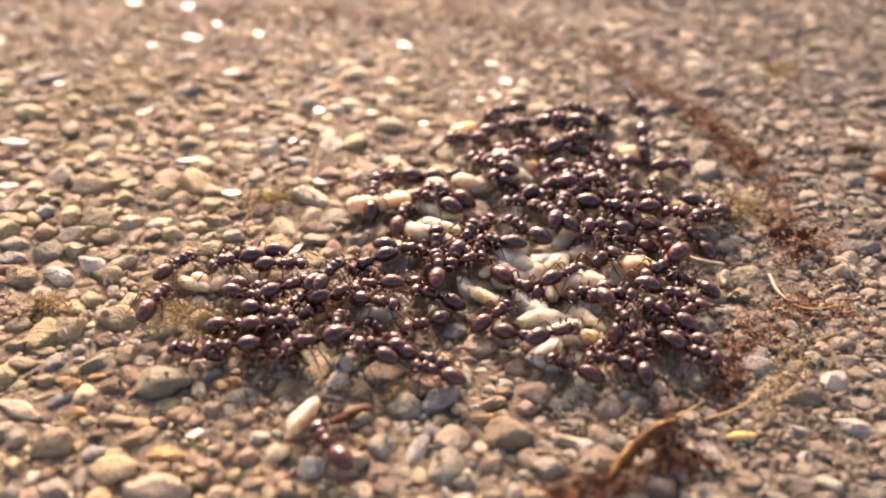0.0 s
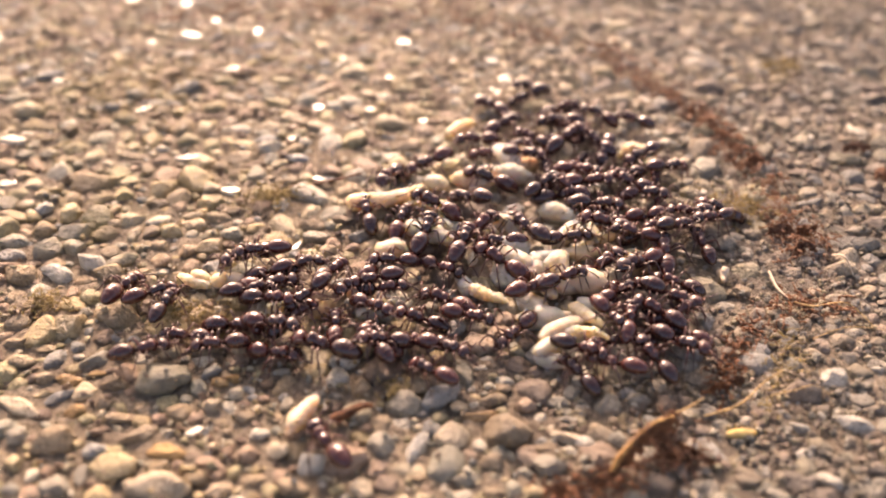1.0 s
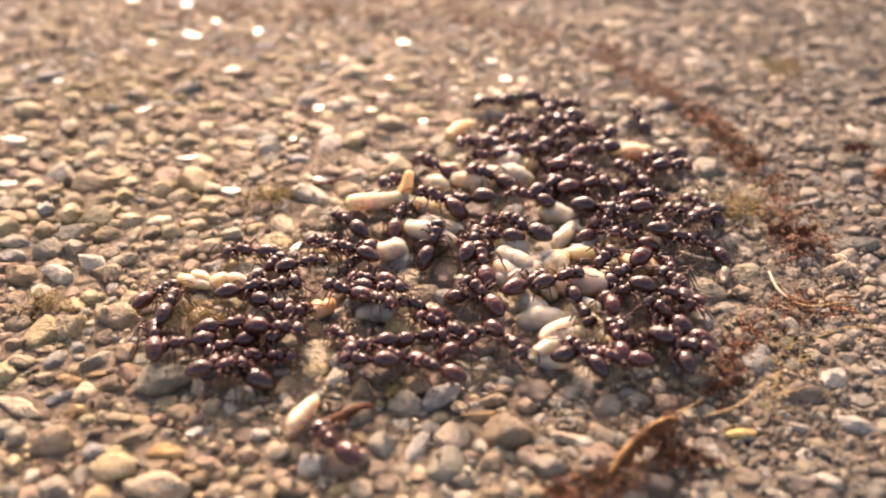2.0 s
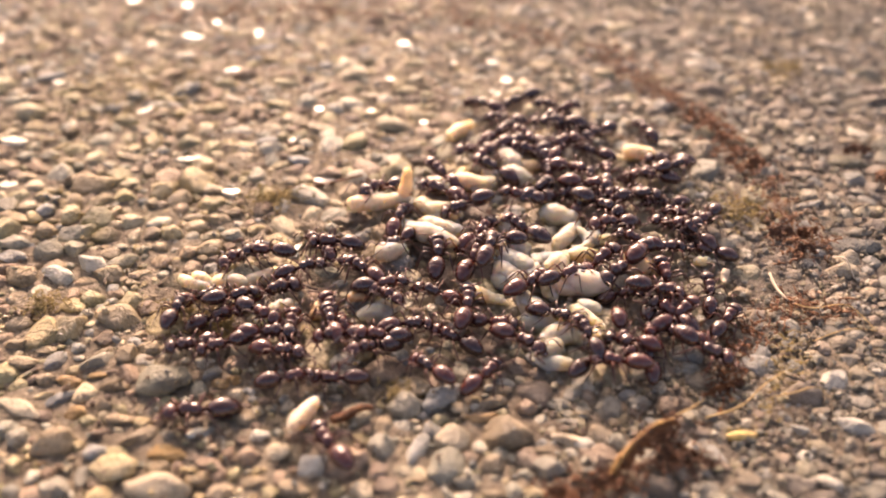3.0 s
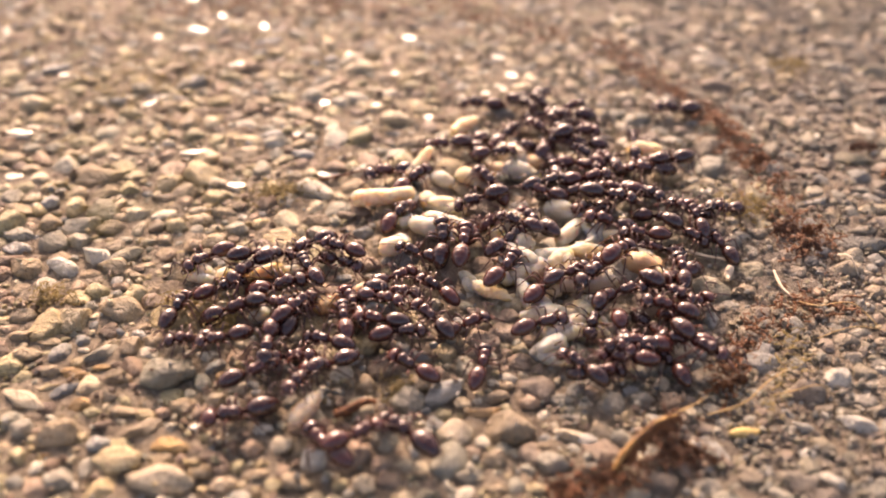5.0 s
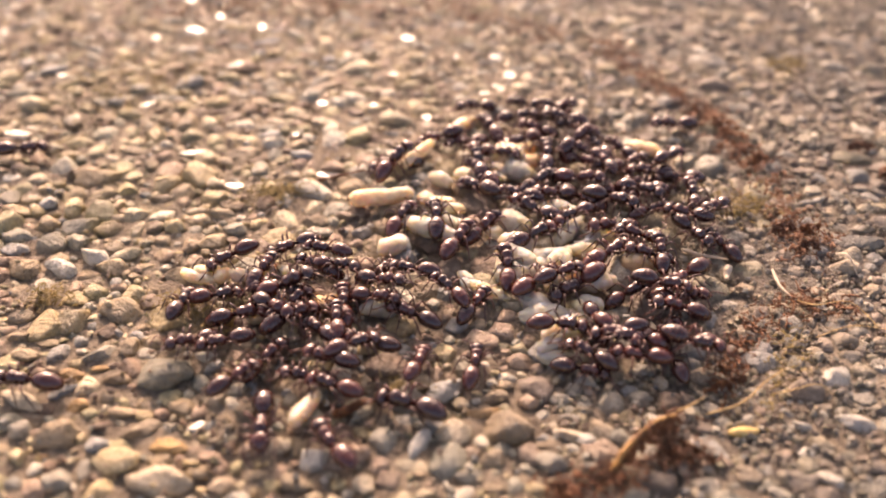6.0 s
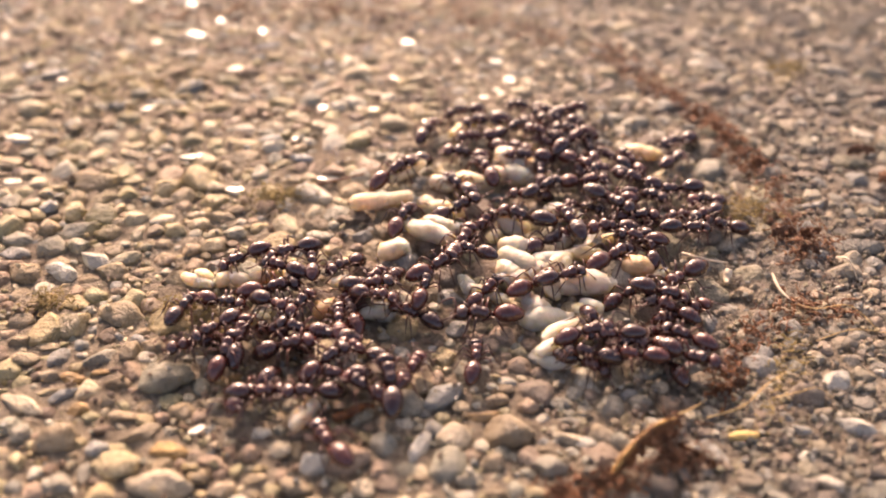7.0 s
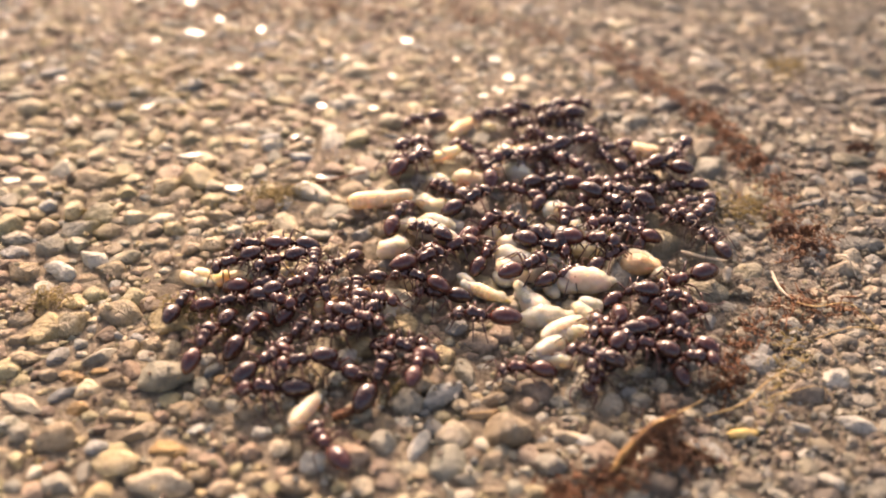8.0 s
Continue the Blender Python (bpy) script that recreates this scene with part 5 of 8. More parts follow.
grub("ant_pupa", "plump cream-yellow ant larva lying among the ants", "pupa", 1.66, 39.87, 28, 0.91, 0.33, 0, 0.40, LARVA, False)
grub("ant_pupa", "smooth pale cream ant pupa lying among the ants", "pupa", 4.09, 41.29, -43, 2.28, 0.82, 10, 0.10, PUPA, False)
grub("ant_pupa", "smooth pale cream ant pupa lying among the ants", "pupa", 5.88, 41.40, 53, 2.07, 0.69, 10, 0.20, PUPA, False)
grub("ant_pupa", "plump cream-yellow ant larva lying among the ants", "pupa", 9.18, 43.50, 5, 2.91, 0.51, 14, 0.20, LARVA, False)
grub("ant_pupa", "plump cream-yellow ant larva lying among the ants", "pupa", -15.65, 40.87, -27, 1.46, 0.53, 10, 0.30, LARVA, False)
grub("ant_pupa", "smooth pale cream ant pupa lying among the ants", "pupa", -11.72, 41.20, 15, 2.54, 0.53, 8, 0.00, PUPA, False)
grub("ant_pupa", "plump cream-yellow ant larva lying among the ants", "pupa", -3.63, 38.30, -21, 1.39, 0.50, 10, 0.20, LARVA, False)
grub("ant_pupa", "amber-tinted ant larva lying among the ants", "pupa", 13.57, 41.88, -63, 1.50, 0.54, 10, 0.10, AMBER, False)
grub("ant_pupa", "translucent whitish ant pupa lying among the ants", "pupa", -0.85, 44.65, -30, 3.91, 0.74, -14, 0.00, PALE, False)
grub("ant_larva", "translucent whitish ant pupa lying among the ants", "larva", 1.46, 40.36, -49, 1.84, 0.49, 30, 0.20, PALE, True)
grub("ant_larva", "translucent whitish ant pupa lying among the ants", "larva", 4.99, 38.90, -68, 2.33, 0.56, 20, 0.30, PALE, True)
grub("ant_pupa", "translucent whitish ant pupa lying among the ants", "pupa", 5.63, 38.08, 56, 1.58, 0.57, 0, 0.30, PALE, False)
grub("ant_pupa", "smooth pale cream ant pupa lying among the ants", "pupa", 3.00, 51.12, 31, 2.49, 0.55, 10, 0.10, PUPA, False)
grub("ant_pupa", "translucent whitish ant pupa lying among the ants", "pupa", 4.70, 43.73, -17, 2.41, 0.87, 8, 0.00, PALE, False)
grub("ant_pupa", "translucent whitish ant pupa lying among the ants", "pupa", 3.68, 40.79, -54, 1.62, 0.58, 8, 0.00, PALE, False)
grub("ant_pupa", "plump cream-yellow ant larva lying among the ants", "pupa", 7.58, 42.25, -83, 2.28, 0.72, 0, 0.30, LARVA, False)
grub("ant_pupa", "translucent whitish ant pupa lying among the ants", "pupa", 6.80, 42.57, 0, 2.39, 0.71, 8, 0.10, PALE, False)
grub("ant_pupa", "smooth pale cream ant pupa lying among the ants", "pupa", 9.00, 39.93, -8, 3.14, 0.85, 6, 0.10, PUPA, False)
grub("ant_pupa", "translucent whitish ant pupa lying among the ants", "pupa", 5.96, 37.17, 4, 2.93, 0.77, -12, 0.00, PALE, False)
grub("ant_pupa", "smooth pale cream ant pupa lying among the ants", "pupa", 7.10, 36.08, 33, 3.31, 0.67, 8, 0.20, PUPA, False)
grub("ant_pupa", "translucent whitish ant pupa lying among the ants", "pupa", 9.21, 37.97, -45, 1.13, 0.41, 0, 0.15, PALE, False)
grub("ant_pupa", "smooth pale cream ant pupa lying among the ants", "pupa", 4.87, 40.95, 30, 2.00, 0.69, 12, 0.05, PUPA, False)
grub("ant_pupa", "smooth pale cream ant pupa lying among the ants", "pupa", 6.77, 40.00, -79, 2.06, 0.61, 8, 0.15, PUPA, False)
grub("ant_pupa", "smooth pale cream ant pupa lying among the ants", "pupa", 5.00, 39.29, -9, 1.36, 0.49, 8, 0.10, PUPA, False)
grub("ant_larva", "plump cream-yellow ant larva lying among the ants", "larva", 8.80, 37.14, -49, 2.74, 0.55, 10, 0.25, LARVA, True)
grub("ant_larva", "plump cream-yellow ant larva lying among the ants", "larva", 8.12, 35.69, -19, 1.44, 0.45, 10, 0.10, LARVA, True)
grub("ant_pupa", "amber-tinted ant larva lying among the ants", "pupa", 12.76, 42.35, -45, 1.61, 0.58, 0, 0.10, AMBER, False)
grub("ant_pupa", "translucent whitish ant pupa lying among the ants", "pupa", 1.37, 39.92, -62, 1.20, 0.43, 0, 0.20, PALE, False)
grub("ant_pupa", "plump cream-yellow ant larva lying among the ants", "pupa", 3.35, 39.08, 14, 0.89, 0.32, 0, 0.20, LARVA, False)
grub("ant_larva", "translucent whitish ant pupa lying among the ants", "larva", 10.20, 45.44, 92, 2.22, 0.55, 20, 0.10, PALE, True)
grub("ant_pupa", "plump cream-yellow ant larva lying among the ants", "pupa", 3.26, 45.17, 34, 1.34, 0.48, 0, 0.20, LARVA, False)
grub("ant_pupa", "smooth pale cream ant pupa lying among the ants", "pupa", 4.56, 45.85, -23, 1.57, 0.57, 0, 0.20, PUPA, False)
grub("ant_pupa", "translucent whitish ant pupa lying among the ants", "pupa", -3.11, 43.78, -42, 1.92, 0.69, 0, 0.00, PALE, False)
grub("ant_pupa", "translucent whitish ant pupa lying among the ants", "pupa", -3.57, 43.14, 14, 1.99, 0.72, 0, 0.00, PALE, False)
grub("ant_pupa", "translucent whitish ant pupa lying among the ants", "pupa", -3.97, 37.74, 0, 1.81, 0.65, 0, 0.00, PALE, False)
grub("ant_pupa", "amber-tinted ant larva lying among the ants", "pupa", -7.76, 38.24, -32, 1.15, 0.42, 0, 0.20, AMBER, False)
grub("ant_pupa", "translucent whitish ant pupa lying among the ants", "pupa", 6.79, 34.85, -18, 0.88, 0.32, 0, 0.10, PALE, False)
grub("ant_pupa", "smooth pale cream ant pupa lying among the ants", "pupa", 4.49, 46.19, -51, 2.19, 0.75, 8, 0.20, PUPA, False)
grub("ant_pupa", "plump cream-yellow ant larva lying among the ants", "pupa", -0.16, 48.02, -11, 2.86, 0.58, 8, 0.10, LARVA, False)
grub("ant_pupa", "plump cream-yellow ant larva lying among the ants", "pupa", -1.24, 48.57, -44, 1.93, 0.70, 0, 0.15, LARVA, False)
grub("ant_pupa", "translucent whitish ant pupa lying among the ants", "pupa", 0.52, 46.11, -16, 1.86, 0.67, 0, 0.00, PALE, False)
grub("ant_pupa", "smooth pale cream ant pupa lying among the ants", "pupa", 4.87, 54.02, -44, 3.07, 0.98, 0, 0.00, PUPA, False)
grub("ant_pupa", "translucent whitish ant pupa lying among the ants", "pupa", 5.37, 52.29, -26, 3.01, 0.81, 0, 0.00, PALE, False)
grub("ant_pupa", "amber-tinted ant larva lying among the ants", "pupa", 5.89, 55.04, 24, 1.96, 0.71, 0, 0.10, AMBER, False)
carried.append(grub("ant_larva", "cream-yellow ant larva dragged about by worker ants", "larva", 14.45, 55.59, -21, 1.68, 0.40, 15, 0.6, LARVA, True))
carried.append(grub("ant_larva", "cream-yellow ant larva dragged about by worker ants", "larva", 16.29, 54.88, 42, 1.20, 0.40, 15, 0.6, LARVA, True))
carried.append(grub("ant_larva", "cream-yellow ant larva dragged about by worker ants", "larva", -3.42, 49.65, 39, 1.22, 0.40, 15, 0.6, LARVA, True))
carried.append(grub("ant_larva", "cream-yellow ant larva dragged about by worker ants", "larva", 2.86, 54.56, 57, 1.48, 0.40, 15, 0.6, LARVA, True))
carried.append(grub("ant_larva", "cream-yellow ant larva dragged about by worker ants", "larva", 2.75, 41.43, 44, 1.27, 0.44, 15, 0.6, PUPA, True))
grub("seed_husk", "yellow spindle-shaped seed husk lying on the dirt", "seed", 16.10, 28.68, 9, 1.75, 0.29, 8, 0.1, SEED, False)
large_larva("large plump yellow-cream larva lying at the edge of the swarm", -4.60, 48.55, 9, 4.70, 0.64)
raised = large_larva("cream larva hauled upright and carried off by worker ants", -2.80, 49.60, 10, 3.5, 0.50, 5)


worker(0.93, -17.83, 38.72, 80, "dark brown worker ant at the edge of the swarm on pebbles")
worker(0.82, -16.98, 42.14, 53, "dark brown worker ant at the edge of the swarm on pebbles")
worker(0.94, -13.99, 41.93, -163, "dark brown worker ant at the edge of the swarm on pebbles")
worker(0.87, -12.78, 43.08, -169, "dark brown worker ant at the edge of the swarm on pebbles")
worker(0.85, -10.09, 41.89, -8, "dark brown worker ant at the edge of the swarm on pebbles")
worker(1.00, -11.33, 39.63, -14, "dark brown worker ant at the edge of the swarm on pebbles")
worker(0.83, -11.80, 38.73, -9, "dark brown worker ant at the edge of the swarm on pebbles")
worker(0.82, -9.64, 40.18, 23, "dark brown worker ant walking in the crowded swarm on pebbles")
worker(0.93, -8.46, 37.33, 42, "dark brown worker ant at the edge of the swarm on pebbles")
worker(0.82, -8.71, 38.40, -128)
worker(0.92, -11.99, 36.22, -4, "dark brown worker ant at the edge of the swarm on pebbles")
worker(0.82, -15.04, 34.30, 175, "dark brown worker ant at the edge of the swarm on pebbles")
worker(0.82, -12.96, 34.62, -169, "dark brown worker ant at the edge of the swarm on pebbles")
worker(0.84, -9.60, 34.00, -6, "dark brown worker ant at the edge of the swarm on pebbles")
worker(1.00, -7.98, 34.64, -167, "dark brown worker ant at the edge of the swarm on pebbles")
worker(0.82, -6.20, 36.70, 91, "dark brown worker ant walking in the crowded swarm on pebbles")
worker(0.82, -7.14, 41.05, 64, "dark brown worker ant walking in the crowded swarm on pebbles")
worker(0.82, -6.16, 39.57, -134, "dark brown worker ant walking in the crowded swarm on pebbles")
worker(1.00, -4.15, 51.76, -159, "dark brown worker ant at the edge of the swarm on pebbles")
worker(0.90, -4.95, 49.42, 90, "dark brown worker ant at the edge of the swarm on pebbles")
worker(0.93, -2.62, 47.23, 73, "dark brown worker ant walking in the crowded swarm on pebbles")
worker(0.97, -1.21, 48.96, 155, "dark brown worker ant walking in the crowded swarm on pebbles")
worker(0.99, -0.29, 49.96, 164, "dark brown worker ant at the edge of the swarm on pebbles")
worker(0.82, 0.84, 52.20, 4, "dark brown worker ant at the edge of the swarm on pebbles")
worker(1.00, 4.30, 51.35, 165, "dark brown worker ant at the edge of the swarm on pebbles")
worker(0.96, -0.43, 44.12, 86)
worker(0.86, -2.37, 43.25, -4)
worker(1.00, 2.95, 45.91, 54)
worker(1.00, 5.25, 45.95, 129, "dark brown worker ant walking in the crowded swarm on pebbles")
worker(1.00, 2.44, 43.60, -161)
worker(0.82, 1.77, 42.12, 16)
worker(0.93, -0.47, 41.95, 94)
worker(0.82, -3.13, 40.52, 175, "dark brown worker ant walking in the crowded swarm on pebbles")
worker(0.82, -4.56, 39.93, 179, "dark brown worker ant walking in the crowded swarm on pebbles")
worker(0.86, -0.99, 39.19, 166)
worker(0.93, 5.23, 39.90, -32)
worker(0.96, 1.61, 45.22, 69)
worker(0.82, -1.51, 36.48, 201, "dark brown worker ant walking in the crowded swarm on pebbles")
worker(0.82, -3.99, 36.14, 143)
worker(0.82, -0.79, 33.83, -29, "dark brown worker ant walking in the crowded swarm on pebbles")
worker(0.82, -4.60, 34.23, 148, "dark brown worker ant at the edge of the swarm on pebbles")
worker(0.82, 3.42, 37.59, 45, "dark brown worker ant walking in the crowded swarm on pebbles")
worker(0.82, 4.97, 35.61, -10, "dark brown worker ant at the edge of the swarm on pebbles")
worker(0.82, 7.00, 36.09, 17, "dark brown worker ant walking in the crowded swarm on pebbles")
worker(1.00, 8.93, 49.29, 1, "dark brown worker ant at the edge of the swarm on pebbles")
worker(0.82, 10.11, 50.06, 161, "dark brown worker ant at the edge of the swarm on pebbles")
worker(0.82, 9.57, 45.69, 268, "dark brown worker ant at the edge of the swarm on pebbles")
worker(1.00, 10.37, 41.91, 30)
worker(0.82, 8.16, 41.31, 34)
worker(0.82, 8.82, 39.12, 197, "dark brown worker ant walking in the crowded swarm on pebbles")
worker(0.82, 11.07, 38.80, -21, "dark brown worker ant walking in the crowded swarm on pebbles")
worker(0.82, 13.44, 49.96, 89, "dark brown worker ant at the edge of the swarm on pebbles")
worker(0.82, 15.53, 50.56, 85, "dark brown worker ant at the edge of the swarm on pebbles")
worker(0.84, 13.03, 47.75, 169, "dark brown worker ant at the edge of the swarm on pebbles")
worker(0.82, 12.71, 46.10, -180, "dark brown worker ant at the edge of the swarm on pebbles")
worker(1.00, 14.89, 43.87, 88, "dark brown worker ant walking in the crowded swarm on pebbles")
worker(0.82, 16.81, 45.30, 121, "dark brown worker ant at the edge of the swarm on pebbles")
worker(0.85, 18.86, 48.20, 353, "dark brown worker ant at the edge of the swarm on pebbles")
worker(1.00, 13.98, 41.41, -148)
worker(0.82, 15.44, 40.06, 147, "dark brown worker ant at the edge of the swarm on pebbles")
worker(0.82, 12.39, 35.93, -97, "dark brown worker ant at the edge of the swarm on pebbles")
worker(0.82, 13.86, 35.67, 152, "dark brown worker ant at the edge of the swarm on pebbles")
worker(0.82, 10.07, 34.52, 154, "dark brown worker ant at the edge of the swarm on pebbles")
worker(0.82, 11.26, 34.30, 98, "dark brown worker ant at the edge of the swarm on pebbles")
worker(0.86, 6.97, 33.12, 145, "dark brown worker ant walking in the crowded swarm on pebbles")
worker(0.82, 9.23, 33.47, 166, "dark brown worker ant walking in the crowded swarm on pebbles")
worker(0.91, 4.67, 61.12, -157, "dark brown worker ant at the edge of the swarm on pebbles")
worker(0.87, 11.55, 60.72, 175, "dark brown worker ant at the edge of the swarm on pebbles")
worker(0.97, 5.04, 58.93, 20, "dark brown worker ant at the edge of the swarm on pebbles")
worker(0.84, 6.47, 59.40, -173, "dark brown worker ant at the edge of the swarm on pebbles")
worker(0.89, 1.25, 57.07, -162, "dark brown worker ant at the edge of the swarm on pebbles")
worker(0.90, 5.86, 56.26, 6, "dark brown worker ant at the edge of the swarm on pebbles")
worker(0.95, 8.72, 55.82, 174, "dark brown worker ant at the edge of the swarm on pebbles")
worker(0.98, 3.10, 54.07, 168, "dark brown worker ant at the edge of the swarm on pebbles")
worker(0.85, 12.34, 55.52, 118, "dark brown worker ant at the edge of the swarm on pebbles")
worker(0.82, 7.76, 52.58, 96, "dark brown worker ant at the edge of the swarm on pebbles")
worker(0.82, 15.97, 63.81, 104, "dark brown worker ant at the edge of the swarm on pebbles")
worker(0.92, 15.56, 56.53, 264, "dark brown worker ant at the edge of the swarm on pebbles")
worker(0.82, 13.48, 52.89, 255, "dark brown worker ant at the edge of the swarm on pebbles")
worker(0.89, 11.38, 53.60, 96, "dark brown worker ant at the edge of the swarm on pebbles")
worker(0.82, 9.87, 51.91, 166, "dark brown worker ant at the edge of the swarm on pebbles")
worker(0.89, 3.39, 53.57, 152, "dark brown worker ant at the edge of the swarm on pebbles")
worker(0.82, 5.49, 55.34, 28, "dark brown worker ant at the edge of the swarm on pebbles")
worker(0.93, -6.13, 27.76, 124, "dark brown worker ant standing beside a cream pupa on pebbles")
worker(0.82, -5.12, 42.20, -152, "dark brown worker ant at the edge of the swarm on pebbles")
worker(0.83, -6.24, 39.01, 19, "dark brown worker ant at the edge of the swarm on pebbles")
worker(0.86, 11.45, 43.75, 164, "dark brown worker ant at the edge of the swarm on pebbles")
worker(0.82, 10.55, 37.00, 77, "dark brown worker ant walking in the crowded swarm on pebbles")
worker(0.82, 10.50, 36.96, -53, "dark brown worker ant walking in the crowded swarm on pebbles")
worker(0.82, 5.07, 48.51, -173, "dark brown worker ant at the edge of the swarm on pebbles")
worker(0.95, 8.65, 48.26, 68, "dark brown worker ant at the edge of the swarm on pebbles")
worker(0.82, 7.61, 47.28, 130, "dark brown worker ant at the edge of the swarm on pebbles")
worker(0.82, -4.27, 34.72, -167, "dark brown worker ant at the edge of the swarm on pebbles")
worker(0.82, 3.33, 44.35, 168)
worker(0.82, -0.71, 32.73, 148, "dark brown worker ant at the edge of the swarm on pebbles")
worker(1.00, 12.00, 17.00, 151, "dark brown worker ant running over the pebbles towards the swarm")
worker(0.82, -20.00, 19.50, -167, "dark brown worker ant running over the pebbles towards the swarm")
worker(0.92, -9.88, 36.41, -3, "dark brown worker ant running off over the bare pebbles")
worker(0.92, -45.62, 49.33, 10, "dark brown worker ant running off over the bare pebbles")
worker(0.90, 10.10, 58.29, 166, "dark brown worker ant crawling in the thick of the swarm")
worker(0.82, 10.39, 61.44, 5, "dark brown worker ant crawling in the thick of the swarm")
worker(0.82, 6.84, 57.78, 146, "dark brown worker ant crawling in the thick of the swarm")
worker(0.95, 9.96, 56.94, 28, "dark brown worker ant crawling in the thick of the swarm")
worker(0.95, 9.35, 59.39, 182, "dark brown worker ant crawling in the thick of the swarm")
worker(0.86, 14.75, 49.54, -20, "dark brown worker ant crawling in the thick of the swarm")
worker(0.82, 17.34, 53.15, 28, "dark brown worker ant crawling in the thick of the swarm")
worker(0.82, 7.64, 51.07, 31, "dark brown worker ant crawling in the thick of the swarm")
worker(0.90, 10.87, 51.25, -2, "dark brown worker ant crawling in the thick of the swarm")
worker(0.90, 10.26, 52.87, -34, "dark brown worker ant crawling in the thick of the swarm")
worker(0.82, 16.26, 47.55, 175, "dark brown worker ant crawling in the thick of the swarm")
worker(0.82, 12.15, 44.57, 169, "dark brown worker ant crawling in the thick of the swarm")
worker(0.82, 18.19, 47.03, 205, "dark brown worker ant crawling in the thick of the swarm")
worker(0.95, 10.70, 45.96, 189, "dark brown worker ant crawling in the thick of the swarm")
worker(0.95, 11.98, 48.21, -17, "dark brown worker ant crawling in the thick of the swarm")
worker(0.90, 15.14, 37.46, 16, "dark brown worker ant crawling in the thick of the swarm")
worker(0.86, 13.20, 37.61, 151, "dark brown worker ant crawling in the thick of the swarm")
worker(0.90, 14.79, 34.07, -24, "dark brown worker ant crawling in the thick of the swarm")
worker(0.90, 14.13, 38.60, -14, "dark brown worker ant crawling in the thick of the swarm")
worker(0.86, -10.37, 37.73, -22, "dark brown worker ant crawling in the thick of the swarm")
worker(0.82, -3.77, 38.26, -24, "dark brown worker ant crawling in the thick of the swarm")


def motions():
    twitch = random.Random(5)

    crowd = [[] for _ in range(49)]

    def stacked(fine, size):
        """How far an ant is lifted, time by time, by those that stand where it climbs."""
        ups = []
        for k, (t, x, y, h) in enumerate(fine):
            c, s = math.cos(radians(h)), math.sin(radians(h))
            spots = np.array([(x + c * d * size, y + s * d * size) for d in (1.0, 0.0, -1.4, -2.2)])
            low = 9.0
            if crowd[k]:
                others = np.concatenate(crowd[k])
                low = float(np.sqrt(((spots[:, None] - others[None]) ** 2).sum(axis=2)).min())
            ups.append(max(0.0, min(1.0, 1.15 - low)) * 0.9)
            crowd[k].append(spots)
        return [(ups[max(k - 1, 0)] + 2 * u + ups[min(k + 1, 48)]) / 4 for k, u in enumerate(ups)]

    def crawl(ant, rows):
        """Key an ant along (seconds, x, y, heading) in millimetres and degrees: it walks in fits and starts, its legs stepping with the way it makes."""
        fine, gone = [], [0.0]
        shift, swing = twitch.uniform(0, 6.28), twitch.uniform(0.8, 1.5)
        lean, nod = twitch.uniform(-10, 10), twitch.uniform(-9, 7)
        times = [k / 6 for k in range(49)]
        for t in times:
            i = max(k for k in range(len(rows) - 1) if rows[k][0] <= t)
            a, b = rows[i], rows[i + 1]
            u = (t - a[0]) / (b[0] - a[0])
            u = u * u * (3 - 2 * u) * 0.6 + u * 0.4
            near = min(abs(t - a[0]), abs(t - b[0]), 0.6) / 0.6
            x = a[1] + (b[1] - a[1]) * u + 0.28 * near * math.sin(2.6 * swing * t + shift)
            y = a[2] + (b[2] - a[2]) * u + 0.28 * near * math.sin(3.1 * swing * t + 2 * shift)
            h = a[3] + (b[3] - a[3]) * u + 9 * math.sin(2.2 * swing * t + 3 * shift) * near
            fine.append((t, x, y, h))
        keyed = []
        for (t, x, y, h), over in zip(fine, stacked(fine, ant.scale[0])):
            c, s = math.cos(radians(h)), math.sin(radians(h))
            front, rear = top_at(x + c * 1.0, y + s * 1.0, 0.5), top_at(x - c * 1.1, y - s * 1.1, 0.5)
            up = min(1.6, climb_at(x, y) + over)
            # lifted ants slide towards the camera to keep their place in its view
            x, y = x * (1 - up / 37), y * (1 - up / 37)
            z = max((front + rear) / 2, top_at(x, y, 0.3) - 0.25) + up
            tilt = max(-16, min(16, -math.degrees(math.atan2(front - rear, 2.1))))
            keyed.append((t, pose(x * MM, y * MM, z * MM, lean + 6 * math.sin(1.7 * swing * t + shift), tilt + nod, h)))
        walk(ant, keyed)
        for a, b in zip(fine, fine[1:]):
            gone.append(gone[-1] + math.hypot(b[1] - a[1], b[2] - a[2]) + abs(b[3] - a[3]) * 0.012)
        legs = [o for o in ant.children if o.name.startswith("leg")]
        for k, leg in enumerate(legs):
            side = 1 if leg.location.y > 0 else -1
            base, beat = leg.location.copy(), math.pi * (k % 2)
            steps = []
            for j in range(81):
                t = j * 0.1
                way = float(np.interp(t, times, gone))
                phase = way * 2.4 + beat + shift
                steps.append((t, Matrix.Translation(base) @ pose(0, 0, 0, side * 5 * max(0, math.cos(phase)), 0, side * 17 * math.sin(phase) + 4 * math.sin(2 * t + k))))
            walk(leg, steps)
        head = [o for o in ant.children if o.name.startswith("head")][0]
        for k, feeler in enumerate(o for o in head.children if o.name.startswith("antenna")):
            base = feeler.location.copy()
            walk(feeler, [(t, Matrix.Translation(base) @ pose(0, 0, 0, 0, 12 * math.sin(3.3 * t + shift + k), 16 * math.sin(2.7 * t + 2 * shift + 2 * k))) for t in [0.4 * n for n in range(21)]])

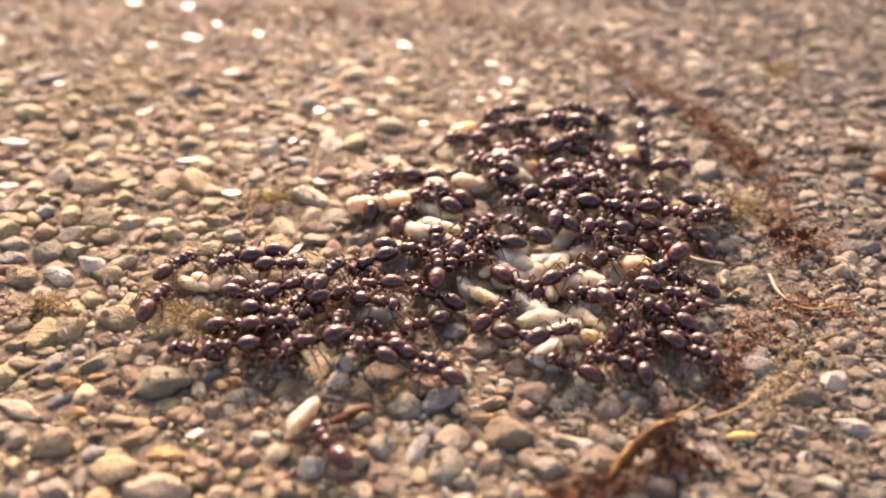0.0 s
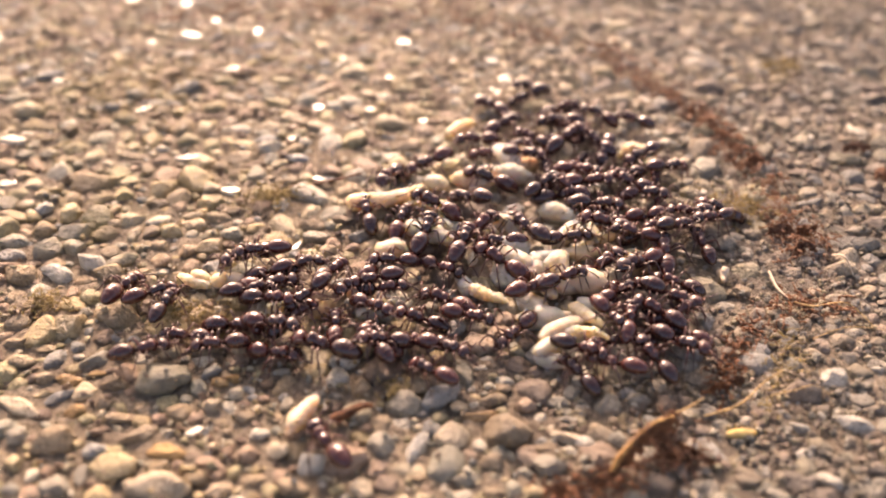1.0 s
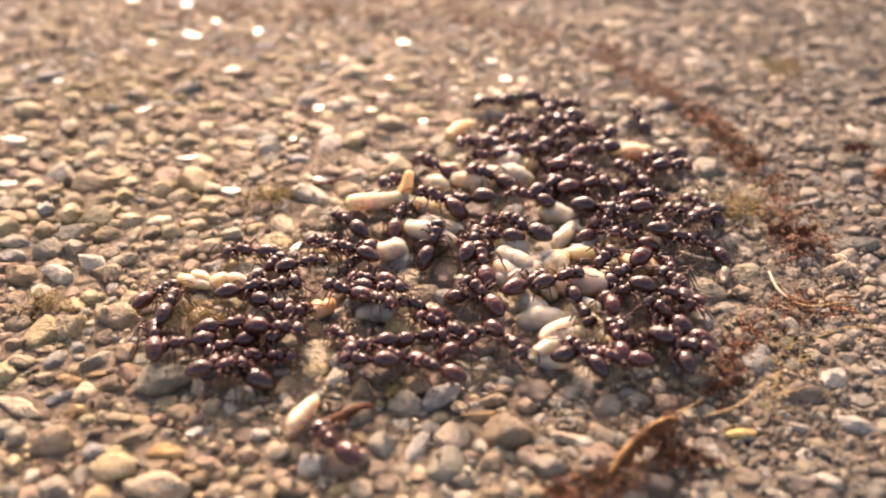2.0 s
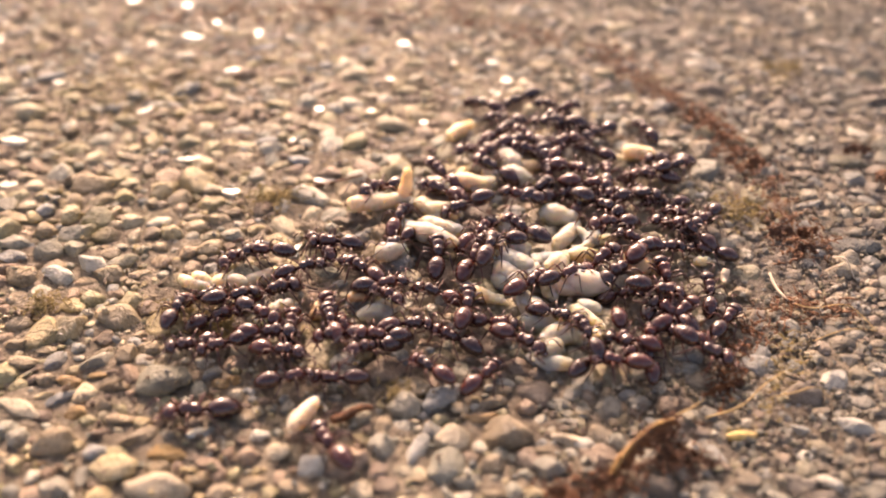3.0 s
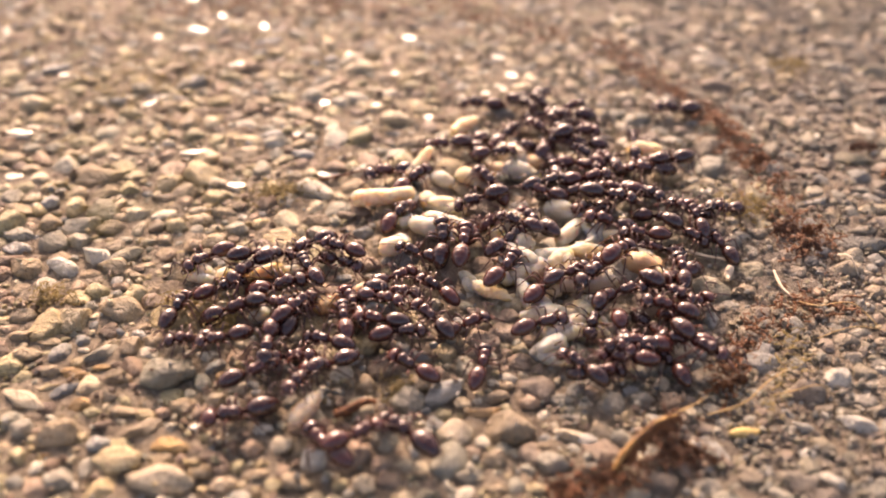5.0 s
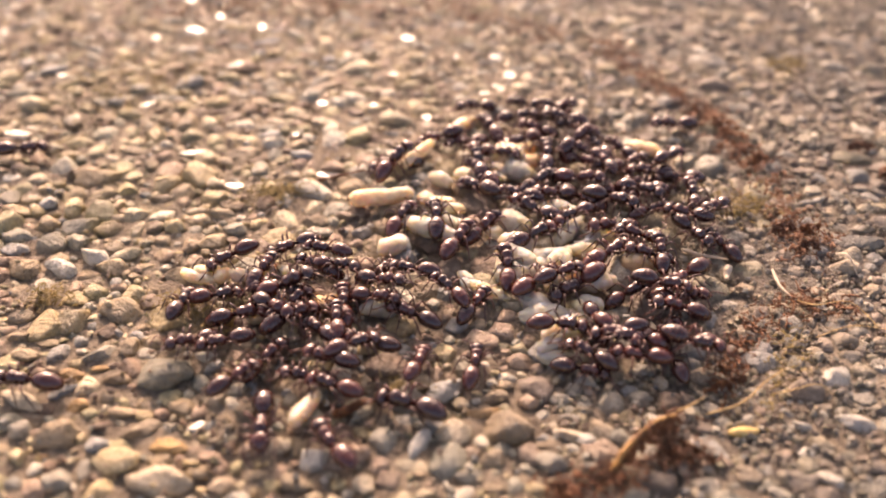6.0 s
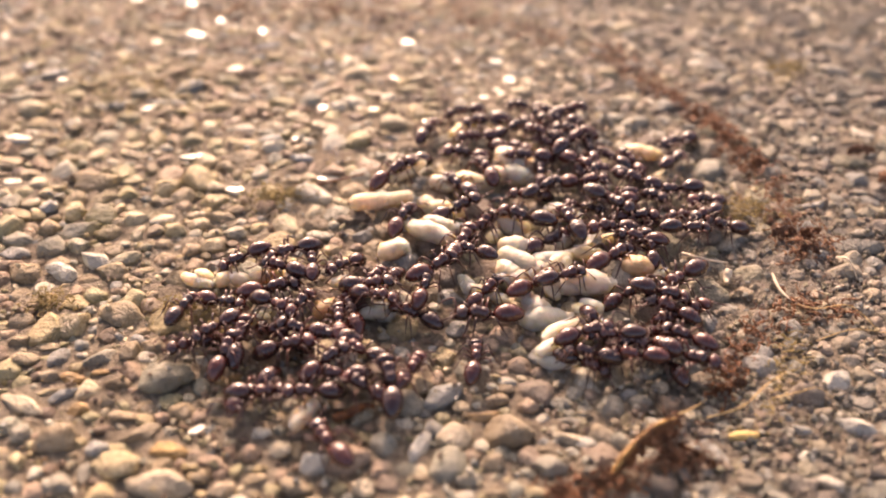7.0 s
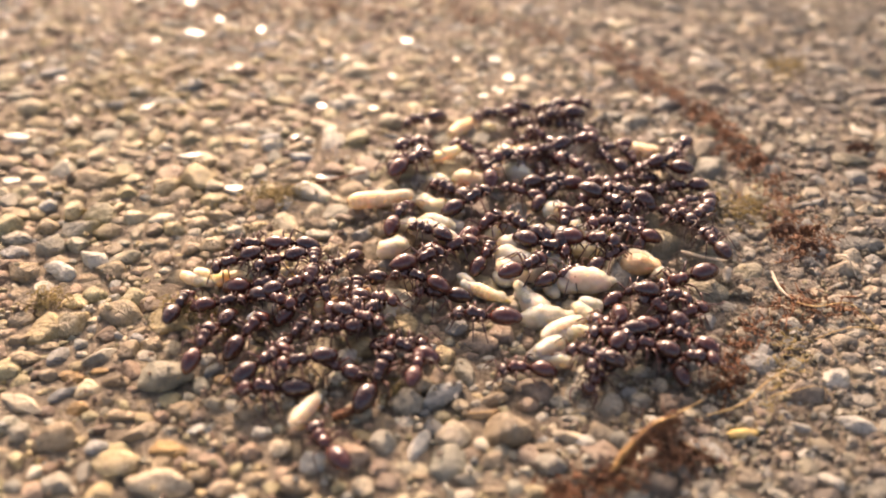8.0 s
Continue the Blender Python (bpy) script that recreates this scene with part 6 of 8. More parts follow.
    def drag(thing, rows):
        keyed = []
        for t, x, y, h in rows:
            keyed.append((t, pose(x * MM, y * MM, (top_at(x, y, 0.4) + 0.5) * MM, 0, 0, h)))
        walk(thing, keyed)

    crawl(colony[0], [(0, -17.8, 38.7, 80), (0.5, -18.0, 38.2, 75), (1, -19.9, 39.4, 72), (1.5, -20.5, 34.1, 114), (3.12, -6.4, 37.9, 114), (8, -6.0, 38.0, 97)])
    crawl(colony[1], [(0, -17.0, 42.1, 53), (0.5, -17.6, 41.8, 54), (1, -17.8, 39.1, 29), (1.5, -18.3, 39.5, 45), (3.5, -13.7, 38.9, 31), (4, -14.4, 38.9, 52), (4.5, -13.3, 39.3, 49), (6, -13.7, 38.3, 16), (6.5, -13.3, 37.8, -6), (7, -13.4, 37.8, -18), (7.5, -14.0, 37.9, 3), (8, -13.3, 37.8, 13)])
    crawl(colony[2], [(0, -14.0, 41.9, -163), (0.5, -13.1, 42.2, -156), (1, -13.2, 42.0, -153), (1.5, -13.2, 43.0, -178), (3, -13.6, 42.4, -139), (3.5, -13.6, 41.9, -260), (4, -13.3, 40.1, -194), (4.5, -13.6, 41.2, -108), (6, -11.2, 39.1, -179), (6.5, -11.5, 39.3, -168), (7, -10.3, 35.5, -200), (8, -12.8, 42.7, -214)])
    crawl(colony[3], [(0, -12.8, 43.1, -169), (0.5, -12.1, 43.3, -193), (1, -12.6, 43.1, -162), (1.5, -8.2, 44.1, -186), (3, -8.5, 44.1, -232), (3.5, -10.0, 45.2, -190), (4, -12.0, 44.4, -176), (4.5, -16.8, 41.3, -140), (6, -14.3, 41.7, -147), (6.5, -14.0, 41.9, -158), (7, -13.5, 41.9, -153), (7.5, -13.2, 41.7, -156), (8, -12.9, 43.4, -174)])
    crawl(colony[4], [(0, -10.1, 41.9, -8), (0.5, -10.6, 41.4, 4), (1, -10.4, 41.0, 4), (1.5, -10.3, 41.1, 16), (3, -12.1, 43.6, 171), (3.5, -12.5, 43.0, 165), (4, -11.5, 42.2, 111), (4.5, -12.5, 42.3, 13), (6, -11.6, 41.4, 70), (6.5, -11.6, 41.1, 86), (7, -10.8, 41.7, 149), (7.5, -11.0, 41.2, 198), (8, -11.2, 41.8, 203)])
    crawl(colony[5], [(0, -11.3, 39.6, -14), (0.5, -10.7, 39.8, 10), (1, -10.4, 40.0, 9), (1.5, -10.2, 39.8, 18), (3, -10.3, 39.6, 18), (3.5, -9.7, 39.6, 5), (4, -10.3, 39.5, 17), (4.5, -9.9, 39.4, 15), (6, -9.4, 39.9, 16), (6.5, -9.4, 39.8, 16), (7, -10.5, 39.6, 14), (7.5, -10.9, 39.5, 3), (8, -11.3, 39.5, 5)])
    crawl(colony[6], [(0, -11.8, 38.7, -9), (0.5, -11.4, 38.7, -6), (1, -11.7, 39.3, 23), (1.5, -12.0, 39.4, 26), (3, -12.7, 39.0, 19), (3.5, -11.2, 39.1, 28), (4, -11.6, 37.7, 23), (4.5, -7.2, 34.2, 163), (6, -7.6, 35.6, 135), (6.5, -7.1, 35.3, 158), (7, -7.0, 35.2, 163), (7.5, -7.6, 35.5, 165), (8, -8.6, 35.6, 62)])
    crawl(colony[7], [(0, -9.6, 40.2, 23), (0.5, -9.7, 40.3, 4), (1, -7.1, 41.1, 60), (1.5, -4.3, 39.2, 11), (4, -3.7, 41.0, 35), (4.5, -3.0, 40.6, 12), (6, -4.1, 41.0, 43), (6.5, -4.7, 40.8, 40), (7, -4.8, 40.6, 52), (7.5, -8.9, 39.3, -19), (8, -9.4, 39.9, 12)])
    crawl(colony[8], [(0, -8.5, 37.3, 42), (0.5, -8.1, 37.8, 47), (1, -8.7, 37.1, 47), (1.5, -8.9, 37.0, 47), (3, -9.2, 36.5, 86), (3.5, -8.6, 36.8, 77), (4, -9.1, 37.1, 86), (4.5, -9.3, 37.0, 80), (6, -8.9, 36.7, 29), (6.5, -8.7, 36.0, -23), (7, -8.8, 34.5, 3), (7.5, -9.9, 33.7, -9), (8, -10.1, 33.5, 36)])
    crawl(colony[9], [(0, -8.7, 38.4, -128), (0.5, -9.9, 36.0, -136), (1, -8.5, 38.5, -144), (1.5, -6.8, 41.4, -126), (3, -3.3, 43.9, -139), (3.5, -2.5, 43.1, -218), (4, -2.7, 43.5, -193), (4.5, -2.8, 43.0, -209), (6, -2.5, 41.1, -200), (6.5, -4.2, 39.5, -150), (7, -4.3, 39.6, -142), (7.5, -4.5, 38.8, -160), (8, -5.7, 39.3, -268)])
    crawl(colony[10], [(0, -12.0, 36.2, -4), (0.5, -12.2, 36.0, -29), (1, -12.0, 36.1, -9), (1.5, -11.8, 36.1, 3), (3, -13.2, 37.0, 14), (3.5, -13.0, 36.8, 15), (4, -13.0, 37.0, 14), (4.5, -12.8, 37.3, 11), (6, -12.0, 36.8, 11), (6.5, -11.8, 36.3, -18), (7, -12.0, 35.6, 83), (7.5, -11.7, 35.7, 68), (8, -11.5, 35.8, 58)])
    crawl(colony[11], [(0, -15.0, 34.3, 175), (0.5, -15.4, 34.4, 176), (1, -15.7, 35.3, 173), (1.5, -15.4, 34.4, 193), (3, -15.2, 34.4, 208), (3.5, -15.2, 34.3, 213), (4, -15.3, 34.4, 213), (4.5, -15.4, 34.1, 207), (6, -15.3, 34.0, 213), (6.5, -15.3, 34.1, 215), (7, -15.3, 34.1, 215), (7.5, -14.7, 35.8, 199), (8, -13.9, 35.4, 236)])
    crawl(colony[12], [(0, -13.0, 34.6, -169), (0.5, -13.5, 34.7, -177), (1, -13.7, 34.6, -165), (1.5, -12.9, 34.1, -145), (3, -13.4, 34.6, -154), (3.5, -13.4, 34.6, -163), (4, -13.4, 34.7, -163), (4.5, -13.6, 34.5, -164), (6, -13.5, 34.4, -158), (6.5, -13.7, 34.9, -155), (7, -14.1, 35.6, -135), (7.5, -14.2, 40.6, -135), (8, -14.0, 41.6, -154)])
    crawl(colony[13], [(0, -9.6, 34.0, -6), (0.5, -11.0, 34.0, 19), (1, -9.4, 34.0, -11), (1.5, -9.4, 34.0, -11), (3, -9.3, 34.2, -12), (3.5, -9.8, 34.1, -17), (4, -9.9, 34.0, -39), (4.5, -8.4, 33.1, -27), (6, -10.0, 33.7, 53), (6.5, -13.1, 33.6, 115), (7, -12.7, 34.4, 80), (7.5, -14.1, 34.4, 177), (8, -14.1, 34.5, 79)])
    crawl(colony[14], [(0, -8.0, 34.6, -167), (0.5, -7.7, 33.6, -139), (1, -7.5, 34.4, -199), (1.5, -11.9, 33.4, -205), (3, -13.9, 29.5, -169), (3.5, -13.0, 29.6, -175), (4, -13.9, 29.5, -177), (4.5, -12.8, 29.2, -186), (6, -9.5, 28.1, -87), (7.5, -11.6, 31.1, -148), (8, -10.2, 30.9, -176)])
    crawl(colony[15], [(0, -6.2, 36.7, 91), (0.5, -6.2, 36.4, 100), (1, -6.4, 36.6, 99), (1.5, -5.3, 35.4, 94), (3, -6.6, 35.5, 190), (3.5, -6.2, 35.7, 184), (4, -8.1, 38.2, 73), (4.5, -8.5, 37.6, 67), (6, -9.0, 38.1, 47), (6.5, -8.7, 37.9, 59), (7, -8.8, 38.1, 60), (7.5, -9.1, 38.0, 66), (8, -8.6, 38.0, 56)])
    crawl(colony[16], [(0, -7.1, 41.1, 64), (0.5, -9.1, 41.6, -11), (1, -8.8, 41.7, 11), (1.5, -8.8, 42.0, 9), (3, -8.7, 41.6, 15), (3.5, -9.4, 41.6, 143), (4, -8.7, 41.7, 155), (4.5, -8.8, 41.4, 92), (6, -8.8, 41.5, 155), (6.5, -8.6, 41.6, 162), (7, -9.1, 36.2, 168), (7.5, -7.5, 36.5, 178), (8, -7.0, 35.8, 192)])
    crawl(colony[17], [(0, -6.2, 39.6, -134), (0.5, -7.2, 40.6, -133), (1, -6.0, 39.9, -136), (1.5, -6.4, 40.3, -176), (3, -6.9, 37.2, -255), (3.5, -6.6, 37.2, -256), (4, -6.4, 37.2, -265), (4.5, -6.5, 36.9, -268), (6, -6.5, 36.9, -265), (6.5, -6.4, 37.0, -268), (7, -6.4, 37.0, -266), (7.5, -7.6, 38.5, -203), (8, -7.5, 38.9, -252)])
    crawl(colony[18], [(0, -4.1, 51.8, -159), (0.5, -4.4, 51.1, -155), (1, -4.2, 50.8, -108), (1.5, -3.7, 50.6, -124), (3, -4.9, 49.7, -143), (3.5, -5.2, 50.5, -190), (4, -5.4, 50.4, -184), (4.5, -4.9, 51.5, -170), (8, -3.2, 52.9, -135)])
    crawl(colony[19], [(0, -4.9, 49.4, 90), (0.5, -5.0, 48.3, 93), (4, -9.0, 43.3, 205), (4.5, -9.3, 42.6, 221), (6, -10.7, 43.3, 207), (6.5, -11.8, 43.2, 200), (7, -10.6, 43.1, 204), (7.5, -11.5, 43.5, 180), (8, -10.8, 43.7, 178)])
    crawl(colony[20], [(0, -2.6, 47.2, 73), (0.5, -2.6, 47.0, 65), (1, -2.7, 46.7, 72), (1.5, -2.7, 46.8, 69), (3, -2.8, 47.0, 69), (3.5, -2.7, 47.0, 65), (4, -2.7, 47.1, 64), (4.5, -2.8, 46.6, 63), (6, -2.8, 46.7, 62), (6.5, -2.8, 46.6, 66), (7, -2.8, 46.9, 66), (7.5, -2.7, 47.3, 61), (8, -2.9, 46.9, 65)])
    crawl(colony[21], [(0, -1.2, 49.0, 155), (0.5, 0.2, 48.3, 157), (1, 1.6, 48.5, 145), (1.5, 1.8, 48.3, 150), (3, 1.3, 47.7, 190), (3.5, 1.7, 47.5, 200), (4, 2.3, 47.5, 177), (4.5, 1.6, 47.5, 199), (6, 2.0, 49.5, 137), (6.5, 1.2, 50.3, 112), (7, 0.5, 50.7, 130), (7.5, 0.1, 49.2, 207), (8, -0.1, 49.8, 146)])
    crawl(colony[22], [(0, -0.3, 50.0, 164), (0.5, -0.2, 49.8, 165), (1, -1.1, 48.7, 157), (1.5, -0.9, 48.4, 155), (3, -0.6, 50.3, 158), (3.5, -1.1, 50.8, 154), (4, -1.7, 50.5, 203), (4.5, 2.4, 49.9, 136), (6, 2.4, 52.0, 126), (6.5, 2.9, 52.4, 109), (7, 2.8, 52.7, 112), (7.5, 2.8, 52.4, 120), (8, 3.0, 52.4, 104)])
    crawl(colony[23], [(0, 0.8, 52.2, 4), (0.5, 6.3, 49.3, 16), (1, 7.9, 52.4, 90), (1.5, 8.1, 52.8, 105), (3, 7.9, 52.6, 90), (3.5, 8.0, 52.7, 97), (4, 8.0, 52.7, 99), (4.5, 7.6, 53.2, 104), (6, 7.8, 52.8, 105), (6.5, 7.3, 52.5, 97), (7, 7.1, 52.8, 91), (7.5, 6.9, 52.8, 100), (8, 7.1, 52.2, 91)])
    crawl(colony[24], [(0, 4.3, 51.4, 165), (0.5, 3.4, 51.6, 165), (1, 2.8, 51.5, 167), (1.5, 2.9, 51.4, 159), (3, 3.4, 53.5, 147), (3.5, 2.8, 53.7, 129), (4, 3.0, 54.2, 124), (4.5, 2.7, 54.2, 111), (6, 2.3, 53.8, 102), (6.5, 0.5, 54.5, 185), (7, 0.8, 54.7, 189), (7.5, 1.7, 55.6, 196), (8, 4.4, 54.2, 216)])
    crawl(colony[25], [(0, -0.4, 44.1, 86), (0.5, -0.6, 44.6, 85), (1, -1.1, 45.3, 79), (1.5, -0.3, 44.9, 77), (3, -0.3, 43.0, 92), (3.5, -0.4, 43.3, 90), (4, -0.3, 44.3, 90), (4.5, -0.3, 44.0, 90), (6, -0.6, 46.5, 97), (6.5, -0.3, 47.2, 46), (7, 1.4, 48.0, 17), (7.5, 1.9, 48.3, 25), (8, 2.2, 48.5, 31)])
    crawl(colony[26], [(0, -2.4, 43.3, -4), (0.5, -2.2, 42.7, -18), (1, -3.3, 39.3, 2), (1.5, -3.1, 39.3, -7), (3, -3.4, 39.8, 4), (3.5, -3.1, 39.7, 20), (4, -2.7, 40.7, -13), (4.5, -2.8, 38.6, -17), (7.5, -4.4, 40.0, -11), (8, -2.8, 40.6, 5)])
    crawl(colony[27], [(0, 2.9, 45.9, 54), (0.5, 3.1, 45.9, 52), (1, 2.9, 46.0, 50), (1.5, 3.0, 45.8, 50), (3, 2.8, 45.6, 54), (3.5, 2.9, 45.9, 48), (4, 2.9, 45.9, 52), (4.5, 2.9, 45.9, 54), (6, 3.0, 45.8, 55), (6.5, 3.0, 45.8, 53), (7, 2.9, 46.1, 52), (7.5, 3.1, 45.9, 51), (8, 3.0, 46.0, 49)])
    crawl(colony[28], [(0, 5.2, 45.9, 129), (0.5, 5.7, 46.0, 115), (1, 5.3, 45.9, 121), (1.5, 5.2, 45.9, 122), (3, 5.1, 45.9, 129), (3.5, 5.2, 45.9, 131), (4, 5.1, 46.0, 130), (4.5, 6.0, 45.9, 109), (6, 5.5, 47.3, 142), (6.5, 5.0, 47.5, 130), (7, 4.9, 46.9, 153), (8, 5.1, 45.7, 130)])
    crawl(colony[29], [(0, 2.4, 43.6, -161), (1, 3.3, 42.4, -217), (1.5, 2.9, 41.9, -239), (3, 2.4, 42.7, -294), (4, 1.4, 44.9, -295), (4.5, 1.1, 44.2, -280), (6, 1.3, 44.5, -297), (6.5, 1.2, 44.4, -309), (7, 1.3, 44.5, -294), (7.5, 0.1, 43.6, -325), (8, 0.8, 43.2, -338)])
    crawl(colony[30], [(0, 1.8, 42.1, 16), (0.5, 2.1, 43.1, 16), (1, 0.2, 41.2, -26), (1.5, 1.4, 39.8, -12), (3, 3.4, 36.5, -9), (3.5, 3.4, 36.3, -3), (4, 3.4, 36.2, 4), (4.5, 1.4, 35.7, 13), (6, 2.1, 38.3, 60), (6.5, 2.7, 39.4, 51), (7, 2.9, 39.7, 50), (7.5, 3.6, 41.5, 52), (8, 2.7, 42.7, 70)])
    crawl(colony[31], [(0, -0.5, 42.0, 94), (0.5, 2.0, 42.1, 85), (1, -0.4, 38.5, 157), (1.5, 2.1, 39.5, 150), (3, 1.3, 38.6, 84), (3.5, 1.4, 37.8, 97), (4, 3.0, 40.0, 55), (4.5, 4.3, 41.3, 41), (6, 3.7, 42.0, 94), (6.5, 1.3, 43.0, -10), (7, -0.3, 41.9, 40), (7.5, -0.7, 42.1, 51), (8, -1.3, 42.3, 36)])
    crawl(colony[32], [(0, -3.1, 40.5, 175), (0.5, -4.2, 39.4, 203), (1, -3.7, 42.1, 184), (1.5, -6.5, 43.4, 151), (3, -5.8, 41.9, 153), (3.5, -6.8, 41.5, 234), (4, -7.1, 41.1, 237), (4.5, -6.8, 41.4, 341), (6, -6.7, 41.4, 343), (6.5, -6.9, 41.4, 219), (7, -6.9, 41.4, 227), (7.5, -7.0, 40.9, 209), (8, -6.9, 41.5, 228)])
    crawl(colony[33], [(0, -4.6, 39.9, 179), (0.5, -5.4, 40.2, 197), (1, -4.8, 40.5, 199), (1.5, -4.9, 40.3, 182), (3, -5.5, 41.8, 142), (3.5, -6.9, 42.6, 150), (4, -7.1, 43.2, 166), (4.5, -7.2, 43.2, 161), (6, -8.3, 43.1, 167), (6.5, -9.3, 43.3, 167), (7, -8.8, 42.1, 104), (7.5, -8.6, 41.4, 82), (8, -8.6, 41.9, 97)])
    crawl(colony[34], [(0, -1.0, 39.2, 166), (0.5, -0.7, 39.1, 154), (1, -2.0, 36.8, 173), (1.5, -1.0, 36.7, 172), (3, 0.3, 35.6, 151), (3.5, -0.5, 36.4, 124), (4, -0.9, 36.8, 126), (4.5, -0.7, 37.2, 125), (6, -2.5, 37.0, 161), (6.5, -2.4, 37.1, 151), (7, -2.4, 37.3, 158), (7.5, -0.4, 38.9, 170), (8, -0.8, 39.0, 180)])
    crawl(colony[35], [(0, 5.2, 39.9, -32), (0.5, 5.8, 39.6, -83), (1, 5.7, 39.7, 44), (1.5, 5.9, 39.8, 45), (3, 5.7, 40.3, 47), (3.5, 6.1, 40.3, 47), (4, 6.7, 40.4, 73), (4.5, 6.0, 39.9, 66), (6, 6.1, 40.2, 49), (6.5, 5.9, 40.1, 49), (7, 6.0, 40.3, 40), (7.5, 6.1, 40.1, 95), (8, 5.4, 41.8, 42)])
    crawl(colony[36], [(0, 1.6, 45.2, 69), (1, 1.5, 44.6, 77), (1.5, 1.5, 44.6, 76), (3, 3.0, 43.6, 82), (3.5, 2.8, 43.9, 62), (4, 2.8, 43.9, 66), (4.5, 3.0, 43.9, 60), (6, 6.3, 44.8, 36), (6.5, 6.6, 44.4, 32), (7, 7.2, 44.5, 36), (7.5, 5.8, 44.0, -7), (8, 7.0, 43.7, -15)])
    crawl(colony[37], [(0, -1.5, 36.5, 201), (1, -1.4, 35.0, 162), (1.5, -2.1, 32.9, 165), (3, -4.2, 35.6, 180), (4, -5.2, 34.4, 213), (4.5, -4.4, 37.5, 156), (6, -4.8, 34.5, 161), (6.5, -4.4, 34.3, 164), (7, -5.2, 34.1, 148), (7.5, -5.9, 34.8, 191), (8, -5.6, 36.9, 207)])
    crawl(colony[38], [(0, -4.0, 36.1, 143), (0.5, -6.9, 38.7, 62), (1, -3.9, 35.6, 135), (1.5, -2.4, 37.7, 165), (3, -0.9, 39.3, 162), (3.5, -0.9, 39.3, 159), (4, -0.7, 39.6, 151), (4.5, -1.1, 39.4, 156), (6, -0.2, 39.6, 135), (6.5, -0.9, 40.1, 115), (7, -1.4, 40.1, 81), (8, -1.8, 40.4, 156)])
    crawl(colony[39], [(0, -0.8, 33.8, -29), (1, 0.5, 34.3, -29), (1.5, -0.4, 35.1, 9), (3, -1.9, 36.5, 9), (3.5, -2.3, 36.5, 15), (4, -2.7, 36.7, -7), (4.5, -2.0, 35.7, -2), (7, -6.5, 33.7, 35), (7.5, -6.3, 34.2, 34), (8, -2.2, 34.7, -3)])
    crawl(colony[40], [(0, -4.6, 34.2, 148), (0.5, -5.2, 33.9, 190), (1, -4.2, 34.7, 120), (1.5, -4.0, 33.4, 175), (3, -6.3, 32.3, 172), (4, -6.9, 33.2, 219), (4.5, -7.2, 32.5, 201), (6, -7.0, 33.4, 157), (6.5, -7.8, 33.7, 172), (7, -6.3, 32.4, 170), (7.5, -6.7, 32.7, 199), (8, -6.5, 33.0, 149)])
    crawl(colony[41], [(0, 3.4, 37.6, 45), (1, 1.9, 36.7, -15), (1.5, 1.4, 35.7, 20), (3, 2.6, 32.8, 50), (3.5, 1.8, 33.3, 70), (4, 1.8, 33.4, 76), (4.5, 1.8, 33.0, 88), (6, 1.8, 33.3, 81), (6.5, 1.8, 33.5, 83), (7, 1.7, 33.8, 85), (8, 4.2, 32.6, 178)])
    crawl(colony[42], [(0, 5.0, 35.6, -10), (0.5, 10.2, 34.8, -13), (1, 10.4, 34.9, 14), (1.5, 10.3, 34.8, 12), (3, 11.7, 34.1, 98), (3.5, 12.3, 33.4, 96), (4, 12.3, 33.5, 96), (4.5, 12.6, 33.6, 116), (6, 12.7, 33.8, 117), (6.5, 12.7, 33.6, 120), (7, 12.7, 33.8, 120), (7.5, 12.1, 34.0, 125), (8, 12.7, 33.6, 120)])
    crawl(colony[43], [(0, 7.0, 36.1, 17), (0.5, 8.5, 36.1, 26), (1, 8.5, 34.1, -28), (1.5, 8.5, 34.0, -16), (3, 8.9, 33.7, 31), (4.5, 8.9, 32.3, 7), (7.5, 8.1, 33.3, -36), (8, 8.7, 31.9, -135)])
    crawl(colony[44], [(0, 8.9, 49.3, 1), (0.5, 8.9, 49.5, 14), (1, 9.1, 49.4, 9), (1.5, 9.1, 49.6, 15), (3, 9.0, 49.7, 18), (3.5, 8.9, 49.7, 22), (4, 8.9, 49.7, 16), (4.5, 8.8, 49.7, 18), (6, 10.2, 48.3, -37), (6.5, 9.0, 46.4, 56), (7, 8.5, 46.6, 105), (7.5, 8.1, 46.8, 56), (8, 8.1, 46.2, 79)])
    crawl(colony[45], [(0, 10.1, 50.1, 161), (0.5, 9.6, 47.1, 226), (1, 9.8, 47.5, 169), (1.5, 9.8, 47.5, 172), (3, 10.0, 48.3, 223), (3.5, 10.0, 48.3, 230), (4.5, 10.0, 48.1, 199), (6, 8.6, 46.5, 212), (6.5, 12.5, 46.0, 172), (7, 12.8, 45.8, 204), (7.5, 11.4, 46.5, 156), (8, 14.1, 47.4, 173)])
    crawl(colony[46], [(0, 9.6, 45.7, 268), (0.5, 9.3, 45.1, 299), (1, 9.0, 44.8, 355), (1.5, 11.1, 45.0, 364), (3, 11.9, 46.8, 392), (3.5, 13.2, 46.7, 385), (4.5, 14.9, 46.3, 320), (6, 14.7, 47.4, 378), (6.5, 13.8, 47.1, 333), (7, 10.2, 48.1, 329), (7.5, 8.7, 49.4, 340), (8, 7.7, 49.7, 402)])
    crawl(colony[47], [(0, 10.4, 41.9, 30), (0.5, 10.6, 41.8, 27), (1, 10.5, 41.5, 33), (1.5, 10.5, 41.8, 38), (3, 10.5, 42.1, 39), (3.5, 10.5, 42.3, 45), (4, 11.0, 42.5, 39), (4.5, 10.7, 42.2, 40), (6, 11.0, 42.3, 37), (6.5, 11.0, 42.2, 36), (7, 11.0, 42.4, 39), (7.5, 9.5, 41.4, 30), (8, 10.3, 44.3, -11)])
